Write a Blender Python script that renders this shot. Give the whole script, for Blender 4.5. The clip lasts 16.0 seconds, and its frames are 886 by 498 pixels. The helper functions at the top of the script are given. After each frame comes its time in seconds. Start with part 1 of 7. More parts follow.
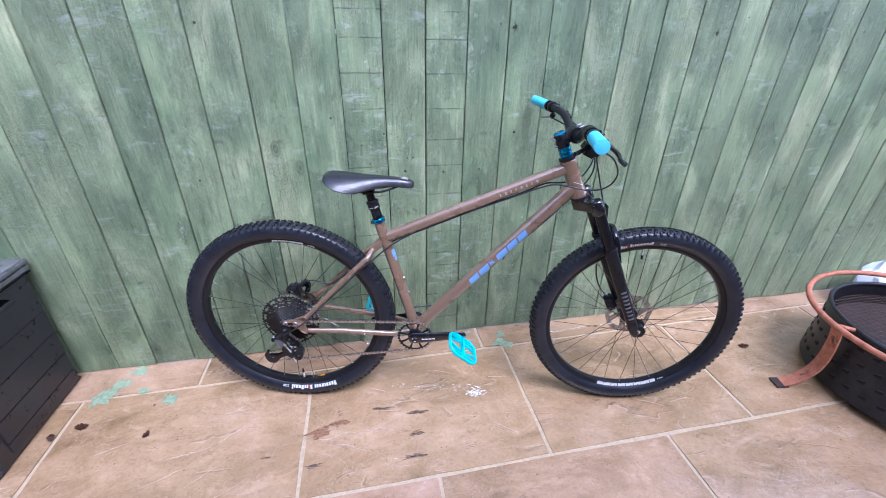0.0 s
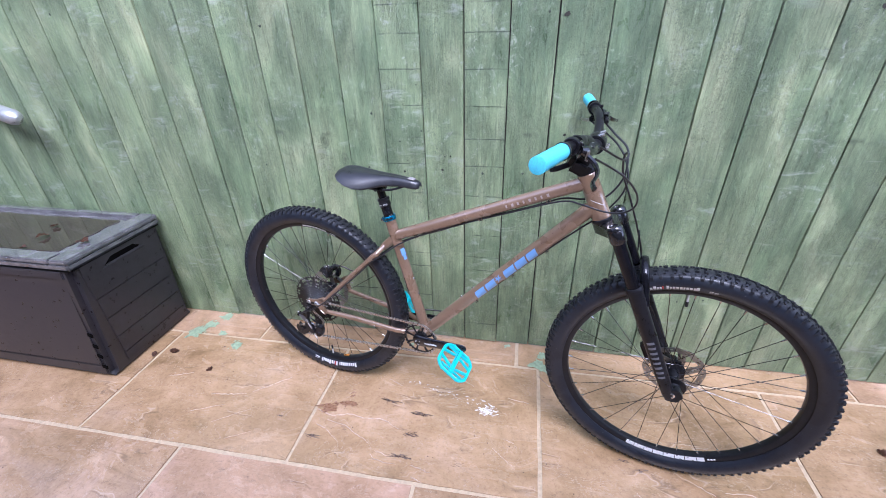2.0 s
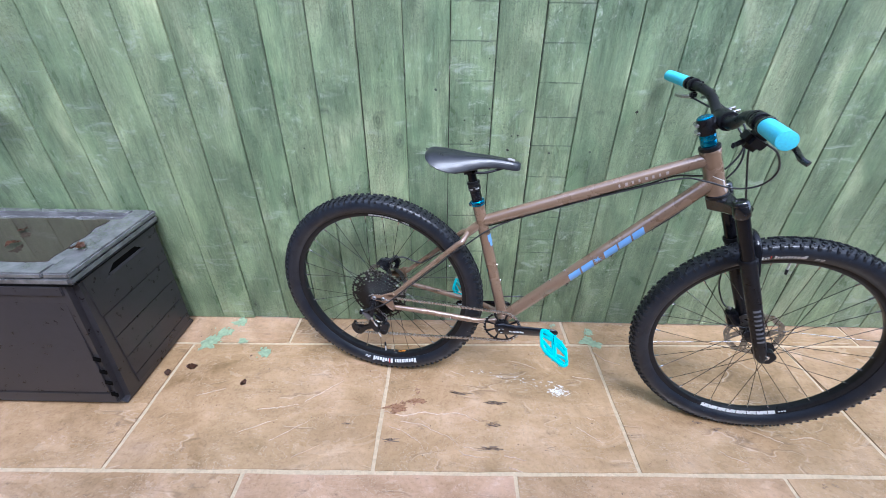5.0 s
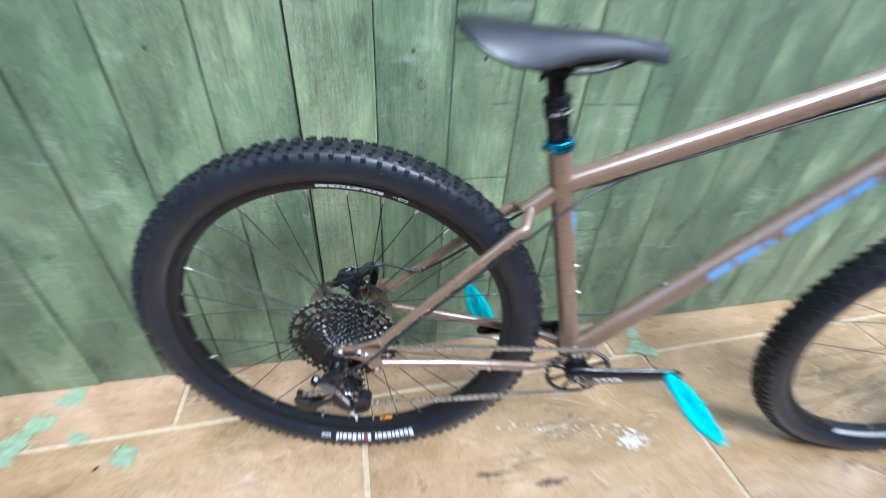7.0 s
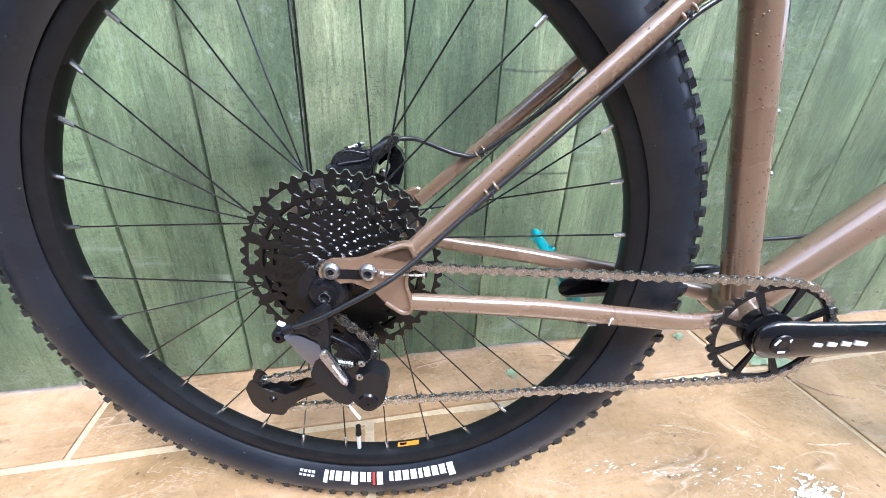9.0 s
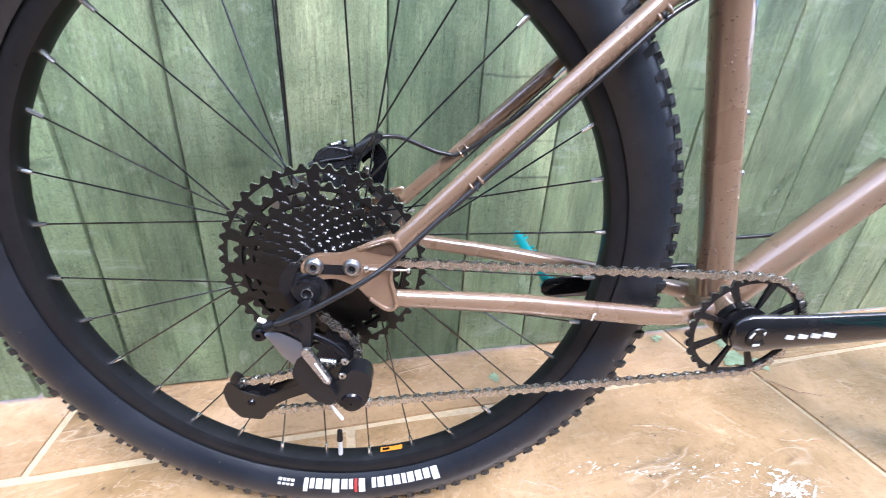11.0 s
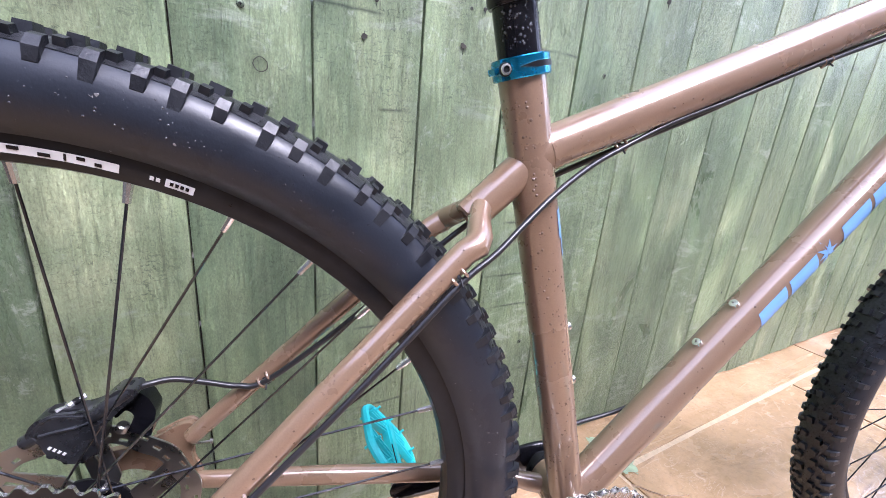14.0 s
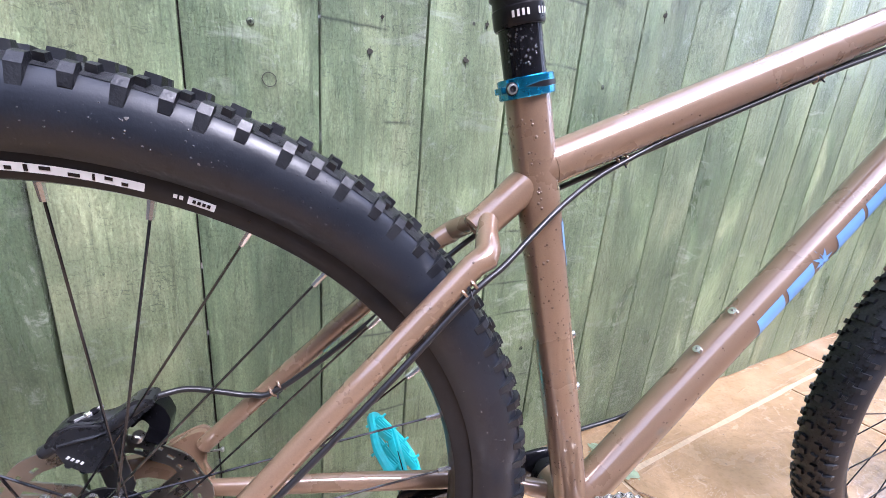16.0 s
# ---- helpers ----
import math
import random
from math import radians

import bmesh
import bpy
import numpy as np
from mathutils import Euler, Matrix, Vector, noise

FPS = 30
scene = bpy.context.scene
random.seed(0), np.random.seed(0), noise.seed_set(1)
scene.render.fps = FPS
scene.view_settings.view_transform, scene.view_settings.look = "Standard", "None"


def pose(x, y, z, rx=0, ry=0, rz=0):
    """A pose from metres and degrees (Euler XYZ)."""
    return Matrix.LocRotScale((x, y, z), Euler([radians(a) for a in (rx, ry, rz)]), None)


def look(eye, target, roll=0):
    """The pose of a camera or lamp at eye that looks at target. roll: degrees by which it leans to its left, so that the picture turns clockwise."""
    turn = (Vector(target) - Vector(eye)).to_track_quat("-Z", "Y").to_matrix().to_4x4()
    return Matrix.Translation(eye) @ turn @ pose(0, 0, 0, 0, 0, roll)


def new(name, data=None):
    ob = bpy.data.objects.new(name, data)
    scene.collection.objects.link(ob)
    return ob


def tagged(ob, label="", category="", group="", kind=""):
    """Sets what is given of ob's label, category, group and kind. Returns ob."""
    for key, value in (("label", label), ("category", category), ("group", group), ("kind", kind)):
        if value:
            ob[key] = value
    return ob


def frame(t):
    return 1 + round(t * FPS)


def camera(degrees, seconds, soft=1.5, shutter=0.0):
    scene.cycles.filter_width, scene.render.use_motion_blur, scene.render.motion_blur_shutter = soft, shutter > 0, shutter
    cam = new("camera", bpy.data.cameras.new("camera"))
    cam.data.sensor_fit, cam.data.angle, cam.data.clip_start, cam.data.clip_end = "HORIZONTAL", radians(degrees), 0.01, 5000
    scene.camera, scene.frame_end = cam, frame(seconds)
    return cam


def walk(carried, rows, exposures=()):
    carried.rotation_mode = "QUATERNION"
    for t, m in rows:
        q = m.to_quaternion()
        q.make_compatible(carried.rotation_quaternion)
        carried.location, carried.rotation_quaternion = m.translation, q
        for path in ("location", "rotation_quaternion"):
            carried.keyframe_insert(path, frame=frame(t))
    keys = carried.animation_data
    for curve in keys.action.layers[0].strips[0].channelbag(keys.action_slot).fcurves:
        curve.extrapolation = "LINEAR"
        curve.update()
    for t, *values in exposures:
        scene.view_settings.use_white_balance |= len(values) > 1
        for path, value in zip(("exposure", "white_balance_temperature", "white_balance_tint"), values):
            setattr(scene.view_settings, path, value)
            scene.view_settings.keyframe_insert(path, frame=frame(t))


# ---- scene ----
cam = camera(95.27, 16.0, soft=0.7, shutter=0.5)
PATH = [
    (0, (1.1662, 1.1591, 1.2498), (1.5072, 2.8876, 0.3031), 1.04),
    (0.5, (1.2165, 1.2069, 1.2522), (1.5163, 2.9377, 0.2960), 0.44),
    (1, (1.3453, 1.2533, 1.2614), (1.3933, 3.0344, 0.3530), -1.45),
    (1.5, (1.5574, 1.2503, 1.2620), (1.2861, 2.9805, 0.2963), -2.52),
    (2, (1.5896, 1.2362, 1.2604), (1.2310, 2.9406, 0.2774), -1.88),
    (2.5, (1.5099, 1.2173, 1.2638), (1.2552, 2.9253, 0.2548), -0.68),
    (3, (1.2806, 1.1705, 1.2561), (1.1868, 2.8929, 0.2439), 0.70),
    (3.2, (1.2095, 1.1624, 1.2621), (1.1861, 2.8726, 0.2254), 1.28),
    (5.3, (1.0985, 1.3041, 1.2291), (1.0795, 2.9914, 0.1555), 0.57),
    (5.5, (1.0913, 1.3525, 1.2167), (1.0711, 3.0281, 0.1250), 0.62),
    (6, (1.0015, 1.4904, 1.1764), (1.1642, 3.1030, 0.0046), 2.38),
    (6.5, (0.9159, 1.6039, 1.1185), (1.2440, 3.1630, -0.0904), 3.49),
    (6.9, (0.9046, 1.7545, 0.9789), (1.2668, 3.3263, -0.2037), 2.77),
    (7, (0.9115, 1.8400, 0.9305), (1.3044, 3.4113, -0.2427), 3.97),
    (7.5, (0.8730, 2.0408, 0.6084), (1.2204, 3.6882, -0.4712), 2.92),
    (8, (0.8852, 2.0288, 0.5505), (1.2264, 3.7355, -0.4348), 2.32),
    (8.2, (0.8940, 2.0048, 0.5628), (1.2525, 3.7227, -0.3966), 2.52),
    (10.3, (0.8927, 1.9871, 0.5470), (1.2706, 3.7496, -0.3195), 3.16),
    (10.5, (0.8942, 1.9876, 0.5430), (1.3009, 3.7433, -0.3243), 3.57),
    (11, (0.8892, 1.9869, 0.5488), (1.3572, 3.7403, -0.2917), 3.85),
    (11.3, (0.9008, 1.9791, 0.5613), (1.4861, 3.7422, -0.1798), 4.89),
    (11.5, (0.9503, 2.0064, 0.6075), (1.6350, 3.7837, -0.0027), 4.39),
    (11.7, (0.9824, 2.0623, 0.6525), (1.8205, 3.7821, 0.0694), 5.93),
    (12, (1.0078, 2.1031, 0.7088), (1.9524, 3.7545, 0.0921), 6.99),
    (12.5, (1.0146, 2.1066, 0.7099), (2.0427, 3.7222, 0.1331), 7.29),
    (13, (1.0171, 2.1016, 0.7097), (2.0581, 3.7114, 0.1397), 7.12),
    (13.5, (1.0142, 2.0996, 0.7090), (2.0196, 3.7277, 0.1271), 6.27),
    (14, (0.9978, 2.0802, 0.6861), (1.9332, 3.7461, 0.0948), 4.95),
    (14.5, (0.9998, 2.0814, 0.6870), (1.9381, 3.7462, 0.0971), 4.56),
    (15, (0.9944, 2.0799, 0.6891), (1.9266, 3.7527, 0.1123), 4.30),
    (15.5, (0.9901, 2.0776, 0.6942), (1.9259, 3.7499, 0.1218), 4.41),
    (16, (0.9863, 2.0771, 0.6929), (1.9319, 3.7469, 0.1295), 4.76),
]
walk(cam, [(t, look(eye, target, roll)) for t, eye, target, roll in PATH], exposures=[(0.0, 1.89, 5030, 27), (2.0, 1.91, 5220, 26), (3.0, 1.88, 5210, 21), (5.5, 1.86, 5150, 15), (6.0, 1.89, 5150, 14), (6.5, 1.93, 5080, 9), (7.0, 2.07, 5100, 6), (7.5, 2.27, 5200, 4), (8.0, 2.52, 5350, 9), (11.0, 2.59, 5450, 16), (12.0, 2.63, 5600, 24), (13.0, 2.55, 5670, 28), (15.0, 2.53, 5650, 25), (16.0, 2.51, 5650, 26)])


# ---------------- light ----------------
world = bpy.data.worlds.new("overcast_sky")
scene.world = world
world.use_nodes = True
wn, wl = world.node_tree.nodes, world.node_tree.links
sky = wn.new("ShaderNodeTexSky")
sky.sky_type = 'NISHITA'
sky.sun_disc = False
sky.sun_elevation = radians(54)
sky.sun_rotation = radians(165)
sky.dust_density = 1.5
sky.air_density = 1.0
pale = wn.new("ShaderNodeHueSaturation")
pale.inputs["Saturation"].default_value = 0.42
wl.new(sky.outputs["Color"], pale.inputs["Color"])
wl.new(pale.outputs["Color"], wn["Background"].inputs["Color"])
wn["Background"].inputs["Strength"].default_value = 0.15

sun = new("sun", bpy.data.lights.new("sun", 'SUN'))
sun.data.energy = 1.5
sun.data.angle = radians(30)
sun.data.color = (1.0, 0.965, 0.91)
sun.matrix_world = look((1.75, -0.98, 4.53), (0.9, 2.2, 0.0))


# ---------------- materials ----------------
def material(name, color, rough=0.5, metal=0.0, coat=0.0, spec=0.5):
    m = bpy.data.materials.new(name)
    m.use_nodes = True
    b = m.node_tree.nodes["Principled BSDF"]
    b.inputs["Base Color"].default_value = (*color, 1)
    b.inputs["Roughness"].default_value = rough
    b.inputs["Metallic"].default_value = metal
    b.inputs["Coat Weight"].default_value = coat
    b.inputs["Coat Roughness"].default_value = 0.05
    b.inputs["Specular IOR Level"].default_value = spec
    return m


def node(m, kind, **values):
    n = m.node_tree.nodes.new(kind)
    for key, value in values.items():
        n.inputs[key].default_value = value
    return n


def wire(m, a, out, b, inp):
    m.node_tree.links.new(a.outputs[out], b.inputs[inp])


def ramp(m, source, out, stops):
    r = m.node_tree.nodes.new("ShaderNodeValToRGB")
    while len(r.color_ramp.elements) < len(stops):
        r.color_ramp.elements.new(0.5)
    for e, (pos, col) in zip(r.color_ramp.elements, stops):
        e.position, e.color = pos, (*col, 1) if len(col) == 3 else col
    m.node_tree.links.new(source.outputs[out], r.inputs["Fac"])
    return r


def grey(v):
    return (v, v, v)


def mapped(m, scale, rotation=(0, 0, 0), per_object=True, coord="Object"):
    """Object coordinates, scaled, shifted by a random amount for each object."""
    tc = node(m, "ShaderNodeTexCoord")
    mp = node(m, "ShaderNodeMapping", Scale=scale, Rotation=rotation)
    wire(m, tc, coord, mp, "Vector")
    if per_object:
        info = node(m, "ShaderNodeObjectInfo")
        mul = node(m, "ShaderNodeMath")
        mul.operation = 'MULTIPLY'
        mul.inputs[1].default_value = 37.0
        wire(m, info, "Random", mul, 0)
        add = node(m, "ShaderNodeVectorMath")
        wire(m, mp, "Vector", add, 0)
        wire(m, mul, "Value", add, 1)
        return add
    return mp


def noise_tex(m, vec, scale, detail=6.0, rough=0.6, distort=0.0):
    n = node(m, "ShaderNodeTexNoise", Scale=scale, Detail=detail, Roughness=rough, Distortion=distort)
    wire(m, vec, "Vector", n, "Vector")
    return n


def mix(m, fac, a, b, mode='MIX'):
    """fac, a, b: a number, a colour, or (node, output)."""
    x = m.node_tree.nodes.new("ShaderNodeMix")
    x.data_type, x.blend_type, x.clamp_factor = 'RGBA', mode, True
    for key, v in ((0, fac), (6, a), (7, b)):
        if isinstance(v, tuple) and hasattr(v[0], "outputs"):
            m.node_tree.links.new(v[0].outputs[v[1]], x.inputs[key])
        elif isinstance(v, tuple):
            x.inputs[key].default_value = (*v, 1)
        else:
            x.inputs[key].default_value = v
    return x


def bump(m, source, out, strength, distance, normal=None):
    b = node(m, "ShaderNodeBump", Strength=strength, Distance=distance)
    wire(m, source, out, b, "Height")
    if normal:
        wire(m, normal, "Normal", b, "Normal")
    return b


def bsdf(m):
    return m.node_tree.nodes["Principled BSDF"]


def make_paint():
    m = material("brown_metallic_paint", (0.235, 0.155, 0.105), 0.30, 0.15, 1.0)
    bsdf(m).inputs["Coat IOR"].default_value = 1.8
    bsdf(m).inputs["Coat Roughness"].default_value = 0.07
    vec = mapped(m, (1, 1, 1), per_object=False)
    n = noise_tex(m, vec, 900.0, 2.0)
    r = ramp(m, n, "Fac", [(0.30, (0.210, 0.132, 0.082)), (0.7, (0.238, 0.151, 0.094))])
    wire(m, r, "Color", bsdf(m), "Base Color")
    big = noise_tex(m, vec, 14.0, 5.0)
    rr = ramp(m, big, "Fac", [(0.3, grey(0.22)), (0.75, grey(0.38))])
    wire(m, rr, "Color", bsdf(m), "Roughness")
    peel = noise_tex(m, vec, 160.0, 2.0)
    d = bump(m, peel, "Fac", 0.06, 0.0008)
    wire(m, d, "Normal", bsdf(m), "Normal")
    wire(m, d, "Normal", bsdf(m), "Coat Normal")
    return m


def make_rubber():
    """Smooth wet sidewall: even black with a soft sheen, faint casing lines and a few specks of dried mud."""
    m = material("wet_black_rubber", (0.010, 0.011, 0.013), 0.3, 0.0, 0.10, 0.42)
    vec = mapped(m, (1, 1, 1), per_object=False)
    n = noise_tex(m, vec, 16.0, 7.0, 0.62)
    r = ramp(m, n, "Fac", [(0.3, (0.0095, 0.0120, 0.0180)), (0.60, (0.0135, 0.0168, 0.0245)), (0.80, (0.027, 0.031, 0.038))])
    speck = noise_tex(m, vec, 190.0, 3.0, 0.5)
    sm = ramp(m, speck, "Fac", [(0.735, grey(0)), (0.76, grey(0.7))])
    c = mix(m, (sm, "Color"), (r, "Color"), (0.20, 0.19, 0.18))
    wire(m, c, 2, bsdf(m), "Base Color")
    rr = ramp(m, n, "Fac", [(0.30, grey(0.30)), (0.55, grey(0.38)), (0.75, grey(0.50))])
    wire(m, rr, "Color", bsdf(m), "Roughness")
    fine = noise_tex(m, vec, 420.0, 3.0)
    b = bump(m, fine, "Fac", 0.12, 0.0008)
    b = bump(m, sm, "Color", 0.5, 0.0010, b)
    wire(m, b, "Normal", bsdf(m), "Normal")
    film = ramp(m, n, "Fac", [(0.35, grey(0.20)), (0.65, grey(0.42))])
    wire(m, film, "Color", bsdf(m), "Coat Roughness")
    return m


def make_muddy_rubber():
    m = material("muddy_tread_rubber", (0.01, 0.01, 0.01), 0.5, 0.0, 0.0, 0.42)
    vec = mapped(m, (1, 1, 1), per_object=False)
    n = noise_tex(m, vec, 60.0, 8.0, 0.7)
    r = ramp(m, n, "Fac", [(0.40, (0.010, 0.011, 0.014)), (0.60, (0.018, 0.020, 0.024)), (0.80, (0.050, 0.050, 0.050))])
    wire(m, r, "Color", bsdf(m), "Base Color")
    rr = ramp(m, n, "Fac", [(0.35, grey(0.28)), (0.70, grey(0.50))])
    wire(m, rr, "Color", bsdf(m), "Roughness")
    fine = noise_tex(m, vec, 500.0, 3.0)
    b = bump(m, n, "Fac", 0.12, 0.002)
    b = bump(m, fine, "Fac", 0.30, 0.0010, b)
    wire(m, b, "Normal", bsdf(m), "Normal")
    return m


def worn(name, color, rough, metal=0.0, coat=0.0, spread=0.5, scale=60.0, relief=0.15, spec=0.5):
    """A plain material with fine mottling in colour, gloss and relief."""
    m = material(name, color, rough, metal, coat, spec)
    vec = mapped(m, (1, 1, 1))
    n = noise_tex(m, vec, scale, 6.0, 0.65)
    lo = tuple(c * (1 - spread * 0.5) for c in color)
    hi = tuple(min(1, c * (1 + spread * 0.5) + 0.004 * spread) for c in color)
    r = ramp(m, n, "Fac", [(0.3, lo), (0.7, hi)])
    wire(m, r, "Color", bsdf(m), "Base Color")
    g = ramp(m, n, "Fac", [(0.25, grey(max(0.05, rough - 0.12))), (0.75, grey(min(1, rough + 0.12)))])
    wire(m, g, "Color", bsdf(m), "Roughness")
    b = bump(m, n, "Fac", relief, 0.0015)
    wire(m, b, "Normal", bsdf(m), "Normal")
    return m


def make_fence_wood(name, sawn):
    """Green stain on rough softwood: brush streaks, thin patches, knots, and saw checks across some boards."""
    m = material(name, (0.11, 0.19, 0.125), 0.45)
    long = mapped(m, (1.0, 1.0, 0.045))
    free = mapped(m, (1.0, 1.0, 0.40))
    grain = noise_tex(m, long, 170.0, 6.0, 0.7, 0.35)
    streak = noise_tex(m, long, 34.0, 8.0, 0.68, 1.0)
    cloud = noise_tex(m, free, 6.5, 7.0, 0.62, 0.7)
    base = ramp(m, streak, "Fac", [(0.28, (0.163, 0.231, 0.126)), (0.44, (0.234, 0.311, 0.174)), (0.56, (0.291, 0.367, 0.209)), (0.68, (0.376, 0.451, 0.262)), (0.82, (0.568, 0.616, 0.391))])
    wash = ramp(m, cloud, "Fac", [(0.30, (0.088, 0.150, 0.085)), (0.43, (0.180, 0.262, 0.148)), (0.56, (0.312, 0.392, 0.228)), (0.68, (0.560, 0.620, 0.380))])
    c1 = mix(m, 0.62, (base, "Color"), (wash, "Color"))
    gr = ramp(m, grain, "Fac", [(0.28, grey(0.50)), (0.43, grey(0.92)), (0.60, grey(1.06)), (0.76, grey(1.30))])
    c2 = mix(m, 1.0, (c1, 2), (gr, "Color"), 'MULTIPLY')
    info = node(m, "ShaderNodeObjectInfo")
    tone = ramp(m, info, "Random", [(0.0, (0.86, 0.88, 0.83)), (0.5, (0.97, 0.97, 0.92)), (1.0, (1.11, 1.07, 1.00))])
    c3 = mix(m, 1.0, (c2, 2), (tone, "Color"), 'MULTIPLY')
    # torn fibre and brush ridges: fine relief that catches the sky
    torn = noise_tex(m, mapped(m, (1.0, 1.0, 0.24)), 210.0, 9.0, 0.80, 0.3)
    tearing = ramp(m, torn, "Fac", [(0.40, grey(0.0)), (0.50, grey(0.35)), (0.56, grey(1.0)), (0.66, grey(0.55))])
    place = ramp(m, noise_tex(m, mapped(m, (1.0, 1.0, 0.5)), 9.0, 4.0, 0.6), "Fac", [(0.40, grey(0.15)), (0.62, grey(1.0))])
    relief = mix(m, 1.0, (tearing, "Color"), (place, "Color"), 'MULTIPLY')
    # Relief shading is put into the colour: peaks paler, pits darker.
    relief_tone = ramp(m, torn, "Fac", [(0.32, grey(0.54)), (0.44, grey(0.95)), (0.56, grey(1.04)), (0.68, grey(1.32))])
    c3 = mix(m, (place, "Color"), (c3, 2), (mix(m, 1.0, (c3, 2), (relief_tone, "Color"), 'MULTIPLY'), 2))
    # dark fibres, short and upright
    fib = noise_tex(m, mapped(m, (1.0, 1.0, 0.16)), 190.0, 4.0, 0.65, 1.0)
    fm = ramp(m, fib, "Fac", [(0.655, grey(0)), (0.70, grey(0.5))])
    # little torn crescents left by the saw, in patches, their shading painted dark
    tick = noise_tex(m, mapped(m, (1.0, 1.0, 1.7)), 95.0, 3.0, 0.55, 1.4)
    tm = ramp(m, tick, "Fac", [(0.585, grey(0)), (0.615, grey(1.0)), (0.66, grey(0.3))])
    tp = ramp(m, noise_tex(m, mapped(m, (1.0, 1.0, 0.6)), 7.5, 3.0, 0.6), "Fac", [(0.44, grey(0.0)), (0.58, grey(1.0))])
    ticks = mix(m, 1.0, (tm, "Color"), (tp, "Color"), 'MULTIPLY')
    c3 = mix(m, (mix(m, 1.0, (ticks, 2), grey(0.78), 'MULTIPLY'), 2), (c3, 2), (0.075, 0.110, 0.062))
    c3b = mix(m, (fm, "Color"), (c3, 2), (0.030, 0.055, 0.034))
    pore = noise_tex(m, mapped(m, (1.0, 1.0, 0.45)), 620.0, 3.0, 0.7)
    c3b = mix(m, 1.0, (c3b, 2), (ramp(m, pore, "Fac", [(0.30, grey(0.66)), (0.46, grey(0.97)), (0.56, grey(1.04)), (0.70, grey(1.30))]), "Color"), 'MULTIPLY')
    # pale scuffs where the stain is thin
    scuff = noise_tex(m, mapped(m, (1.0, 1.0, 0.8)), 40.0, 10.0, 0.80, 0.5)
    patch = noise_tex(m, mapped(m, (1.0, 1.0, 0.40)), 7.0, 3.0)
    sm = ramp(m, scuff, "Fac", [(0.55, grey(0)), (0.64, grey(0.8))])
    pm = ramp(m, patch, "Fac", [(0.475, grey(0)), (0.58, grey(1))])
    sp = mix(m, 1.0, (sm, "Color"), (pm, "Color"), 'MULTIPLY')
    c4 = mix(m, (sp, 2), (c3b, 2), (0.47, 0.53, 0.40))
    # pale smears rubbed across the boards
    smear = noise_tex(m, mapped(m, (0.30, 1.0, 1.0)), 30.0, 8.0, 0.68, 0.6)
    sk = ramp(m, smear, "Fac", [(0.54, grey(0)), (0.66, grey(0.55))])
    sz = ramp(m, noise_tex(m, mapped(m, (0.5, 1.0, 1.0)), 4.2, 3.0), "Fac", [(0.50, grey(0)), (0.58, grey(1))])
    sx = mix(m, 1.0, (sk, "Color"), (sz, "Color"), 'MULTIPLY')
    c4 = mix(m, (sx, 2), (c4, 2), (0.52, 0.57, 0.46))
    # fine rough-sawn ribs over the whole face
    ribs = noise_tex(m, mapped(m, (0.12, 0.12, 1.0)), 240.0, 3.0, 0.6, 0.4)
    # hairline checks across the boards, more of them on the rough-sawn ones
    tc = node(m, "ShaderNodeTexCoord")
    sep = node(m, "ShaderNodeSeparateXYZ")
    wire(m, tc, "Object", sep, "Vector")
    wob = noise_tex(m, mapped(m, (1.0, 1.0, 1.0)), 26.0, 4.0, 0.6)
    add = node(m, "ShaderNodeMath")
    add.operation = 'MULTIPLY_ADD'
    add.inputs[1].default_value = 0.006
    wire(m, wob, "Fac", add, 0)
    wire(m, sep, "Z", add, 2)
    sv1 = m.node_tree.nodes.new("ShaderNodeTexVoronoi")
    sv1.voronoi_dimensions, sv1.feature = '1D', 'DISTANCE_TO_EDGE'
    sv1.inputs["Scale"].default_value = 9.0 if sawn else 2.2
    wire(m, add, "Value", sv1, "W")
    lm = ramp(m, sv1, "Distance", [(0.0, grey(0.75)), (0.008, grey(0.55)), (0.022, grey(0.15)), (0.035, grey(0))])
    broken = ramp(m, noise_tex(m, mapped(m, (1.0, 1.0, 1.0)), 14.0, 3.0), "Fac", [(0.42, grey(0.05)), (0.54, grey(1))] if sawn else [(0.56, grey(0.0)), (0.66, grey(0.7))])
    sl = mix(m, 1.0, (lm, "Color"), (broken, "Color"), 'MULTIPLY')
    c5 = mix(m, (sl, 2), (c4, 2), (0.022, 0.036, 0.022))
    # knots, with a few rings of darker grain round them
    kv = node(m, "ShaderNodeTexVoronoi", Scale=6.5, Randomness=1.0)
    wire(m, mapped(m, (1.0, 0.2, 0.55)), "Vector", kv, "Vector")
    kn = ramp(m, kv, "Distance", [(0.0, grey(1)), (0.030, grey(0.9)), (0.045, grey(0.2)), (0.062, grey(0.75)), (0.075, grey(0.15)), (0.100, grey(0.45)), (0.125, grey(0))])
    kk = ramp(m, kv, "Color", [(0.62, grey(0)), (0.65, grey(0.8))])
    km = mix(m, 1.0, (kn, "Color"), (kk, "Color"), 'MULTIPLY')
    c6 = mix(m, (km, 2), (c5, 2), (0.030, 0.042, 0.026))
    # pin holes
    pv = node(m, "ShaderNodeTexVoronoi", Scale=15.0, Randomness=1.0)
    wire(m, mapped(m, (1.0, 0.2, 1.0)), "Vector", pv, "Vector")
    pn = ramp(m, pv, "Distance", [(0.0, grey(1)), (0.035, grey(0.95)), (0.050, grey(0))])
    pk = ramp(m, pv, "Color", [(0.72, grey(0)), (0.74, grey(0.9))])
    pmx = mix(m, 1.0, (pn, "Color"), (pk, "Color"), 'MULTIPLY')
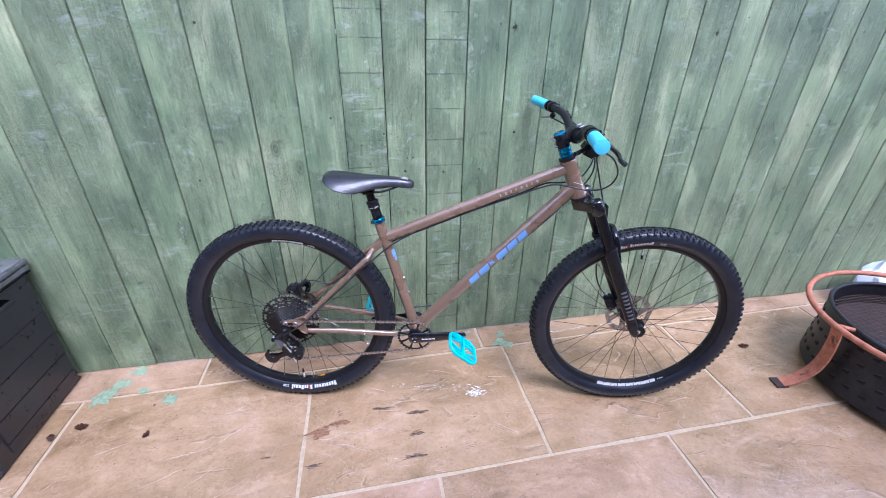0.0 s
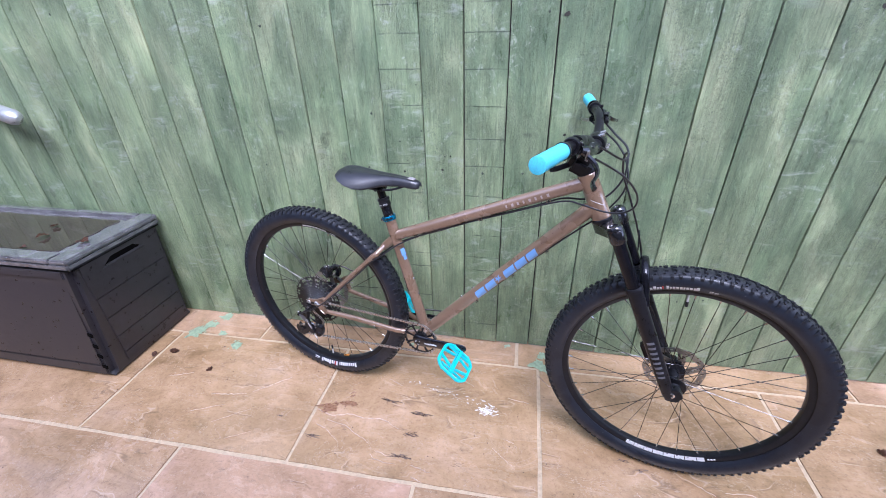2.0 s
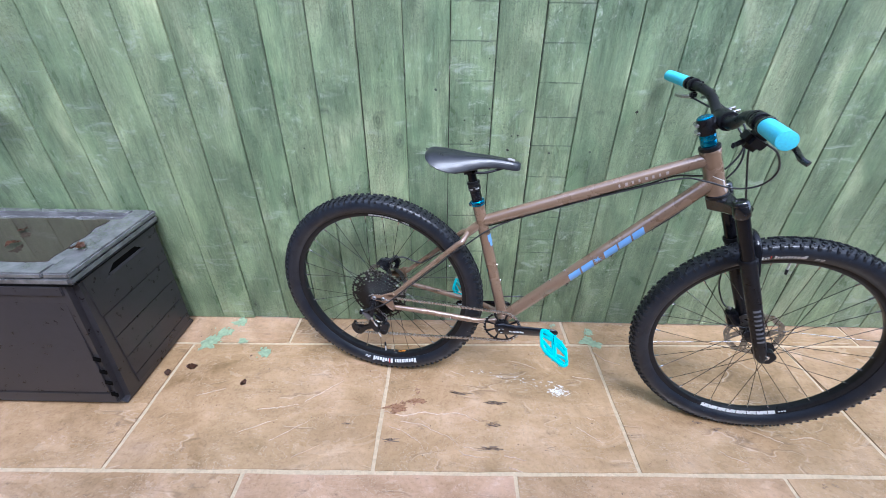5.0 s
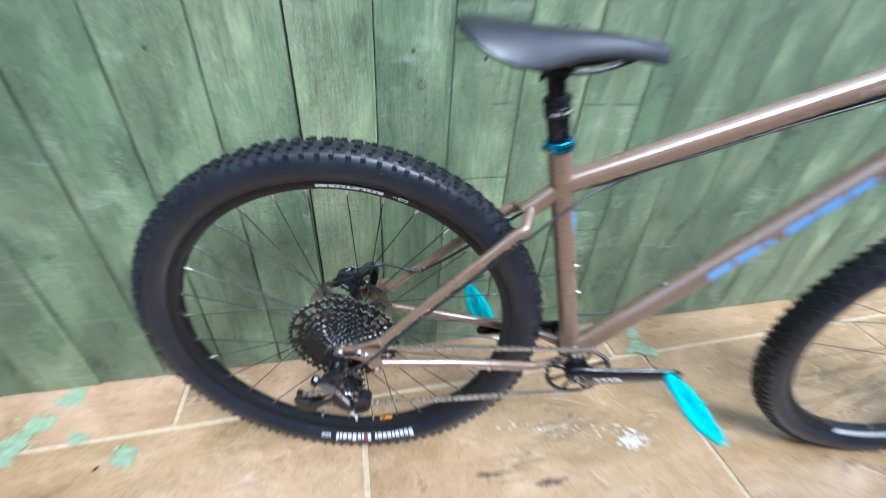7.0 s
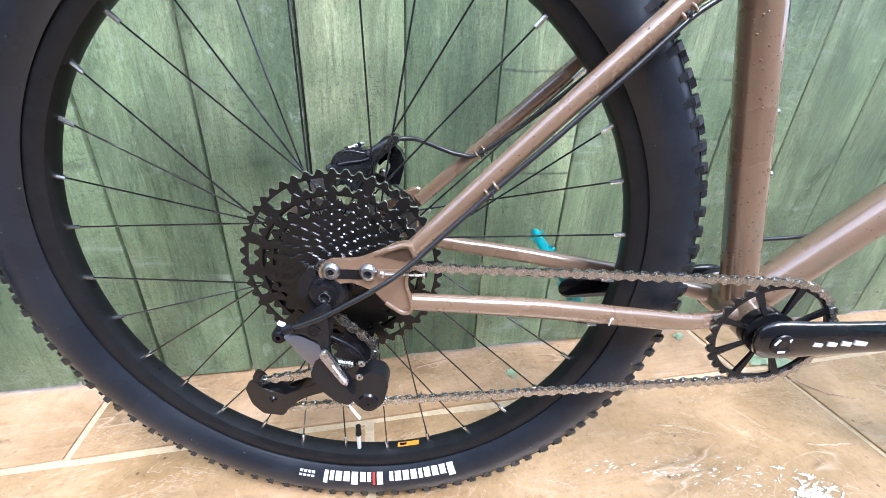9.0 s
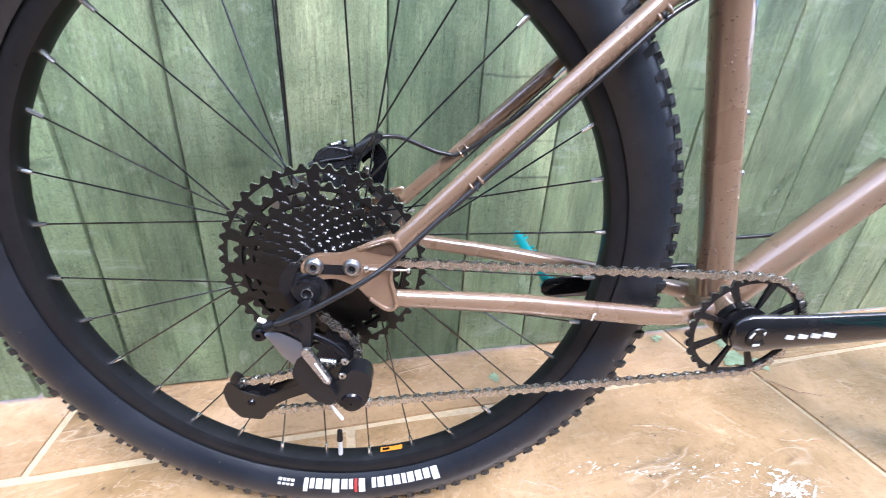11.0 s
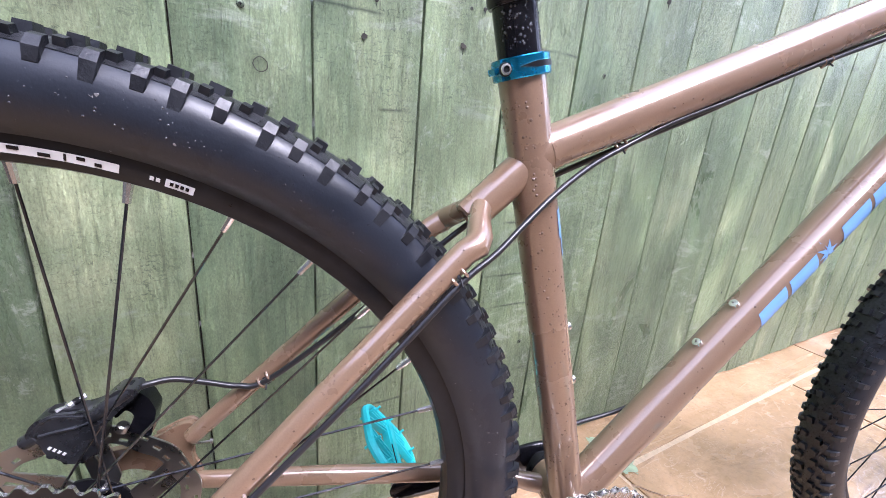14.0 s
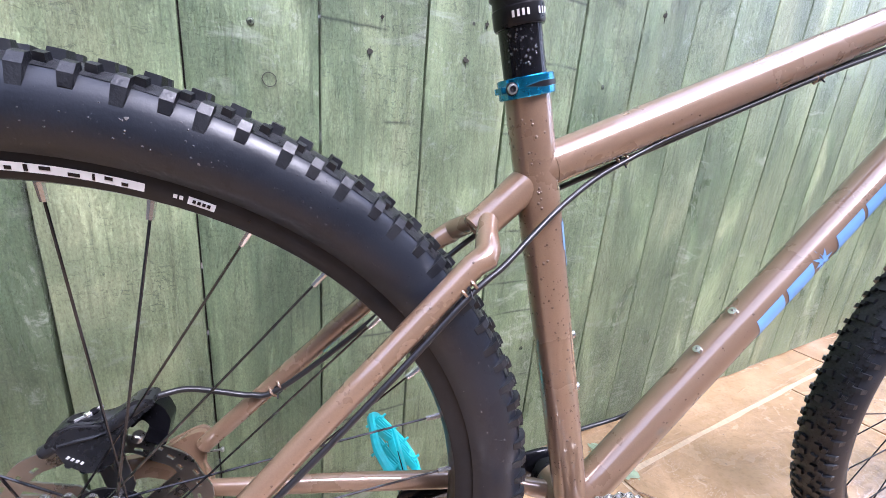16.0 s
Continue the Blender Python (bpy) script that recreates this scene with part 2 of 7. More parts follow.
    c7 = mix(m, (pmx, 2), (c6, 2), (0.015, 0.018, 0.012))
    wire(m, c7, 2, bsdf(m), "Base Color")
    ro = ramp(m, cloud, "Fac", [(0.3, grey(0.24)), (0.7, grey(0.46))])
    wire(m, ro, "Color", bsdf(m), "Roughness")
    b0 = bump(m, ribs, "Fac", 0.14, 0.0016)
    b0 = bump(m, pore, "Fac", 0.5, 0.0014, b0)
    b1 = bump(m, grain, "Fac", 0.6, 0.0032, b0)
    b1b = bump(m, relief, 2, 0.9, 0.0045, b1)
    b2 = bump(m, streak, "Fac", 0.30, 0.004, b1b)
    b2 = bump(m, ticks, 2, -1.0, 0.0050, b2)
    b3 = bump(m, km, 2, -0.5, 0.003, b2)
    b3 = bump(m, sl, 2, -0.6, 0.003, b3)
    wire(m, b3, "Normal", bsdf(m), "Normal")
    return m


def make_sandstone():
    """Riven sandstone under a film of rain: cloudy beds, thin pale ledges, dark seams, wet and half-dry gloss."""
    m = material("wet_sandstone", (0.42, 0.28, 0.17), 0.35)
    vec = mapped(m, (1, 1, 1))
    big = noise_tex(m, vec, 3.2, 8.0, 0.65, 1.0)
    fine = noise_tex(m, vec, 90.0, 8.0, 0.75)
    band = noise_tex(m, mapped(m, (1.0, 1.9, 1.0), (0, 0, 0.5)), 4.0, 9.0, 0.66, 1.2)
    c0 = ramp(m, big, "Fac", [(0.30, (0.195, 0.128, 0.065)), (0.43, (0.324, 0.215, 0.114)), (0.55, (0.441, 0.298, 0.177)), (0.67, (0.534, 0.382, 0.272))])
    c1 = ramp(m, band, "Fac", [(0.30, (0.195, 0.126, 0.063)), (0.45, (0.349, 0.229, 0.126)), (0.57, (0.462, 0.311, 0.183)), (0.70, (0.563, 0.401, 0.267))])
    c2 = mix(m, 0.5, (c0, "Color"), (c1, "Color"))
    info = node(m, "ShaderNodeObjectInfo")
    tone = ramp(m, info, "Random", [(0.0, (0.91, 0.88, 0.78)), (0.4, (1.04, 1.00, 0.91)), (0.75, (1.08, 1.03, 1.01)), (1.0, (1.10, 0.99, 1.09))])
    c3 = mix(m, 1.0, (c2, 2), (tone, "Color"), 'MULTIPLY')
    sp = ramp(m, fine, "Fac", [(0.28, grey(0.66)), (0.48, grey(1.0)), (0.60, grey(1.03)), (0.74, grey(1.22))])
    c4 = mix(m, 1.0, (c3, 2), (sp, "Color"), 'MULTIPLY')
    # riven ledges: pale broken edges with a dark line beneath
    led = noise_tex(m, mapped(m, (1.0, 2.8, 1.0), (0, 0, 0.35)), 2.2, 3.0, 0.5, 0.4)
    led2 = noise_tex(m, mapped(m, (1.0, 2.4, 1.0), (0, 0, 0.55)), 4.2, 3.0, 0.5, 0.4)
    gap = ramp(m, noise_tex(m, vec, 6.0, 4.0, 0.6), "Fac", [(0.53, grey(0)), (0.60, grey(0.8))])
    e1 = ramp(m, led, "Fac", [(0.4950, grey(0)), (0.4985, grey(0.75)), (0.5010, grey(0.7)), (0.5045, grey(0))])
    e2 = ramp(m, led2, "Fac", [(0.5460, grey(0)), (0.5490, grey(0.5)), (0.5510, grey(0.5)), (0.5540, grey(0))])
    ee = mix(m, 1.0, (e1, "Color"), (e2, "Color"), 'LIGHTEN')
    em = mix(m, 1.0, (ee, 2), (gap, "Color"), 'MULTIPLY')
    c5 = mix(m, (em, 2), (c4, 2), (0.64, 0.49, 0.36))
    d1 = ramp(m, led, "Fac", [(0.508, grey(0)), (0.513, grey(0.65)), (0.520, grey(0.4)), (0.535, grey(0))])
    dm = mix(m, 1.0, (d1, "Color"), (gap, "Color"), 'MULTIPLY')
    c5b = mix(m, (dm, 2), (c5, 2), (0.13, 0.085, 0.055))
    # fine riven ripples, with pale lines painted for their glints
    rip = noise_tex(m, mapped(m, (1.0, 1.9, 1.0), (0, 0, 0.25)), 7.0, 5.0, 0.58, 0.5)
    lines = ramp(m, rip, "Fac", [(0.395, grey(0)), (0.400, grey(0.8)), (0.406, grey(0)), (0.467, grey(0)), (0.471, grey(0.9)), (0.476, grey(0)), (0.532, grey(0)), (0.536, grey(0.9)), (0.541, grey(0)), (0.600, grey(0)), (0.605, grey(0.8)), (0.611, grey(0))])
    part_of = ramp(m, noise_tex(m, vec, 9.0, 5.0, 0.65), "Fac", [(0.45, grey(0)), (0.56, grey(0.85))])
    rl = mix(m, 1.0, (lines, "Color"), (part_of, "Color"), 'MULTIPLY')
    c5b = mix(m, (rl, 2), (c5b, 2), (0.56, 0.42, 0.30))
    # dark scuffs and grit
    dk = noise_tex(m, mapped(m, (1.0, 2.4, 1.0), (0, 0, -0.2)), 11.0, 8.0, 0.75, 0.5)
    dr = ramp(m, dk, "Fac", [(0.60, grey(0)), (0.72, grey(0.65))])
    c6 = mix(m, (dr, "Color"), (c5b, 2), (0.11, 0.075, 0.052))
    gv = node(m, "ShaderNodeTexVoronoi", Scale=48.0, Randomness=1.0)
    wire(m, vec, "Vector", gv, "Vector")
    gn = ramp(m, gv, "Distance", [(0.0, grey(1)), (0.09, grey(0.9)), (0.15, grey(0))])
    gk = ramp(m, gv, "Color", [(0.80, grey(0)), (0.82, grey(0.8))])
    gm = mix(m, 1.0, (gn, "Color"), (gk, "Color"), 'MULTIPLY')
    c7 = mix(m, (gm, 2), (c6, 2), (0.075, 0.050, 0.036))
    wire(m, c7, 2, bsdf(m), "Base Color")
    wet = noise_tex(m, mapped(m, (1, 1, 1), per_object=False, coord="Generated"), 2.6, 6.0, 0.65, 0.6)
    ro = ramp(m, wet, "Fac", [(0.36, grey(0.07)), (0.50, grey(0.17)), (0.66, grey(0.42))])
    wire(m, ro, "Color", bsdf(m), "Roughness")
    film = ramp(m, wet, "Fac", [(0.40, grey(0.75)), (0.60, grey(0.15))])
    wire(m, film, "Color", bsdf(m), "Coat Weight")
    bsdf(m).inputs["Coat IOR"].default_value = 1.4
    b1 = bump(m, led, "Fac", 0.55, 0.012)
    b2 = bump(m, led2, "Fac", 0.35, 0.008, b1)
    b2 = bump(m, rip, "Fac", 0.5, 0.010, b2)
    b3 = bump(m, big, "Fac", 0.25, 0.008, b2)
    b4 = bump(m, fine, "Fac", 0.20, 0.002, b3)
    wire(m, b4, "Normal", bsdf(m), "Normal")
    return m


def make_rust():
    """Faded orange heat paint flaking to dark brown iron."""
    m = material("flaking_rusty_iron", (0.42, 0.15, 0.075), 0.7)
    vec = mapped(m, (1, 1, 1))
    n = noise_tex(m, vec, 30.0, 7.0, 0.68, 0.6)
    big = noise_tex(m, vec, 7.0, 5.0, 0.6, 0.5)
    r = ramp(m, n, "Fac", [(0.3, (0.27, 0.085, 0.045)), (0.5, (0.42, 0.150, 0.078)), (0.72, (0.55, 0.235, 0.150))])
    k = ramp(m, big, "Fac", [(0.61, grey(0)), (0.66, grey(1))])
    c = mix(m, (k, "Color"), (r, "Color"), (0.060, 0.030, 0.024))
    wire(m, c, 2, bsdf(m), "Base Color")
    b = bump(m, n, "Fac", 0.5, 0.002)
    wire(m, b, "Normal", bsdf(m), "Normal")
    return m


PAINT = make_paint()
RUBBER = make_rubber()
TREAD = make_muddy_rubber()
GRIT = worn("gritty_wet_rubber", (0.018, 0.019, 0.022), 0.34, spread=1.6, scale=300, relief=0.35, spec=0.3)
# Dark brown puts the joints' shade into the tongues; knots use it too.
DARKWOOD = worn("joint_shade_and_knot_wood", (0.030, 0.028, 0.020), 0.8, spread=0.6, scale=80)
WOOD = make_fence_wood("green_stained_softwood", False)
SAWN = make_fence_wood("green_stained_rough_sawn_softwood", True)
STONE = make_sandstone()
GROUT = worn("cream_mortar", (0.51, 0.395, 0.25), 0.75, spread=0.4, scale=90, relief=0.5)
BLACK = worn("gloss_black_metal", (0.005, 0.005, 0.007), 0.20, 0.0, 0.35, 0.5, spec=0.12)
RIMBLACK = worn("satin_black_rim_alloy", (0.0085, 0.009, 0.011), 0.36, 0.0, 0.0, 0.5, spec=0.30)
SATIN = worn("satin_black_alloy", (0.010, 0.010, 0.012), 0.32, 0.1, 0.15, 0.5, spec=0.2)
PLASTIC = worn("black_plastic", (0.009, 0.009, 0.011), 0.36, spread=0.4, spec=0.25)
CABLE = material("black_cable_housing", (0.014, 0.014, 0.016), 0.34, 0.0, 0.0, 0.6)
STEEL = worn("dull_steel", (0.52, 0.51, 0.50), 0.30, 1.0, spread=0.25, scale=200, relief=0.04)
SPOKE = worn("black_spoke_wire", (0.014, 0.014, 0.016), 0.16, 0.3, 0.9, spread=0.3, relief=0.02, spec=0.3)
SILVER = material("bright_silver", (0.80, 0.80, 0.80), 0.25, 1.0)
CHAIN = worn("oily_chain_steel", (0.50, 0.48, 0.46), 0.26, 0.95, spread=0.5, scale=350, relief=0.08)
GLOSS = worn("polished_black_paint", (0.006, 0.006, 0.008), 0.22, 0.0, 0.8, 0.4, spec=0.4)
BLUE = worn("anodised_blue", (0.012, 0.27, 0.50), 0.24, 0.9, 0.3, 0.25, relief=0.05)
GRIP = worn("turquoise_foam", (0.11, 0.60, 0.76), 0.62, spread=0.35, scale=420, relief=0.6)
PEDAL = worn("turquoise_nylon", (0.03, 0.56, 0.60), 0.42, spread=0.25)
SADDLE = worn("black_saddle_cover", (0.016, 0.017, 0.021), 0.36, 0.0, 0.15, spread=0.4, scale=40)
DECAL = material("blue_decal", (0.17, 0.36, 0.68), 0.35, 0.0, 0.5)
WHITE = material("white_print", (0.66, 0.66, 0.65), 0.45)
PALE = material("pale_pink_print", (0.36, 0.30, 0.28), 0.4)
RED = material("red_print", (0.55, 0.04, 0.03), 0.45)
ORANGE = material("orange_label", (0.75, 0.28, 0.02), 0.45)
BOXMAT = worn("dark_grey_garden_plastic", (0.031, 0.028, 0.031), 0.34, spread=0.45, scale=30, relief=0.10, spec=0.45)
RUST = make_rust()
SOOT = worn("sooty_black_steel", (0.030, 0.030, 0.034), 0.40, 0.5, spread=0.9, scale=18, relief=0.3)
GREENPAINT = worn("spilt_green_stain", (0.28, 0.36, 0.22), 0.45, spread=0.6, scale=60)
WHITEPAINT = worn("spilt_white_paint", (0.72, 0.69, 0.64), 0.5, spread=0.4, scale=160)
VEIN = worn("pale_stone_ledge", (0.60, 0.45, 0.33), 0.5, spread=0.6, scale=150)
SCUFF = worn("dark_wet_scuff", (0.135, 0.090, 0.062), 0.3, spread=0.8, scale=120)
UMBER = worn("umber_stone_stain", (0.26, 0.135, 0.070), 0.3, spread=0.6, scale=90)
# Paler than the box: the sky's sheen is put into the lid's colour.
LID = worn("wet_plastic_with_sky_sheen", (0.13, 0.128, 0.13), 0.14, 0.0, 1.0, spread=0.9, scale=18, relief=0.15)
LEAF = worn("wet_brown_leaf", (0.11, 0.045, 0.022), 0.4, spread=0.8, scale=60, relief=0.5)


# ---------------- mesh helpers ----------------
def part(name, bm, mat, parent=None, label="", sharp=35.0, flat=False, second=None):
    """Links a bmesh as one mesh object under a thing or a part."""
    bmesh.ops.recalc_face_normals(bm, faces=bm.faces)
    me = bpy.data.meshes.new(name)
    bm.to_mesh(me)
    bm.free()
    me.materials.append(mat)
    if second is not None:
        me.materials.append(second)
    if not flat:
        me.polygons.foreach_set("use_smooth", [True] * len(me.polygons))
        me.set_sharp_from_angle(angle=radians(sharp))
    ob = new(name, me)
    if parent is not None:
        ob.parent = parent
    if label:
        ob["label"] = label
    return ob


def shared(name, mesh, parent, matrix):
    ob = new(name, mesh)
    ob.parent = parent
    ob.matrix_local = matrix
    return ob


def smooth_path(points, steps=6):
    """Catmull-Rom through the points."""
    p = [Vector(q) for q in points]
    p = [p[0] * 2 - p[1]] + p + [p[-1] * 2 - p[-2]]
    out = []
    for i in range(1, len(p) - 2):
        a, b, c, d = p[i - 1:i + 3]
        for k in range(steps):
            t = k / steps
            out.append(0.5 * ((2 * b) + (c - a) * t + (2 * a - 5 * b + 4 * c - d) * t * t + (3 * b - a - 3 * c + d) * t ** 3))
    out.append(p[-2])
    return out


def sweep(points, radii, seg=16, bm=None, caps=True, closed=False, squash=(1.0, 1.0)):
    """A tube along a polyline; radii is one number or one for each point."""
    bm = bm or bmesh.new()
    p = [Vector(q) for q in points]
    r = radii if isinstance(radii, (list, tuple)) else [radii] * len(p)
    count = len(p)
    tang = []
    for i in range(count):
        if closed:
            t = p[(i + 1) % count] - p[i - 1]
        else:
            t = p[min(i + 1, count - 1)] - p[max(i - 1, 0)]
        tang.append(t.normalized())
    up = Vector((0, 1, 0)) if abs(tang[0].y) < 0.9 else Vector((1, 0, 0))
    side = tang[0].cross(up).normalized()
    rings = []
    for i in range(count):
        side = (side - tang[i] * side.dot(tang[i])).normalized()
        other = tang[i].cross(side)
        rings.append([bm.verts.new(p[i] + (side * math.cos(2 * math.pi * k / seg) * squash[0] + other * math.sin(2 * math.pi * k / seg) * squash[1]) * r[i]) for k in range(seg)])
    last = count if closed else count - 1
    for i in range(last):
        a, b = rings[i], rings[(i + 1) % count]
        for k in range(seg):
            bm.faces.new((a[k], a[(k + 1) % seg], b[(k + 1) % seg], b[k]))
    if caps and not closed:
        bm.faces.new(rings[0][::-1])
        bm.faces.new(rings[-1])
    return bm


def rod(a, b, ra, rb=None, seg=16, bm=None):
    """A straight round bar with slightly eased ends."""
    a, b = Vector(a), Vector(b)
    rb = ra if rb is None else rb
    d = (b - a).normalized()
    e = min(0.0008, (b - a).length * 0.2, ra * 0.3)
    return sweep([a, a + d * e, b - d * e, b], [ra - e, ra, rb, rb - e], seg, bm)


def lathe(profile, seg=48, axis=Vector((0, 1, 0)), centre=Vector((0, 0, 0)), bm=None, closed=True):
    """Turns a (radius, height) outline round an axis."""
    bm = bm or bmesh.new()
    axis = Vector(axis).normalized()
    q = Vector((0, 0, 1)).rotation_difference(axis)
    centre = Vector(centre)
    rings = []
    for k in range(seg):
        a = 2 * math.pi * k / seg
        rings.append([bm.verts.new(centre + q @ Vector((r * math.cos(a), r * math.sin(a), h))) for r, h in profile])
    count = len(profile)
    for k in range(seg):
        a, b = rings[k], rings[(k + 1) % seg]
        for i in range(count if closed else count - 1):
            j = (i + 1) % count
            bm.faces.new((a[i], a[j], b[j], b[i]))
    return bm


def slab(outline, y0, y1, bm=None, bevel=0.0):
    """A plate: an outline in x and z, drawn out along y."""
    own = bmesh.new()
    a = [own.verts.new((x, y0, z)) for x, z in outline]
    b = [own.verts.new((x, y1, z)) for x, z in outline]
    own.faces.new(a)
    own.faces.new(b[::-1])
    for i in range(len(outline)):
        j = (i + 1) % len(outline)
        own.faces.new((a[i], b[i], b[j], a[j]))
    bmesh.ops.recalc_face_normals(own, faces=own.faces)
    if bevel:
        bmesh.ops.bevel(own, geom=list(own.edges), offset=bevel, segments=2, affect='EDGES', clamp_overlap=True)
    return merge(bm, own)


def merge(bm, own, matrix=None):
    if matrix is not None:
        bmesh.ops.transform(own, matrix=matrix, verts=own.verts)
    if bm is None:
        return own
    me = bpy.data.meshes.new("tmp")
    own.to_mesh(me)
    own.free()
    bm.from_mesh(me)
    bpy.data.meshes.remove(me)
    return bm


def block(size, matrix=None, bevel=0.0, bm=None, segments=2):
    own = bmesh.new()
    bmesh.ops.create_cube(own, size=1.0)
    bmesh.ops.scale(own, vec=size, verts=own.verts)
    if bevel:
        bmesh.ops.bevel(own, geom=list(own.edges), offset=bevel, segments=segments, affect='EDGES', clamp_overlap=True)
    return merge(bm, own, matrix)


def rounded(points, radius, steps=4):
    """Rounds the corners of a 2D outline."""
    out = []
    n = len(points)
    for i in range(n):
        p, a, b = Vector(points[i]), Vector(points[i - 1]), Vector(points[(i + 1) % n])
        da, db = (a - p), (b - p)
        r = min(radius, da.length * 0.45, db.length * 0.45)
        s, e = p + da.normalized() * r, p + db.normalized() * r
        for k in range(steps + 1):
            t = k / steps
            out.append(tuple(s * (1 - t) ** 2 + p * 2 * t * (1 - t) + e * t * t))
    return out


def blob(rx, ry, height, seed, seg=22, rag=0.45):
    """A thin spill with an uneven edge, lying on z = 0."""
    rnd = random.Random(seed)
    bm = bmesh.new()
    ph = [rnd.uniform(0, 6.28) for _ in range(5)]
    top, low = [], []
    for k in range(seg):
        a = 2 * math.pi * k / seg
        f = 1 + rag * 0.4 * math.sin(2 * a + ph[0]) + rag * 0.4 * math.sin(3 * a + ph[1]) + rag * 0.3 * math.sin(5 * a + ph[2]) + rag * 0.25 * math.sin(8 * a + ph[3])
        x, y = rx * f * math.cos(a), ry * f * math.sin(a)
        low.append(bm.verts.new((x, y, 0)))
        top.append(bm.verts.new((x * 0.93, y * 0.93, height)))
    bm.faces.new(top)
    for k in range(seg):
        j = (k + 1) % seg
        bm.faces.new((low[k], low[j], top[j], top[k]))
    return bm


def thing(name, label, category, group="", kind="", matrix=None):
    ob = new(name)
    ob.empty_display_size = 0.1
    if matrix is not None:
        ob.matrix_world = matrix
    return tagged(ob, label, category, group, kind)


# ---------------- ground, paving and fence ----------------
FENCE_Y = 2.622
rng = random.Random(5)

ground_bm = bmesh.new()
bmesh.ops.create_grid(ground_bm, x_segments=2, y_segments=2, size=60)
bmesh.ops.translate(ground_bm, vec=(0, 0, -0.0500), verts=ground_bm.verts)
ground = part("ground", ground_bm, worn("dark_earth", (0.09, 0.07, 0.05), 0.9, spread=0.5, scale=8), flat=True)
tagged(ground, "dark earth around and under the paving", "ground", kind="structure")

mortar = part("mortar_bed", block((11.9, 3.75, 0.036), pose(3.05, 0.785, -0.0245)), GROUT)
tagged(mortar, "cream mortar bed showing in the joints between slabs", "mortar", kind="structure")

paving = tagged(new("pavement"), "wet riven buff sandstone paving slabs with cream mortar joints", "paving", kind="structure")


def slab_piece(x0, x1, y0, y1, skew0=0.0, skew1=0.0):
    """One riven slab; its front and back edges follow the slope of the rows."""
    bm = bmesh.new()
    nx, ny = max(4, int((x1 - x0) / 0.06)), max(3, int((y1 - y0) / 0.06))
    ph = rng.uniform(0, 99)
    top = []
    for j in range(ny + 1):
        row = []
        for i in range(nx + 1):
            u, v = i / nx, j / ny
            x = x0 + (x1 - x0) * u
            y = (y0 + skew0 * x) * (1 - v) + (y1 + skew1 * x) * v
            border = i in (0, nx) or j in (0, ny)
            wob = noise.noise((x * 9 + ph, y * 9, ph)) * 0.0035
            if i in (0, nx):
                x += wob
            if j in (0, ny):
                y += wob
            z = noise.noise((x * 4 + ph, y * 7, 1.0)) * 0.0016 - 0.0012 - (0.0016 if border else 0.0)
            row.append(bm.verts.new((x, y, z)))
        top.append(row)
    for j in range(ny):
        for i in range(nx):
            bm.faces.new((top[j][i], top[j][i + 1], top[j + 1][i + 1], top[j + 1][i]))
    rim = [top[0][i] for i in range(nx)] + [top[j][nx] for j in range(ny)] + [top[ny][i] for i in range(nx, 0, -1)] + [top[j][0] for j in range(ny, 0, -1)]
    low = [bm.verts.new((v.co.x, v.co.y, -0.036)) for v in rim]
    for k in range(len(rim)):
        j = (k + 1) % len(rim)
        bm.faces.new((rim[k], low[k], low[j], rim[j]))
    cx, cy = (x0 + x1) / 2, (y0 + y1) / 2
    bmesh.ops.translate(bm, vec=(-cx, -cy, 0), verts=bm.verts)
    ob = part("slab", bm, STONE, paving, sharp=60)
    ob.location = (cx, cy, 0)
    return ob


G = 0.0070
# (row start, row end, slope of each edge, joints)
ROWS_OF_SLABS = [
    (2.461, 2.66, 0.018, 0.0, (-2.9, -1.75, -0.62, 0.445, 1.62, 2.86, 3.9, 5.0, 6.4, 7.8, 9.05)),
    (1.925, 2.461, 0.0125, 0.018, (-2.9, -1.6, -0.77, 0.051, 0.884, 1.710, 2.525, 3.35, 4.16, 5.0, 6.4, 7.8, 9.05)),
    (1.385, 1.925, 0.0125, 0.0125, (-2.9, -1.2, -0.36, 0.487, 1.323, 2.151, 2.98, 3.8, 5.0, 6.4, 7.8, 9.05)),
    (0.84, 1.385, 0.0125, 0.0125, (-2.9, -1.6, -0.75, 0.08, 0.90, 1.72, 2.55, 3.4, 5.0, 6.4, 7.8, 9.05)),
    (0.29, 0.84, 0.0125, 0.0125, (-2.9, -1.2, -0.30, 0.52, 1.34, 2.16, 3.0, 5.0, 6.4, 7.8, 9.05)),
    (-0.6, 0.29, 0.0, 0.0125, (-2.9, -1.6, -0.7, 0.2, 1.1, 2.0, 2.9, 3.9, 5.0, 6.4, 7.8, 9.05)),
    (-1.05, -0.6, 0.0, 0.0, (-2.9, -1.7, -0.5, 0.7, 1.9, 3.1, 5.0, 6.4, 7.8, 9.05)),
]


def build_paving():
    for y0, y1, s0, s1, joints in ROWS_OF_SLABS:
        for a, b in zip(joints, joints[1:]):
            slab_piece(a + G, b - G, y0 + G, y1 - G, s0, s1)


# seams between the fence boards
SEAMS = [-0.042, 0.100, 0.242, 0.389, 0.529, 0.672, 0.815, 0.959, 1.102, 1.244, 1.385, 1.525, 1.666, 1.811, 1.942, 2.088, 2.231, 2.381, 2.520, 2.657, 2.800, 2.941]
while SEAMS[-1] < 9.0:
    SEAMS.append(SEAMS[-1] + rng.uniform(0.138, 0.146))
while SEAMS[0] > -2.9:
    SEAMS.insert(0, SEAMS[0] - rng.uniform(0.138, 0.146))

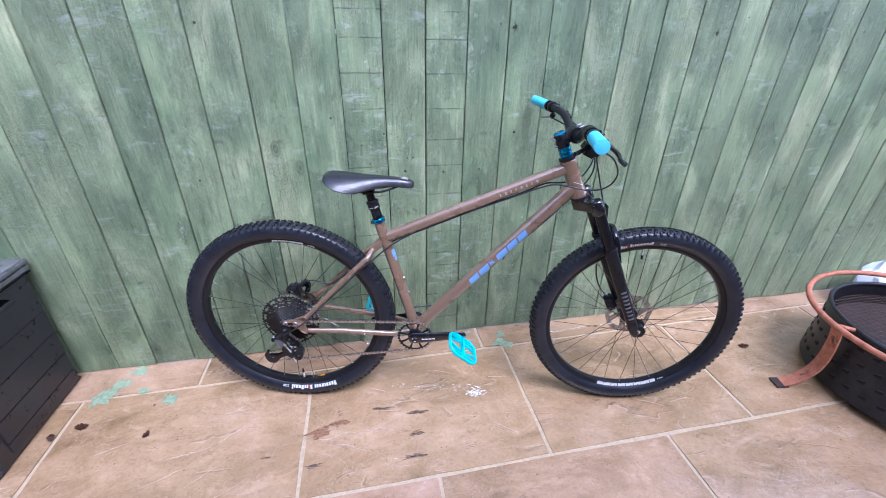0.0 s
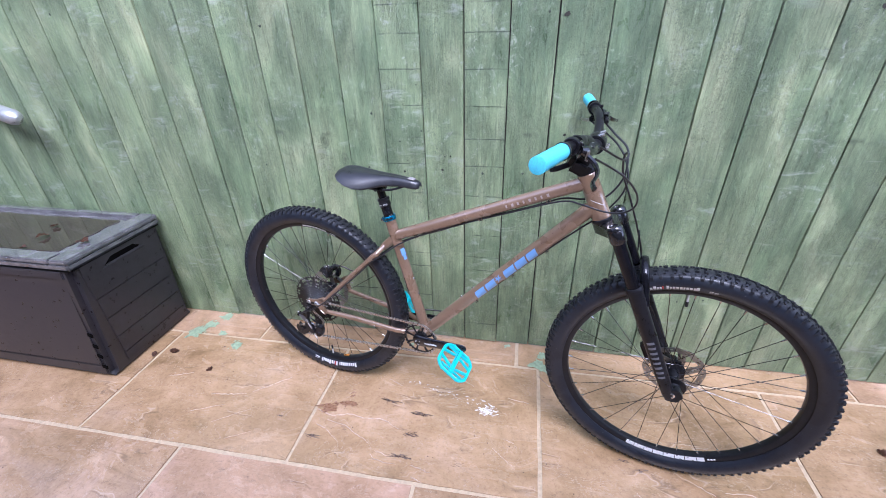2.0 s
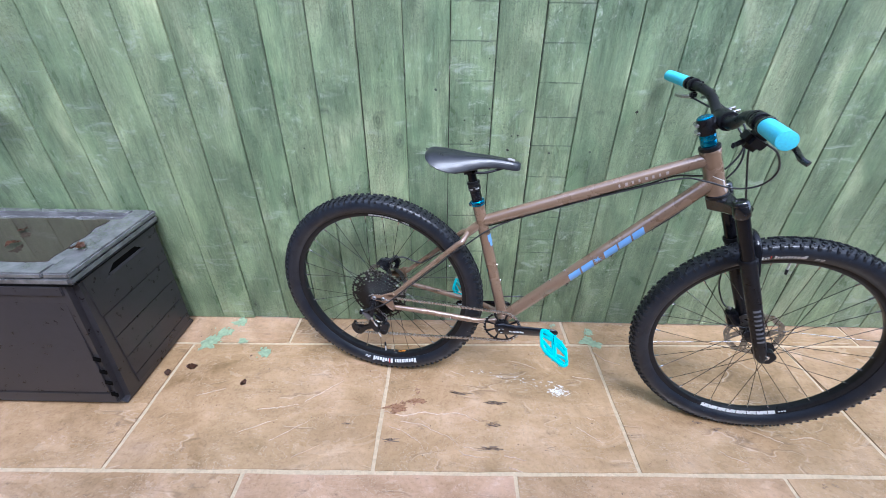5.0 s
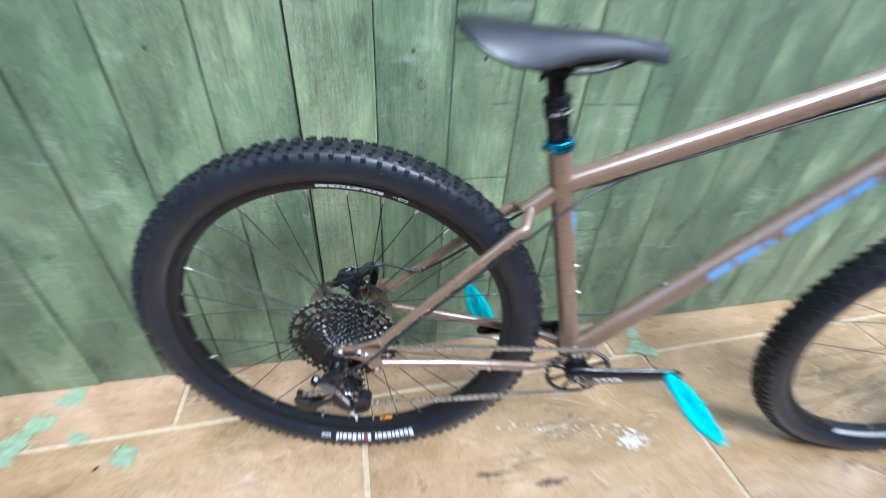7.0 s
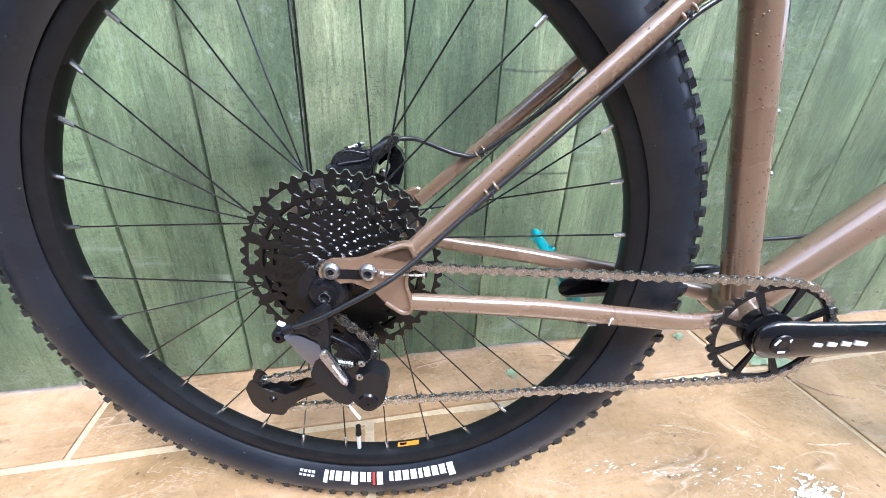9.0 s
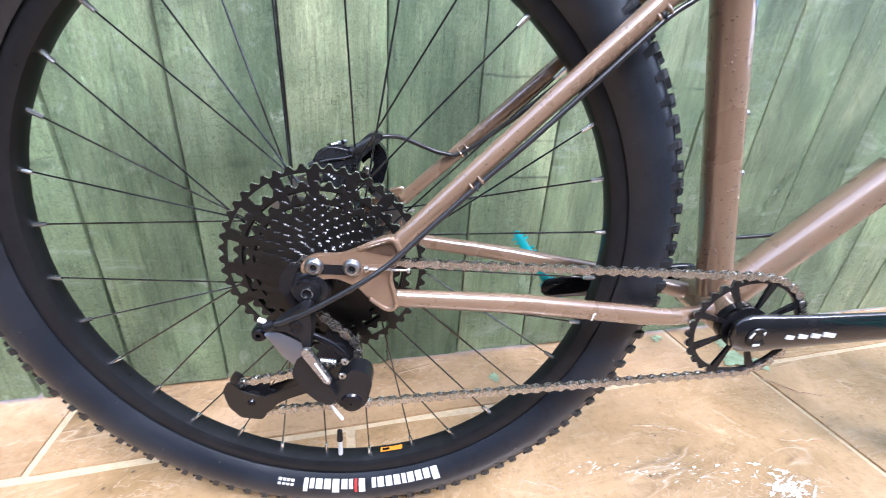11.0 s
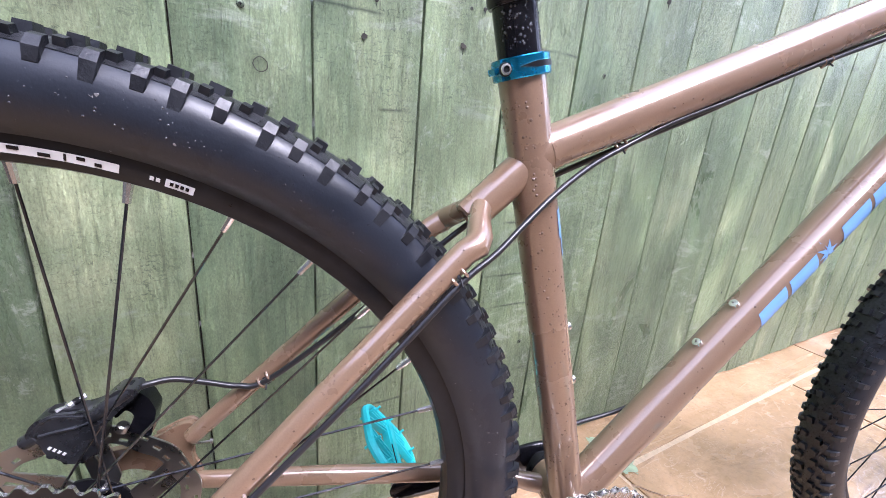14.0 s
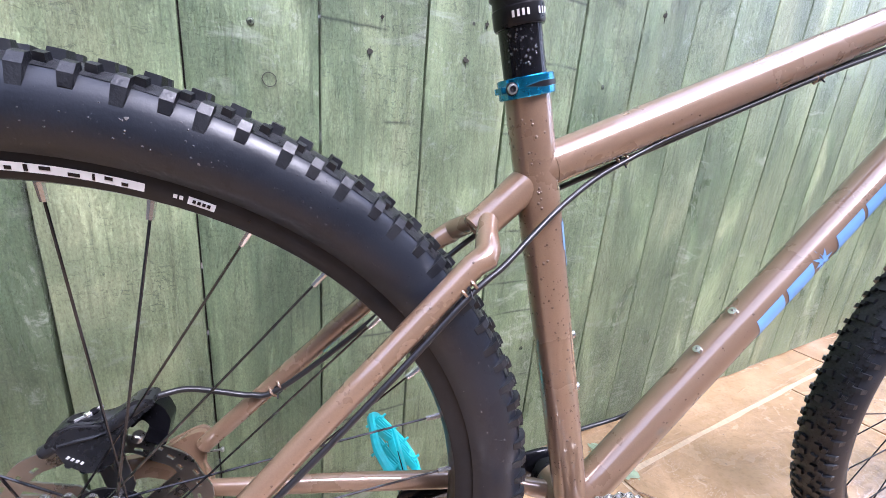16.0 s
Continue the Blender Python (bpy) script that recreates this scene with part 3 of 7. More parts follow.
fence = tagged(new("fence"), "vertical softwood boards with worn green stain", "fence", kind="structure")


LEAKY = (0.959, 1.102)
CHECKED = (1.102, 1.385)


def fence_board(x0, x1):
    """One rough board with eased edges; most have a tongue that closes the joint behind."""
    leak_l, leak_r = (any(abs(x - q) < 0.001 for q in LEAKY) for x in (x0, x1))
    gl = 0.0012 if leak_l else rng.uniform(0.0016, 0.0030)
    gr = 0.0012 if leak_r else rng.uniform(0.0016, 0.0030)
    a, b, h, t = x0 + gl, x1 - gr, 1.83, 0.016
    w, mid = b - a, (a + b) / 2
    bm = bmesh.new()
    us, nz = (-0.5, -0.493, -0.47, -0.25, 0.0, 0.25, 0.47, 0.493, 0.5), 60
    drop = (0.0013, 0.0001, 0.0, 0.0, 0.0, 0.0, 0.0, 0.0001, 0.0013)
    nx = len(us) - 1
    ph, cup = rng.uniform(0, 99), rng.uniform(-0.0008, 0.0008)
    tilt, lift = rng.uniform(-0.0008, 0.0008), rng.uniform(-0.0006, 0.0006)
    cols = []
    for j in range(nz + 1):
        z = h * j / nz
        row = []
        for i, u in enumerate(us):
            wave = noise.noise((ph, z * 1.3, 0)) * 0.0006
            x = u * w + noise.noise((ph + 7, z * 11, u * 3)) * 0.0004
            y = lift + tilt * u * 2 + cup * (1 - 4 * u * u) + wave + drop[i] * (0.7 + 0.6 * noise.noise((ph + 3, z * 14, u)))
            row.append(bm.verts.new((x, y, z)))
        cols.append(row)
    for j in range(nz):
        for i in range(nx):
            bm.faces.new((cols[j][i], cols[j][i + 1], cols[j + 1][i + 1], cols[j + 1][i]))
    rim = [cols[0][i] for i in range(nx)] + [cols[j][nx] for j in range(nz)] + [cols[nz][i] for i in range(nx, 0, -1)] + [cols[j][0] for j in range(nz, 0, -1)]
    back = [bm.verts.new((v.co.x, t, v.co.z)) for v in rim]
    for k in range(len(rim)):
        j = (k + 1) % len(rim)
        bm.faces.new((rim[k], back[k], back[j], rim[j]))
    bm.faces.new(back)
    sawn = any(abs(x0 - q) < 0.001 for q in CHECKED)
    ob = part("board", bm, SAWN if sawn else WOOD, fence, sharp=50)
    ob.location = (mid, FENCE_Y, 0.004 + rng.uniform(-0.003, 0.004))
    z0 = 0.0
    while z0 < h - 0.001:
        z1 = min(h, z0 + (rng.uniform(0.05, 0.22) if leak_r else h))
        # Tongue coloured dark for the shade deep in the joint.
        part("tongue", block((0.014, 0.004, z1 - z0), Matrix.Translation((w / 2, t + 0.0025, (z0 + z1) / 2)), 0), DARKWOOD, ob)
        z0 = z1 + (rng.uniform(0.004, 0.014) if leak_r else h)
    return ob


def build_fence():
    for a, b in zip(SEAMS, SEAMS[1:]):
        fence_board(a, b)
    for z in (0.32, 0.95, 1.55):
        part("rail", block((12.0, 0.038, 0.075), pose(3.1, FENCE_Y + 0.041, z), 0.004), WOOD, fence)
    for x in (-2.2, -0.4, 1.4, 3.2, 5.0, 6.8, 8.6):
        part("post", block((0.09, 0.09, 1.9), pose(x, FENCE_Y + 0.107, 0.93), 0.006), WOOD, fence)


STAINED = worn("stained_screw_head", (0.10, 0.13, 0.085), 0.45, 0.3, spread=0.5, scale=400)


# screw heads in the boards, in rows at the rails
SCREW = None


def build_screws():
    """Countersunk heads, stained over with the boards, each in a dark ring with a cross slot."""
    global SCREW
    ring = slot = None
    heads = [(1.027, 0.791), (1.058, 0.986), (0.600, 0.787), (1.451, 0.782), (1.591, 0.787)]
    for a, b in zip(SEAMS, SEAMS[1:]):
        for z in (0.315, 1.30):
            if rng.random() < 0.22:
                heads.append((a + (b - a) * rng.uniform(0.2, 0.8), z + rng.uniform(-0.04, 0.04)))
    for x, z in heads:
        m = Matrix.Translation((x, FENCE_Y - 0.0013, z)) @ Matrix.Rotation(rng.uniform(0, 1.5), 4, 'Y')
        if SCREW is None:
            ob = part("screw", lathe([(0.0002, 0.0004), (0.0028, 0.0003), (0.0036, 0.0008), (0.0036, 0.006), (0.0002, 0.006)], 16), STAINED, fence)
            sl = part("slot", merge(block((0.0042, 0.0006, 0.0009), Matrix.Translation((0, 0.0002, 0))), block((0.0009, 0.0006, 0.0042), Matrix.Translation((0, 0.0002, 0)))), PLASTIC, ob)
            rg = part("ring", lathe([(0.0036, 0.0012), (0.0041, 0.0012), (0.0041, 0.006), (0.0036, 0.006)], 16), PLASTIC, ob)
            SCREW, slot, ring = ob.data, sl.data, rg.data
            ob.matrix_local = m
        else:
            ob = shared("screw", SCREW, fence, m)
            shared("slot", slot, ob, Matrix.Identity(4))
            shared("ring", ring, ob, Matrix.Identity(4))


def build_knots():
    """Loose knots: a dark ragged hole with a drying split, or a sound knot inside a dark ring."""
    stand = Matrix.Rotation(math.pi / 2, 4, 'X')
    spots = ((1.164, 0.781, 0.0040, True), (1.306, 0.791, 0.0045, True), (1.717, 0.924, 0.0050, True), (1.686, 1.268, 0.0080, True), (2.463, 1.262, 0.0075, True), (1.044, 0.733, 0.0075, False), (1.179, 0.823, 0.0025, True), (1.336, 0.842, 0.0030, True))
    for k, (x, z, r, hole) in enumerate(spots):
        at = Matrix.Translation((x, FENCE_Y - 0.0006, z)) @ stand
        if hole:
            ob = part("knot", blob(r, r * 0.8, 0.0012, 900 + k, 16, 0.28), DARKWOOD, fence)
            ob.matrix_local = at
            crack = part("split", slab([(-0.0003, -r * 2.6), (0.0004, -r * 0.8), (0.0004, r * 1.6), (-0.0002, r * 0.5)], -0.0012, 0.0), DARKWOOD, ob)
            crack.matrix_local = stand.inverted()
        else:
            loop = [(r * math.cos(q * 0.4488) * (1 + 0.06 * math.sin(q * 2.1)), r * 1.05 * math.sin(q * 0.4488), 0.0004) for q in range(14)]
            ob = part("knot", sweep(loop, 0.0005, 6, closed=True), DARKWOOD, fence)
            ob.matrix_local = at


# Unseen wall, added to keep sky light off the lower fence.
back_wall = part("wall_south", block((12.2, 0.2, 4.6), pose(3.15, -1.15, 2.25)), worn("dull_render", (0.15, 0.145, 0.13), 0.8, spread=0.3, scale=12))
tagged(back_wall, "plain dull unseen wall facing the fence, added to shape the light", "wall", kind="structure")

# Unseen side walls, added and spaced to set the light along the fence.
for name, x, h in (("wall_east", 9.15, 1.9), ("wall_west", -2.85, 3.0)):
    side_wall = part(name, block((0.2, 3.75, h), pose(x, 0.78, h / 2 - 0.05)), bpy.data.materials["dull_render"])
    tagged(side_wall, "plain dull unseen wall beside the yard, added to shape the light", "wall", kind="structure")


# ---------------- the bicycle ----------------
# local axes: x forward from the rear contact, y to the bicycle's left (the fence), z up
BIKE_AT = Matrix.Translation((0.8615, 2.370, 0.0)) @ pose(0, 0, 0, 0, 0, -10.8) @ pose(0, 0, 0, -2.0)
bike = thing("bicycle", "brown steel hardtail mountain bike with turquoise grips leaning against the fence", "bicycle", matrix=BIKE_AT)
BB = Vector((0.441, 0, 0.316))
ST_TOP = Vector((0.3315, 0, 0.7235))
REAR, FRONT = Vector((0.0105, 0, 0.3608)), Vector((1.2080, 0, 0.3608))
HT_TOP, HT_LOW = Vector((0.893, 0, 0.928)), Vector((0.9435, 0, 0.819))
HEAD = (HT_LOW - HT_TOP).normalized()
AHEAD = Vector((-HEAD.z, 0, HEAD.x))


def P(u, v, right=0.0):
    """A point by its distance forward, up and to the bicycle's right."""
    return Vector((u, -right, v))


def ring_bands(a, b, r, s, width, bm=None, seg=24, lift=0.0006):
    """A band round the tube from a to b at the distance s."""
    d = (b - a).normalized()
    return lathe([(r, -width / 2), (r + lift, -width / 2), (r + lift, width / 2), (r, width / 2)], seg, d, a + d * s, bm)


def tube_patch(a, b, r, s0, s1, t0, t1, skew=0.0, bm=None, lift=0.0005, toward=Vector((0, -1, 0)), steps=8):
    """A thin printed shape wrapped on a tube: s along it, t round it in radians from the side that faces right."""
    bm = bm or bmesh.new()
    d = (b - a).normalized()
    e1 = (toward - d * toward.dot(d)).normalized()
    e2 = d.cross(e1)
    if e2.z < 0:
        e2 = -e2
    grid = []
    for i in range(3):
        row = []
        for k in range(steps + 1):
            t = t0 + (t1 - t0) * k / steps
            s = s0 + (s1 - s0) * i / 2 + skew * (t - t0) * r
            row.append(bm.verts.new(a + d * s + (e1 * math.cos(t) + e2 * math.sin(t)) * (r + lift)))
        grid.append(row)
    for i in range(2):
        for k in range(steps):
            bm.faces.new((grid[i][k], grid[i + 1][k], grid[i + 1][k + 1], grid[i][k + 1]))
    return bm


# ---- frame ----
R_ST, R_TT, R_DT, R_HT = 0.0174, 0.0172, 0.0196, 0.0232
TT_A, TT_B = Vector((0.343, 0, 0.667)), Vector((0.900, 0, 0.905))
DT_A, DT_B = Vector((0.446, 0, 0.322)), Vector((0.923, 0, 0.8457))
frame_part = part("frame", sweep([BB, ST_TOP], R_ST, 28), PAINT, bike, "glossy brown metallic steel tubes beaded with rain")
part("top_tube", sweep([TT_A, TT_B], R_TT, 28), PAINT, frame_part)
part("down_tube", sweep([DT_A, DT_B], R_DT, 28), PAINT, frame_part)
part("head_tube", lathe([(0.0150, 0.0), (R_HT, 0.0), (R_HT + 0.0012, 0.002), (R_HT + 0.0012, 0.010), (R_HT, 0.013), (R_HT, 0.108), (R_HT + 0.0014, 0.111), (R_HT + 0.0014, 0.120), (0.0150, 0.121)], 36, HEAD, HT_TOP), PAINT, frame_part)
part("bottom_bracket_shell", lathe([(0.012, -0.0365), (0.0225, -0.0365), (0.0225, 0.0365), (0.012, 0.0365)], 32, (0, 1, 0), BB), PAINT, frame_part)
# weld beads
for a, b, r, s in ((TT_A, TT_B, R_TT, 0.0185), (TT_B, TT_A, R_TT, 0.027), (DT_B, DT_A, R_DT, 0.034), (DT_A, DT_B, R_DT, 0.022)):
    part("weld", ring_bands(a, b, r - 0.001, s, 0.008, lift=0.0014), PAINT, frame_part)
# wishbone and stays: a short open tube from the seat tube, two mitred arms, two straight stays
WISH, FORKED = P(0.342, 0.660), P(0.3005, 0.6205)
part("wishbone", sweep([WISH, P(0.318, 0.637), FORKED], [0.0140, 0.0138, 0.0134], 22), PAINT, frame_part)
WD = (FORKED - WISH).normalized()
part("wishbone_mouth", lathe([(0.0090, -0.001), (0.0126, -0.001), (0.0137, 0.0005), (0.0120, 0.0022), (0.0090, 0.0022)], 22, WD, FORKED), PAINT, frame_part)
DOME = worn("satin_grey_bolt_steel", (0.40, 0.40, 0.41), 0.38, 1.0, spread=0.3, scale=300)
PLATE_OUT = [(0.002, 0.380), (0.005, 0.389), (0.013, 0.3945), (0.037, 0.3960), (0.055, 0.404), (0.069, 0.412), (0.081, 0.415), (0.087, 0.401), (0.080, 0.391), (0.0775, 0.379), (0.080, 0.367), (0.085, 0.357), (0.081, 0.346), (0.074, 0.3445), (0.060, 0.354), (0.050, 0.366), (0.032, 0.374), (0.010, 0.3705)]
for side in (1, -1):
    arm = [P(0.309, 0.632, 0.002 * side), P(0.3020, 0.6225, 0.017 * side), P(0.2955, 0.6125, 0.0365 * side)]
    bend = [P(0.2930, 0.6090, 0.0398 * side)]
    stay = arm + bend + [P(0.2840, 0.6035, 0.0405 * side), P(0.200, 0.5210, 0.0525 * side), P(0.0815, 0.4030, 0.0700 * side)]
    part("seat_stay", sweep(stay, [0.0084, 0.0084, 0.0092, 0.0098, 0.0090, 0.0086, 0.0076], 18), PAINT, frame_part)
    low = smooth_path([P(0.425, 0.318, 0.022 * side), P(0.395, 0.3205, 0.034 * side), P(0.36, 0.3245, 0.047 * side), P(0.33, 0.3275, 0.0505 * side)], 4)
    low += [P(0.20, 0.3428, 0.061 * side), P(0.080, 0.3525, 0.0730 * side)]
    part("chain_stay", sweep(low, [0.0105] * 3 + [0.0092] * (len(low) - 6) + [0.0102, 0.0100, 0.0082], 18, squash=(1.0, 0.85)), PAINT, frame_part)
    drop = part("dropout", slab(rounded(PLATE_OUT, 0.005, 3), -0.0745 * side, -0.0805 * side, bevel=0.0013), PAINT, frame_part)
    # rolled lips round the hollow at each stay's end
    lip = smooth_path([P(0.052, 0.4025, 0.0808 * side), P(0.067, 0.4095, 0.0825 * side), P(0.080, 0.4125, 0.0830 * side), P(0.0855, 0.4010, 0.0830 * side), P(0.0800, 0.3925, 0.0820 * side)], 4)
    part("lip", sweep(lip, 0.0022, 10), PAINT, drop)
    lip = smooth_path([P(0.0785, 0.385, 0.0810 * side), P(0.0780, 0.374, 0.0815 * side), P(0.0820, 0.360, 0.0825 * side), P(0.0825, 0.349, 0.0825 * side), P(0.0745, 0.346, 0.0815 * side), P(0.060, 0.3555, 0.0808 * side)], 4)
    part("lip", sweep(lip, 0.0020, 10), PAINT, drop)
    # Darker brown paints the shade inside the hollow.
    part("hollow", slab(rounded([(0.056, 0.400), (0.068, 0.4055), (0.079, 0.4085), (0.082, 0.401), (0.079, 0.396)], 0.003), -0.0798 * side, -0.0809 * side), worn("shade_brown_paint", (0.11, 0.068, 0.045), 0.4, 0.3) if side == 1 else bpy.data.materials["shade_brown_paint"], drop, "hollow under the stay's end, painted dark as shade")
    part("slot", slab(rounded([(0.017, 0.3868), (0.042, 0.3868), (0.042, 0.3778), (0.017, 0.3778)], 0.0015), -0.0800 * side, -0.0810 * side), PLASTIC, drop, "black slot")
    part("slider_tab", slab(rounded([(0.050, 0.3875), (0.076, 0.3890), (0.078, 0.3800), (0.052, 0.3795)], 0.002), -0.0800 * side, -0.0818 * side, bevel=0.0005), PAINT, drop)
    for u in (0.0143, 0.0459):
        part("slider_bolt", lathe([(0.0012, 0.0016), (0.0032, 0.0020), (0.0036, 0.0044), (0.0058, 0.0038), (0.0078, 0.0012), (0.0080, 0.0), (0.0012, 0.0)], 24, (0, -side, 0), (u, -0.0810 * side, 0.3848)), DOME, drop, "domed grey bolt")
        part("bolt_socket", lathe([(0.0004, 0.0024), (0.0029, 0.0024), (0.0031, 0.0020), (0.0004, 0.0018)], 6, (0, -side, 0), (u, -0.0810 * side, 0.3848)), PLASTIC, drop)
    part("tension_screw", rod(P(0.060, 0.3845, 0.0828 * side), P(0.092, 0.3850, 0.0828 * side), 0.0011, seg=10), STEEL, drop)
    part("screw_head", rod(P(0.092, 0.3850, 0.0828 * side), P(0.0945, 0.3850, 0.0828 * side), 0.0026, seg=12), STEEL, drop)
    part("lock_nut", rod(P(0.0560, 0.3845, 0.0828 * side), P(0.0600, 0.3845, 0.0828 * side), 0.0031, seg=6), SILVER, drop)
# bosses
for s in (0.149, 0.2075):
    d = (ST_TOP - BB).normalized()
    c = BB + d * s + Vector((d.z, 0, -d.x)) * R_ST
    part("bottle_boss", lathe([(0.001, 0.004), (0.0042, 0.0035), (0.0048, 0.0), (0.001, 0.0)], 14, Vector((d.z, 0, -d.x)), c), SILVER, frame_part)
d = (DT_B - DT_A).normalized()
for u in (0.571, 0.609):
    s = (u + R_DT * d.z - DT_A.x) / d.x
    c = DT_A + d * s + Vector((-d.z, 0, d.x)) * R_DT
    part("bottle_boss", lathe([(0.001, 0.0042), (0.0044, 0.0037), (0.0050, 0.0), (0.001, 0.0)], 14, Vector((-d.z, 0, d.x)), c), SILVER, frame_part)
# cable guides
TTD = (TT_B - TT_A).normalized()
UNDER_TT = Vector((TTD.z, 0, -TTD.x))


def guide(name, at, along, parent):
    """Two small brazed hooks that hold the cable, with a black tie round it."""
    across = along.cross(Vector((0, 1, 0))).normalized()
    if across.z < 0:
        across = -across
    bm = bmesh.new()
    for e in (-0.0045, 0.0045):
        c = at + along * e
        hook = [c + across * 0.0075 + Vector((0, 0.004, 0)), c + across * 0.0040 + Vector((0, -0.0030, 0)), c + Vector((0, -0.0042, 0)), c - across * 0.0034 + Vector((0, -0.0012, 0))]
        sweep(smooth_path(hook, 3), 0.0012, 8, bm)
    ob = part(name, bm, PAINT, parent)
    part("cable_tie", lathe([(0.0030, -0.0012), (0.0041, -0.0012), (0.0041, 0.0012), (0.0030, 0.0012)], 14, along, at), PLASTIC, ob)
    part("tie_tail", rod(at + Vector((0, -0.0036, 0)), at + Vector((0, -0.0085, -0.004)), 0.0007, seg=6), PLASTIC, ob)
    return ob


for s in (0.0785, 0.302, 0.50):
    guide("cable_guide", TT_A + TTD * s + UNDER_TT * (R_TT + 0.003) + Vector((0, -0.004, 0)), TTD, frame_part)
for s in (0.24, 0.40, 0.53):
    guide("cable_guide", DT_A + d * s + Vector((d.z, 0, -d.x)) * (R_DT + 0.003), d, frame_part)
for q in (P(0.279, 0.5890, 0.0475), P(0.1465, 0.4575, 0.0665)):
    guide("cable_guide", q, Vector((0.733, 0, 0.68)), frame_part)
for q in (P(0.1475, 0.4635, -0.0525), P(0.26, 0.5625, -0.0400)):
    guide("cable_guide", q, Vector((0.733, 0, 0.68)), frame_part)
# printed shapes on the down tube: slanted blue blocks with a star between
DS = 0.260


for s0, s1 in ((0.000, 0.040), (0.046, 0.086), (0.124, 0.166), (0.171, 0.210), (0.215, 0.250)):
    part("decal", tube_patch(DT_A, DT_B, R_DT, DS + s0, DS + s1, -0.80, 0.45, 0.35), DECAL, frame_part, "slanted blue printed block")
star = bmesh.new()
dd = (DT_B - DT_A).normalized()
nn = Vector((-dd.z, 0, dd.x))
cs = DT_A + dd * (DS + 0.106) + Vector((0, -R_DT - 0.0006, 0))
hub_v = star.verts.new(cs)
rim_v = []
for k in range(16):
    a = math.pi * k / 8
    rr = 0.0135 if k % 2 == 0 else 0.0055
    off = dd * (rr * math.cos(a)) + nn * (rr * math.sin(a))
    up = off.dot(nn)
    rim_v.append(star.verts.new(cs + off + Vector((0, R_DT - math.sqrt(max(0, R_DT ** 2 - up * up)), 0))))
for k in range(16):
    star.faces.new((hub_v, rim_v[k], rim_v[(k + 1) % 16]))
part("decal", star, DECAL, frame_part, "blue printed star")
# small pale bars on the top tube, a crest on the seat tube and a mark on the head tube
for k in range(8):
    s0 = 0.389 + k * 0.0163
    part("decal", tube_patch(TT_A, TT_B, R_TT, s0, s0 + (0.0045, 0.0065, 0.0055)[k % 3], -0.26, 0.22), PALE, frame_part, "small pale printed bar")
part("decal", tube_patch(BB, ST_TOP, R_ST, 0.298, 0.322, 0.62, 1.55), DECAL, frame_part, "blue printed crest")
part("decal", tube_patch(BB, ST_TOP, R_ST, 0.282, 0.297, 0.80, 1.40), DECAL, frame_part, "blue printed crest point")
part("decal", tube_patch(HT_TOP, HT_LOW, R_HT, 0.062, 0.064, -0.35, 0.75, 0.9), WHITE, frame_part, "fine pale printed line")

CHIP_A, CHIP_B = P(0.33, 0.3275, 0.0505), P(0.080, 0.3525, 0.0730)
for t0, t1, s0, s1 in ((-0.45, 0.30, 0.0600, 0.0618), (0.20, 0.42, 0.0585, 0.0610), (-0.55, -0.35, 0.0590, 0.0612)):
    part("paint_chip", tube_patch(CHIP_A, CHIP_B, 0.0096, s0, s1, t0, t1, 0.0), WHITE, frame_part, "small pale chip in the paint")

# ---- rain standing in beads on the tubes ----
WETBEAD = material("rain_on_black", (0.035, 0.036, 0.040), 0.10, 0.0, 1.0)
RAIN = worn("rain_on_brown_paint", (0.12, 0.074, 0.050), 0.14, 0.0, 1.0, spread=0.3)
BEAD = [(math.sin(q), math.cos(q)) for q in (0.55, 1.05, 1.57)]
rain_verts, rain_faces = [], []


def rain_beads(a, b, r, count, seed, low=-2.0, high=1.2, big=0.0012):
    """Flattened drops scattered over the side of a tube that faces right."""
    rnd = random.Random(seed)
    d = (b - a).normalized()
    e1 = (Vector((0, -1, 0)) - d * -d.y).normalized()
    e2 = d.cross(e1)
    if e2.z < 0:
        e2 = -e2
    for _ in range(count):
        t = rnd.uniform(low, high)
        out = e1 * math.cos(t) + e2 * math.sin(t)
        side = d.cross(out)
        size = big * rnd.uniform(0.25, 1.0) ** 1.6
        at = a + (b - a) * rnd.random() + out * (r - size * 0.12)
        base, seg = len(rain_verts), 8
        rain_verts.append(tuple(at + out * size * 0.42))
        for rad, h in BEAD:
            for k in range(seg):
                q = 2 * math.pi * k / seg
                rain_verts.append(tuple(at + (d * math.cos(q) * 1.1 + side * math.sin(q)) * rad * size + out * h * size * 0.42))
        for k in range(seg):
            j = (k + 1) % seg
            rain_faces.append((base, base + 1 + k, base + 1 + j))
            for ring in (0, 1):
                p, n = base + 1 + ring * seg, base + 1 + (ring + 1) * seg
                rain_faces.append((p + k, n + k, n + j, p + j))


rain_beads(BB + (ST_TOP - BB) * 0.10, ST_TOP - (ST_TOP - BB) * 0.03, R_ST, 420, 11)
rain_beads(TT_A.lerp(TT_B, 0.05), TT_B, R_TT, 190, 12, -1.9, -0.1)
rain_beads(DT_A.lerp(DT_B, 0.08), DT_B, R_DT, 260, 13, -1.6, 0.9)
rain_beads(WISH, FORKED, 0.0127, 90, 14, -1.2, 1.9)
rain_beads(P(0.286, 0.6075, 0.0405), P(0.0815, 0.4030, 0.0700), 0.0082, 60, 15, -1.4, 0.8, 0.0009)
rain_beads(P(0.33, 0.3275, 0.0505), P(0.080, 0.3525, 0.0730), 0.0090, 40, 16, -0.9, 0.9, 0.0009)


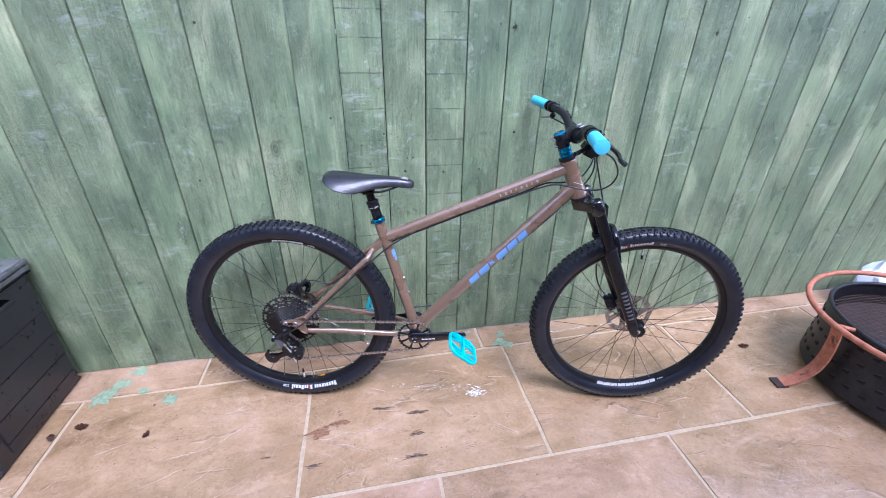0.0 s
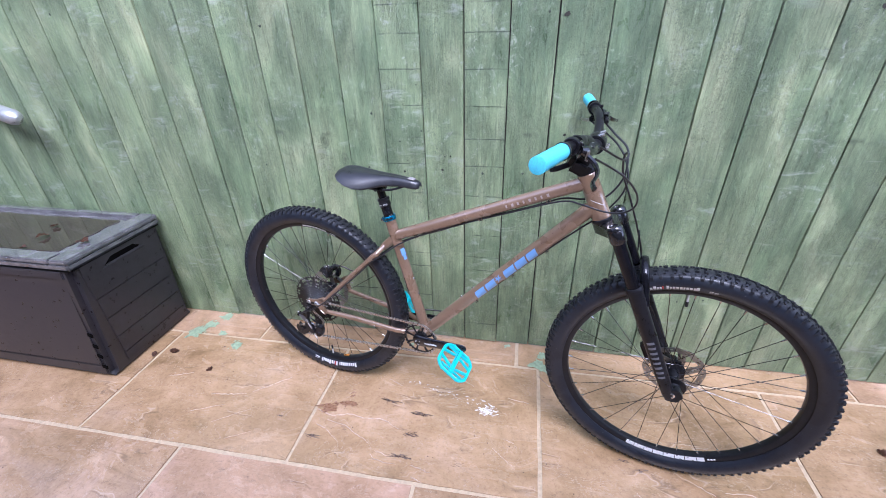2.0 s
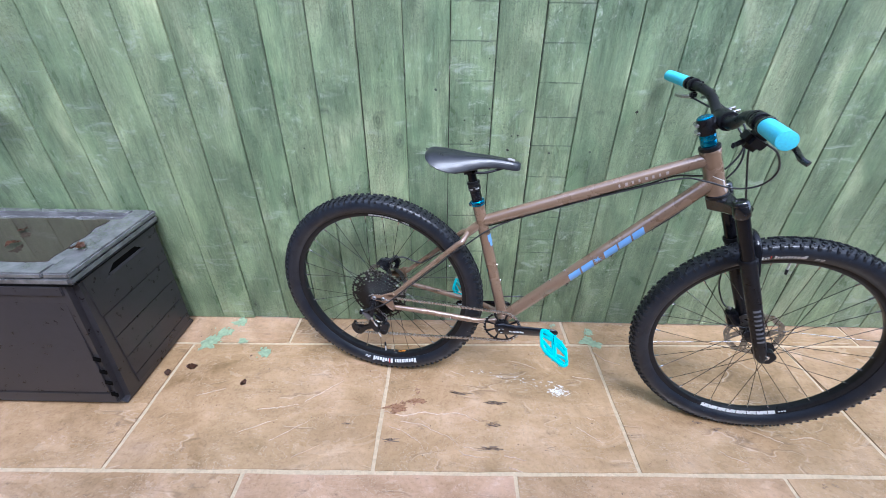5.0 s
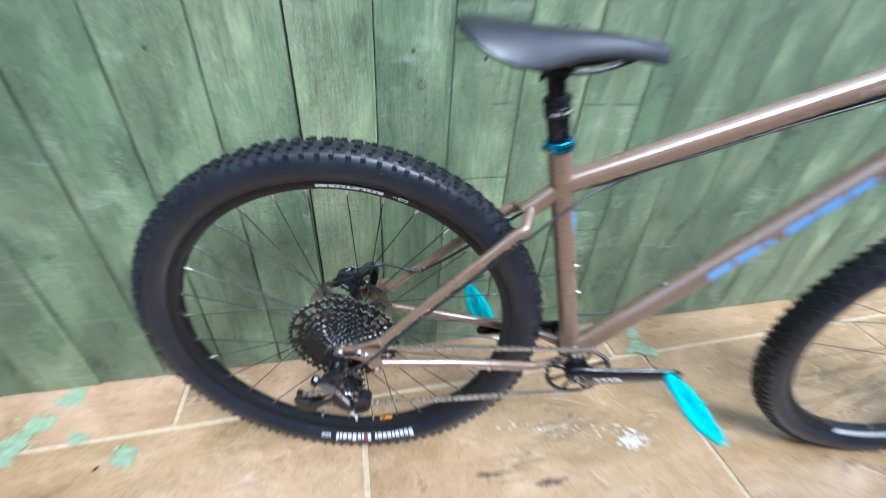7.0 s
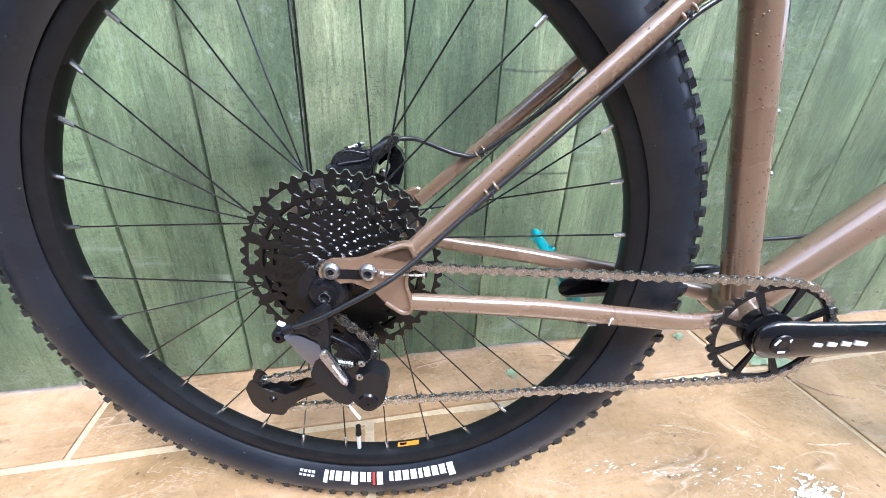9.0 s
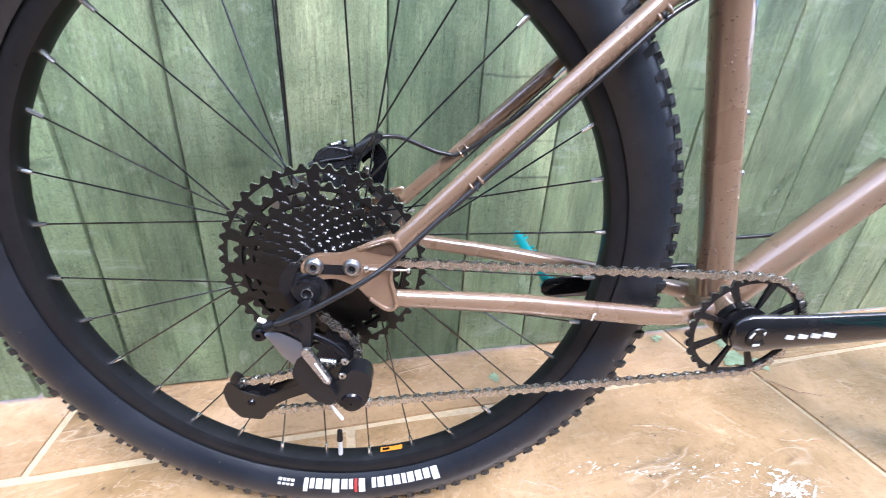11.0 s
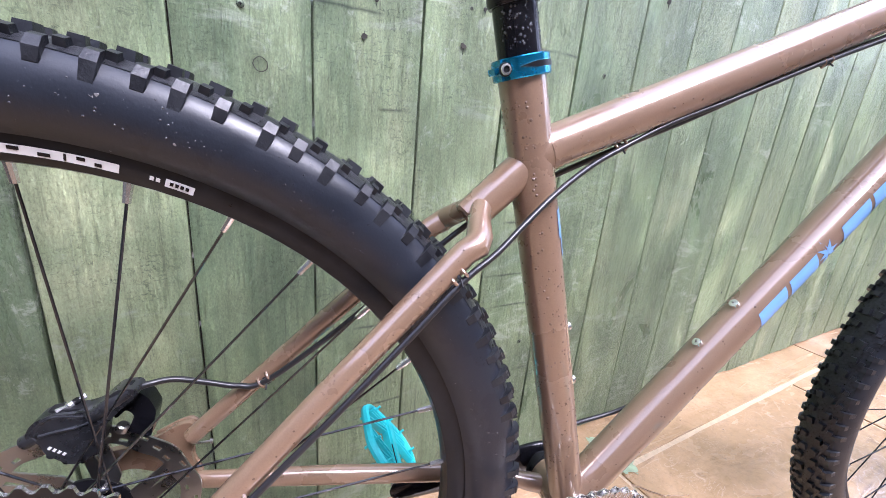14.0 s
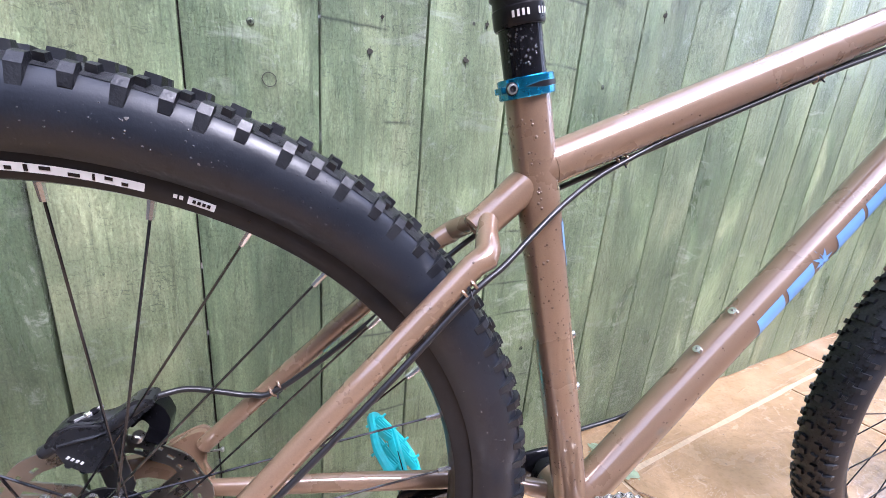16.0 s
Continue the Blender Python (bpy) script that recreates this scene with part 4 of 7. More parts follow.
def bead_mesh(parent, mat, label):
    """Makes one scatter of the drops gathered so far."""
    me = bpy.data.meshes.new("rain_bead")
    me.from_pydata(rain_verts, [], rain_faces)
    me.materials.append(mat)
    me.polygons.foreach_set("use_smooth", [True] * len(me.polygons))
    tagged(new("rain_bead", me), label, kind="stuff").parent = parent
    rain_verts.clear()
    rain_faces.clear()


bead_mesh(frame_part, RAIN, "beads of rain standing on the brown paint")

# ---- seat ----
SD = (ST_TOP - BB).normalized()
CL = ST_TOP + SD * 0.0055
BAND = R_ST + 0.0034
collar = lathe([(0.0150, -0.0070), (BAND - 0.0006, -0.0070), (BAND, -0.0062), (BAND, 0.0062), (BAND - 0.0006, 0.0070), (0.0150, 0.0070)], 36, SD, CL)
clamp = part("seat_clamp", collar, BLUE, bike, "anodised blue seat clamp")
TILT = pose(0, 0, 0, 0, -15.0, 0)
lug = Matrix.Translation(CL) @ TILT
part("clamp_lug", block((0.0120, 0.0205, 0.0138), lug @ Matrix.Translation((-0.0190, -0.0043, 0)), 0.0048, segments=5), BLUE, clamp)


def eye_slot(grow, lift):
    """A slot round the band, pointed at one end and round at the other."""
    bm = bmesh.new()
    across = Vector((SD.z, 0, -SD.x))
    rows = []
    for k in range(13):
        f = k / 12
        t = -0.50 + 1.70 * f
        h = 0.0019 * min(1.0, 3.2 * f, 6.0 * (1.04 - f)) + grow
        out = Vector((0, -1, 0)) * math.cos(t) + across * math.sin(t)
        rows.append([bm.verts.new(CL + out * (BAND + lift) + SD * e * h) for e in (-1, 1)])
    for a, b in zip(rows, rows[1:]):
        bm.faces.new((a[0], b[0], b[1], a[1]))
    return bm


# Pale strip paints the slot's lit lips; black patch paints its dark inside.
part("clamp_lip", eye_slot(0.0006, 0.0002), worn("lit_blue_edge", (0.10, 0.42, 0.62), 0.25, 0.8), clamp)
part("clamp_slot", eye_slot(0.0, 0.0005), PLASTIC, clamp)
EYE = lug @ Vector((-0.0192, -0.0145, 0))
part("bolt_recess", lathe([(0.0002, 0.0006), (0.0045, 0.0006), (0.0047, 0.0), (0.0002, 0.0)], 20, (0, -1, 0), EYE), PLASTIC, clamp)
part("clamp_bolt", lathe([(0.0020, 0.0010), (0.0024, 0.0022), (0.0036, 0.0020), (0.0040, 0.0004), (0.0020, 0.0004)], 20, (0, -1, 0), EYE), SILVER, clamp)
part("bolt_socket", lathe([(0.0003, 0.0012), (0.0021, 0.0012), (0.0021, 0.0006), (0.0003, 0.0006)], 6, (0, -1, 0), EYE), PLASTIC, clamp)
post = part("seatpost", sweep([ST_TOP + SD * 0.004, ST_TOP + SD * 0.056], 0.0156, 28), BLACK, bike, "black dropper seatpost")
part("post_collar", lathe([(0.012, 0.0), (0.0176, 0.0), (0.0184, 0.002), (0.0184, 0.012), (0.0176, 0.013), (0.0176, 0.018), (0.0192, 0.020), (0.0192, 0.025), (0.0165, 0.027), (0.012, 0.027)], 32, SD, ST_TOP + SD * 0.045), SATIN, post)
for start in (-0.72, 0.30):
    for k in range(4):
        part("print_bar", tube_patch(ST_TOP, ST_TOP + SD, 0.0184, 0.0498, 0.0540, start + k * 0.18, start + k * 0.18 + 0.09, steps=3), WHITE, post, "small white printed bar")
part("inner_post", sweep([ST_TOP + SD * 0.07, ST_TOP + SD * 0.098], 0.0125, 24), BLACK, post)
rain_beads(ST_TOP + SD * 0.013, ST_TOP + SD * 0.045, 0.0156, 110, 17, -1.2, 1.2, 0.0010)
rain_beads(ST_TOP + SD * 0.045, ST_TOP + SD * 0.070, 0.0180, 40, 18, -1.2, 1.2, 0.0006)
bead_mesh(post, WETBEAD, "beads of rain on the black post")
HEADP = ST_TOP + SD * 0.103
part("post_head", merge(block((0.038, 0.030, 0.016), Matrix.Translation(HEADP) @ pose(0, 0, 0, 0, -6, 0), 0.004), rod(HEADP + Vector((-0.016, 0, -0.014)), HEADP + Vector((-0.016, 0, 0.008)), 0.0028, seg=10)), SATIN, post)

# the saddle: rows of (x, half width, crown height, edge height)
SADDLE_ROWS = [(0.178, 0.030, 0.8730, 0.8690), (0.184, 0.052, 0.8765, 0.8640), (0.198, 0.064, 0.8780, 0.8550), (0.220, 0.0695, 0.8775, 0.8440), (0.246, 0.0680, 0.8755, 0.8360), (0.272, 0.0590, 0.8735, 0.8330), (0.300, 0.0450, 0.8720, 0.8370), (0.330, 0.0325, 0.8710, 0.8430), (0.360, 0.0255, 0.8700, 0.8460), (0.390, 0.0220, 0.8680, 0.8460), (0.415, 0.0200, 0.8645, 0.8430), (0.434, 0.0165, 0.8590, 0.8410), (0.442, 0.0090, 0.8535, 0.8430)]
sad = bmesh.new()
prof = [0.0, 0.22, 0.45, 0.66, 0.82, 0.92, 0.975, 1.0]
ringset = []
for x, hw, top, edge in SADDLE_ROWS:
    row = []
    for sgn in (-1, 1):
        for q in (prof[::-1] if sgn < 0 else prof[1:]):
            groove = 0.0035 * max(0, 1 - (q * hw / 0.012) ** 2) if 0.19 < x < 0.42 else 0
            z = top - (top - edge) * (q ** 3.2) - groove
            row.append(sad.verts.new((x, sgn * q * hw, z)))
    for sgn, q in ((1, 0.93), (1, 0.55), (-1, 0.55), (-1, 0.93)):
        row.append(sad.verts.new((x, sgn * q * hw, edge - 0.004 if q > 0.9 else edge + 0.004)))
    ringset.append(row)
for a, b in zip(ringset, ringset[1:]):
    n = len(a)
    for k in range(n):
        j = (k + 1) % n
        sad.faces.new((a[k], a[j], b[j], b[k]))
sad.faces.new(ringset[0][::-1])
sad.faces.new(ringset[-1])
saddle = part("saddle", sad, SADDLE, bike, "black saddle with a wet sheen", sharp=60)
part("nose_patch", block((0.020, 0.019, 0.002), Matrix.Translation((0.415, 0, 0.8632)) @ pose(0, 0, 0, 0, 9, 0), 0.0006), worn("grey_saddle_patch", (0.30, 0.28, 0.27), 0.5), saddle, "small grey patch")
for sgn in (-1, 1):
    rail = smooth_path([(0.228, sgn * 0.030, 0.842), (0.262, sgn * 0.025, 0.829), (0.300, sgn * 0.022, 0.8255), (0.345, sgn * 0.022, 0.8275), (0.385, sgn * 0.014, 0.838), (0.412, sgn * 0.006, 0.849)], 4)
    part("saddle_rail", sweep(rail, 0.0035, 10), SATIN, saddle)

# ---- wheels ----
TYRE = [(0.3060, -0.0135), (0.3040, -0.0165), (0.3085, -0.0210), (0.3160, -0.0258), (0.3240, -0.0283), (0.3320, -0.0286), (0.3395, -0.0272), (0.3455, -0.0248), (0.3505, -0.0212), (0.3540, -0.0160), (0.3568, -0.0078), (0.3575, 0.0)]
TYRE = TYRE + [(r, -h) for r, h in TYRE[-2::-1]]
RIM = [(0.2880, -0.0060), (0.2892, -0.0100), (0.2930, -0.0128), (0.2990, -0.0142), (0.3070, -0.0148), (0.3075, -0.0130), (0.3020, -0.0115), (0.2985, 0.0), (0.3020, 0.0115), (0.3075, 0.0130), (0.3070, 0.0148), (0.2990, 0.0142), (0.2930, 0.0128), (0.2892, 0.0100), (0.2880, 0.0060), (0.2874, 0.0)]


def drawn_in(mesh_or_bm):
    """Brings the casing and knobs in towards the rim by a twentieth of their height."""
    for v in (mesh_or_bm.verts if hasattr(mesh_or_bm, "verts") else mesh_or_bm.vertices):
        r = math.hypot(v.co.x, v.co.z)
        if r > 0.304:
            f = (0.304 + (r - 0.304) * 0.955) / r
            v.co.x, v.co.z = v.co.x * f, v.co.z * f
    return mesh_or_bm


def tread(seed):
    """Rows of knobs: centre blocks in pairs and square side lugs."""
    rnd = random.Random(seed)
    bm = bmesh.new()
    count = 104
    # unit knob, tapered, standing along +z
    def knob(th, lat, radius, size, tilt, twist):
        own = bmesh.new()
        bmesh.ops.create_cube(own, size=1.0)
        for v in own.verts:
            f = 0.88 if v.co.z > 0 else 1.05
            v.co = Vector((v.co.x * size[0] * f, v.co.y * size[1] * f, v.co.z * size[2]))
        m = Matrix.Rotation(-th, 4, 'Y') @ Matrix.Translation((0, lat, radius)) @ Matrix.Rotation(tilt, 4, 'X') @ Matrix.Rotation(twist, 4, 'Z')
        merge(bm, own, m)
    def lug(th, sgn, width, foot):
        """A side lug that ramps down on to the sidewall."""
        prof = ((0.0175, 0.3500), (0.0186, 0.3572), (0.0232, 0.3556), (0.0266, 0.3500), (foot[0], foot[1]), (0.0240, 0.3400))
        own = bmesh.new()
        rings = []
        for e in (-1, 1):
            row = []
            for q, (lat, r) in enumerate(prof):
                w = width * (0.42 if q in (1, 2) else 0.47 if q == 3 else 0.40 if q == 4 else 0.5)
                a = th + e * w / r
                row.append(own.verts.new((-math.sin(a) * r, sgn * lat, math.cos(a) * r)))
            rings.append(row)
        n = len(prof)
        own.faces.new(rings[0])
        own.faces.new(rings[1][::-1])
        for q in range(n):
            own.faces.new((rings[0][q], rings[1][q], rings[1][(q + 1) % n], rings[0][(q + 1) % n]))
        merge(bm, own)
    for i in range(count):
        th = 2 * math.pi * i / count
        half = math.pi / count
        j = rnd.uniform(-0.008, 0.008)
        if i % 2 == 0:
            for sgn in (-1, 1):
                knob(th + j, sgn * 0.0066, 0.3585, (0.0098, 0.0082, 0.0072), 0, sgn * 0.14)
        else:
            for sgn in (-1, 1):
                knob(th + j, sgn * 0.0088, 0.3583, (0.0080, 0.0076, 0.0072), sgn * -0.08, -sgn * 0.12)
        for sgn in (-1, 1):
            if i % 2:
                lug(-th - half - j, sgn, 0.0078, (0.0274, 0.3390))
            else:
                lug(-th - half - j, sgn, 0.0074, (0.0266, 0.3425))
            knob(th + half * 0.35, sgn * 0.0160, 0.3552, (0.0060, 0.0058, 0.0066), -sgn * 0.36, sgn * 0.1)
    return bm


TREAD_MESH = []


def cells(radius, rows, seg, keep, thick, y=0.0, chamfer=0.0):
    """A flat ring in one piece about the y axis: radius(row, step) and the cells that are solid; the rest are real cut-outs."""
    bm = bmesh.new()
    a = []
    for yy, cut in ((y - thick / 2, chamfer), (y + thick / 2, 0.0)):
        rings = []
        for i in range(rows + 1):
            ring = []
            for k in range(seg):
                rr, q = radius(i, k) - (cut if i == rows else 0.0), 2 * math.pi * k / seg
                ring.append(bm.verts.new((rr * math.cos(q), yy, rr * math.sin(q))))
            rings.append(ring)
        a.append(rings)
    solid = [[keep(i, k) for k in range(seg)] for i in range(rows)]
    for i in range(rows):
        for k in range(seg):
            if not solid[i][k]:
                continue
            j = (k + 1) % seg
            for face in a:
                bm.faces.new((face[i][k], face[i][j], face[i + 1][j], face[i + 1][k]))
            lo, hi = a
            if i == 0 or not solid[i - 1][k]:
                bm.faces.new((lo[i][k], lo[i][j], hi[i][j], hi[i][k]))
            if i == rows - 1 or not solid[i + 1][k]:
                edge = bm.faces.new((lo[i + 1][k], lo[i + 1][j], hi[i + 1][j], hi[i + 1][k]))
                edge.material_index = 1 if i == rows - 1 else 0
            if not solid[i][k - 1]:
                bm.faces.new((lo[i][k], lo[i + 1][k], hi[i + 1][k], hi[i][k]))
            if not solid[i][j]:
                bm.faces.new((lo[i][j], lo[i + 1][j], hi[i + 1][j], hi[i][j]))
    loose = [v for v in bm.verts if not v.link_faces]
    bmesh.ops.delete(bm, geom=loose, context='VERTS')
    return bm


def gear(teeth, r, inner, thick, tooth, windows=0, chamfer=0.0):
    """A toothed ring about the y axis, its teeth chamfered on the outer face; windows: open cells inside the tooth ring."""
    step = (-0.50, -0.90, -1.0, -0.90, -0.50, -0.06, 0.0, -0.06)
    root = r - tooth - 0.0036
    radii = [inner, inner + (root - inner) * 0.22, root, r]
    seg = teeth * len(step)
    def radius(i, k):
        return r + tooth * step[k % len(step)] if i == 3 else radii[i]
    def keep(i, k):
        return i != 1 or not windows or (k * windows / seg) % 1.0 < 0.30
    return cells(radius, 3, seg, keep, thick, 0.0, chamfer)


ROTOR = worn("grey_rotor_steel", (0.40, 0.40, 0.40), 0.32, 1.0, spread=0.2, scale=30, relief=0.02)


def rotor(y, parent):
    """A slotted steel ring on dark slanted arms."""
    ring_radii = (0.0640, 0.0680, 0.0710, 0.0740, 0.0770, 0.0800)
    def keep(i, k):
        q = k % 12
        if i == 1:
            return q not in (1, 2)
        if i == 2:
            return q not in (5, 6)
        if i == 3:
            return q not in (9, 10)
        return True
    ring = part("brake_rotor", cells(lambda i, k: ring_radii[i] + (0.0012 * math.sin(k * 0.5236) if i in (0, 5) else 0), 5, 144, keep, 0.0018, y), ROTOR, parent, "slotted steel disc brake rotor")
    hub = part("rotor_hub", lathe([(0.016, y - 0.0012), (0.0300, y - 0.0012), (0.0300, y + 0.0012), (0.016, y + 0.0012)], 36, (0, 1, 0)), SATIN, ring)
    arm_me = None
    for k in range(6):
        m = Matrix.Rotation(2 * math.pi * k / 6, 4, 'Y')
        if arm_me is None:
            o = part("arm", slab([(0.025, -0.008), (0.025, 0.009), (0.0560, 0.0350), (0.0590, 0.0290), (0.043, 0.012), (0.0610, 0.0240), (0.0640, 0.0160), (0.038, -0.006)], y - 0.0008, y + 0.0008), ROTOR, ring)
            arm_me = o.data
        else:
            shared("arm", arm_me, ring, m)
        b = part("rotor_bolt", rod(m @ Vector((0.0225, y - 0.0045, 0)), m @ Vector((0.0225, y + 0.001, 0)), 0.0034, seg=8), STEEL, ring)
    return ring


def wheel(name, at, hub_half, flange_l, flange_r, turn, label):
    rim = part(name, lathe(RIM, 120, (0, 1, 0)), RIMBLACK, bike, label)
    rim.location = at
    part("tyre", drawn_in(lathe(TYRE, 144, (0, 1, 0))), RUBBER, rim, "black knobbly tyre wet with rain")
    part("crown", drawn_in(lathe([(0.3508, -0.0216), (0.3545, -0.0160), (0.3573, -0.0078), (0.3580, 0.0), (0.3573, 0.0078), (0.3545, 0.0160), (0.3508, 0.0216), (0.3480, 0.0)], 120, (0, 1, 0))), GRIT, rim, "gritty muddy casing between the knobs")
    if not TREAD_MESH:
        TREAD_MESH.append(part("tread", drawn_in(tread(3)), TREAD, rim, "muddy rubber knobs", sharp=20).data)
    else:
        shared("tread", TREAD_MESH[0], rim, Matrix.Rotation(0.4, 4, 'Y'))["label"] = "muddy rubber knobs"
    # hub shell
    part("hub", lathe([(0.006, -hub_half), (0.0105, -hub_half), (0.0105, -hub_half + 0.012), (0.0150, flange_r - 0.004), (0.0290, flange_r - 0.002), (0.0290, flange_r + 0.002), (0.0150, flange_r + 0.006), (0.0135, 0.0), (0.0150, flange_l - 0.006), (0.0290, flange_l - 0.002), (0.0290, flange_l + 0.002), (0.0150, flange_l + 0.004), (0.0105, hub_half - 0.012), (0.0105, hub_half), (0.006, hub_half)], 32, (0, 1, 0)), SATIN, rim)
    spoke_me, nip_me = None, None
    n = 32
    for k in range(n):
        side = flange_l if k % 2 else flange_r
        a_rim = 2 * math.pi * (k + 0.5) / n + turn
        step = 2 * math.pi / 16
        lead = -1 if (k // 2) % 2 else 1
        a_hub = a_rim + lead * step * 3.15
        p1 = Vector((math.cos(a_rim) * 0.2868, 0.0022 * (1 if k % 2 else -1), math.sin(a_rim) * 0.2868))
        p0 = Vector((math.cos(a_hub) * 0.0275, side + (0.0022 if lead > 0 else -0.0022), math.sin(a_hub) * 0.0275))
        dv = p1 - p0
        q = Vector((0, 0, 1)).rotation_difference(dv.normalized()).to_matrix().to_4x4()
        length = dv.length
        if spoke_me is None:
            spoke_me = part("spoke", sweep([(0, 0, 0), (0, 0, 1.0)], 0.00095, 6), SPOKE, rim).data
            ob = [o for o in rim.children if o.data is spoke_me][0]
            nip_me = part("nipple", sweep([(0, 0, 0), (0, 0, 0.0140)], [0.0023, 0.0029], 8), SILVER, rim).data
            nb = [o for o in rim.children if o.data is nip_me][0]
            ob.matrix_local = Matrix.Translation(p0) @ q @ Matrix.Diagonal((1, 1, length, 1))
            nb.matrix_local = Matrix.Translation(p1 - dv.normalized() * 0.0115) @ q
        else:
            shared("spoke", spoke_me, rim, Matrix.Translation(p0) @ q @ Matrix.Diagonal((1, 1, length, 1)))
            shared("nipple", nip_me, rim, Matrix.Translation(p1 - dv.normalized() * 0.0115) @ q)
    return rim


def arc_print(parent, name, r0, r1, y, a0, a1, mat, label="", steps=5, slope=0.0):
    """A flat printed bar on the right side of a tyre or rim; angles in degrees from forward, up positive."""
    bm = bmesh.new()
    rows = []
    for k in range(steps + 1):
        a = radians(a0 + (a1 - a0) * k / steps)
        rows.append([bm.verts.new((r * math.cos(a), yy, r * math.sin(a))) for r, yy in ((r0, y), (r1, y + slope))])
    for a, b in zip(rows, rows[1:]):
        bm.faces.new((a[0], b[0], b[1], a[1]))
    return part(name, bm, mat, parent, label)


rear = wheel("rear_wheel", REAR, 0.073, 0.033, -0.020, 0.0310, "black rear wheel with silver spoke nipples")
front = wheel("front_wheel", FRONT, 0.054, 0.030, -0.030, radians(2.8 - 5.625), "black front wheel with silver spoke nipples")

# white print on the right-hand sidewall and rim, as bars
def side_y(r):
    """The right-hand sidewall's surface at the radius r."""
    for (r0, h0), (r1, h1) in zip(TYRE[1:6], TYRE[2:7]):
        r0, r1 = (0.304 + (q - 0.304) * 0.955 for q in (r0, r1))
        if r <= r1:
            return h0 + (h1 - h0) * (r - r0) / (r1 - r0)
    return h1


def sidewall_bar(parent, r0, r1, a0, a1, mat, label):
    """A printed bar that follows the curve of the sidewall."""
    bm = bmesh.new()
    radii = [r0 + (r1 - r0) * q / 4 for q in range(5)]
    rows = []
    for k in range(4):
        a = radians(a0 + (a1 - a0) * k / 3)
        rows.append([bm.verts.new((r * math.cos(a), side_y(r) - 0.0006, r * math.sin(a))) for r in radii])
    for a, b in zip(rows, rows[1:]):
        for q in range(4):
            bm.faces.new((a[q], b[q], b[q + 1], a[q + 1]))
    part("print_bar", bm, mat, parent, label)


def tyre_print(parent, start, letters, base=0.3080, scale=1.0, size=1.0):
    """Letter-wide bars: start angle, then (width, gap, tall, material) for each."""
    a = start
    for width, gap, tall, m in letters:
        sidewall_bar(parent, base, base + (0.0148 if tall else 0.0108) * size, a, a + width * scale, m, "white printed bar")
        a += (width + gap) * scale


WORD_A = [(0.75, 0.30, True, WHITE), (0.75, 0.30, False, WHITE), (1.15, 0.32, False, WHITE), (1.15, 0.32, False, WHITE), (1.20, 0.40, True, WHITE), (1.05, 0.30, False, WHITE), (0.70, 0.30, False, WHITE), (0.45, 0.32, True, RED), (1.10, 1.25, True, WHITE)]
WORD_B = [(0.75, 0.30, False, WHITE)] + [(1.15, 0.34, False, WHITE)] * 3 + [(0.75, 0.30, False, WHITE)] + [(1.15, 0.34, False, WHITE)] * 3 + [(1.25, 0.0, True, WHITE)]
tyre_print(rear, -98.0, WORD_A + WORD_B, scale=1.30)
tyre_print(front, 92.8, (WORD_A + WORD_B)[::-1], 0.3110, 0.95, 0.88)
for wheel_part, at in ((rear, -103.8), (front, 85.5)):
    for k in range(4):
        for r0 in (0.3105, 0.3150):
            sidewall_bar(wheel_part, r0, r0 + 0.0028, at + k * 0.95, at + 0.72 + k * 0.95, WHITE, "small white printed bar")


def tyre_drops(parent, seed, count):
    """Small beads of rain on the upper right-hand side of the casing."""
    rnd = random.Random(seed)
    verts, faces = [], []
    for _ in range(count):
        a = radians(rnd.uniform(-10, 190))
        r = 0.306 + 0.046 * rnd.random() ** 0.5
        y = side_y(r) if r < 0.338 else -0.0272 + (r - 0.338) * 0.62
        size = 0.00018 + 0.00050 * rnd.random() ** 3
        out = Vector((math.cos(a) * 0.45, -0.9, math.sin(a) * 0.45)).normalized()
        e1 = Vector((-math.sin(a), 0, math.cos(a)))
        e2 = out.cross(e1)
        at = Vector((math.cos(a) * r, y, math.sin(a) * r))
        base = len(verts)
        verts.append(tuple(at + out * size * 0.8))
        for h, w in ((0.55, 0.75), (-0.2, 1.0)):
            for q in range(6):
                verts.append(tuple(at + out * size * h + (e1 * math.cos(q * 1.0472) * 1.2 + e2 * math.sin(q * 1.0472)) * size * w))
        for q in range(6):
            n = (q + 1) % 6
            faces.append((base, base + 1 + q, base + 1 + n))
            faces.append((base + 1 + q, base + 7 + q, base + 7 + n, base + 1 + n))
    me = bpy.data.meshes.new("rain_bead")
    me.from_pydata(verts, [], faces)
    me.materials.append(WETBEAD)
    me.polygons.foreach_set("use_smooth", [True] * len(me.polygons))
    ob = tagged(new("rain_bead", me), "fine beads of rain on the black tyre", kind="stuff")
    ob.parent = parent


tyre_drops(rear, 41, 900)
tyre_drops(front, 42, 500)


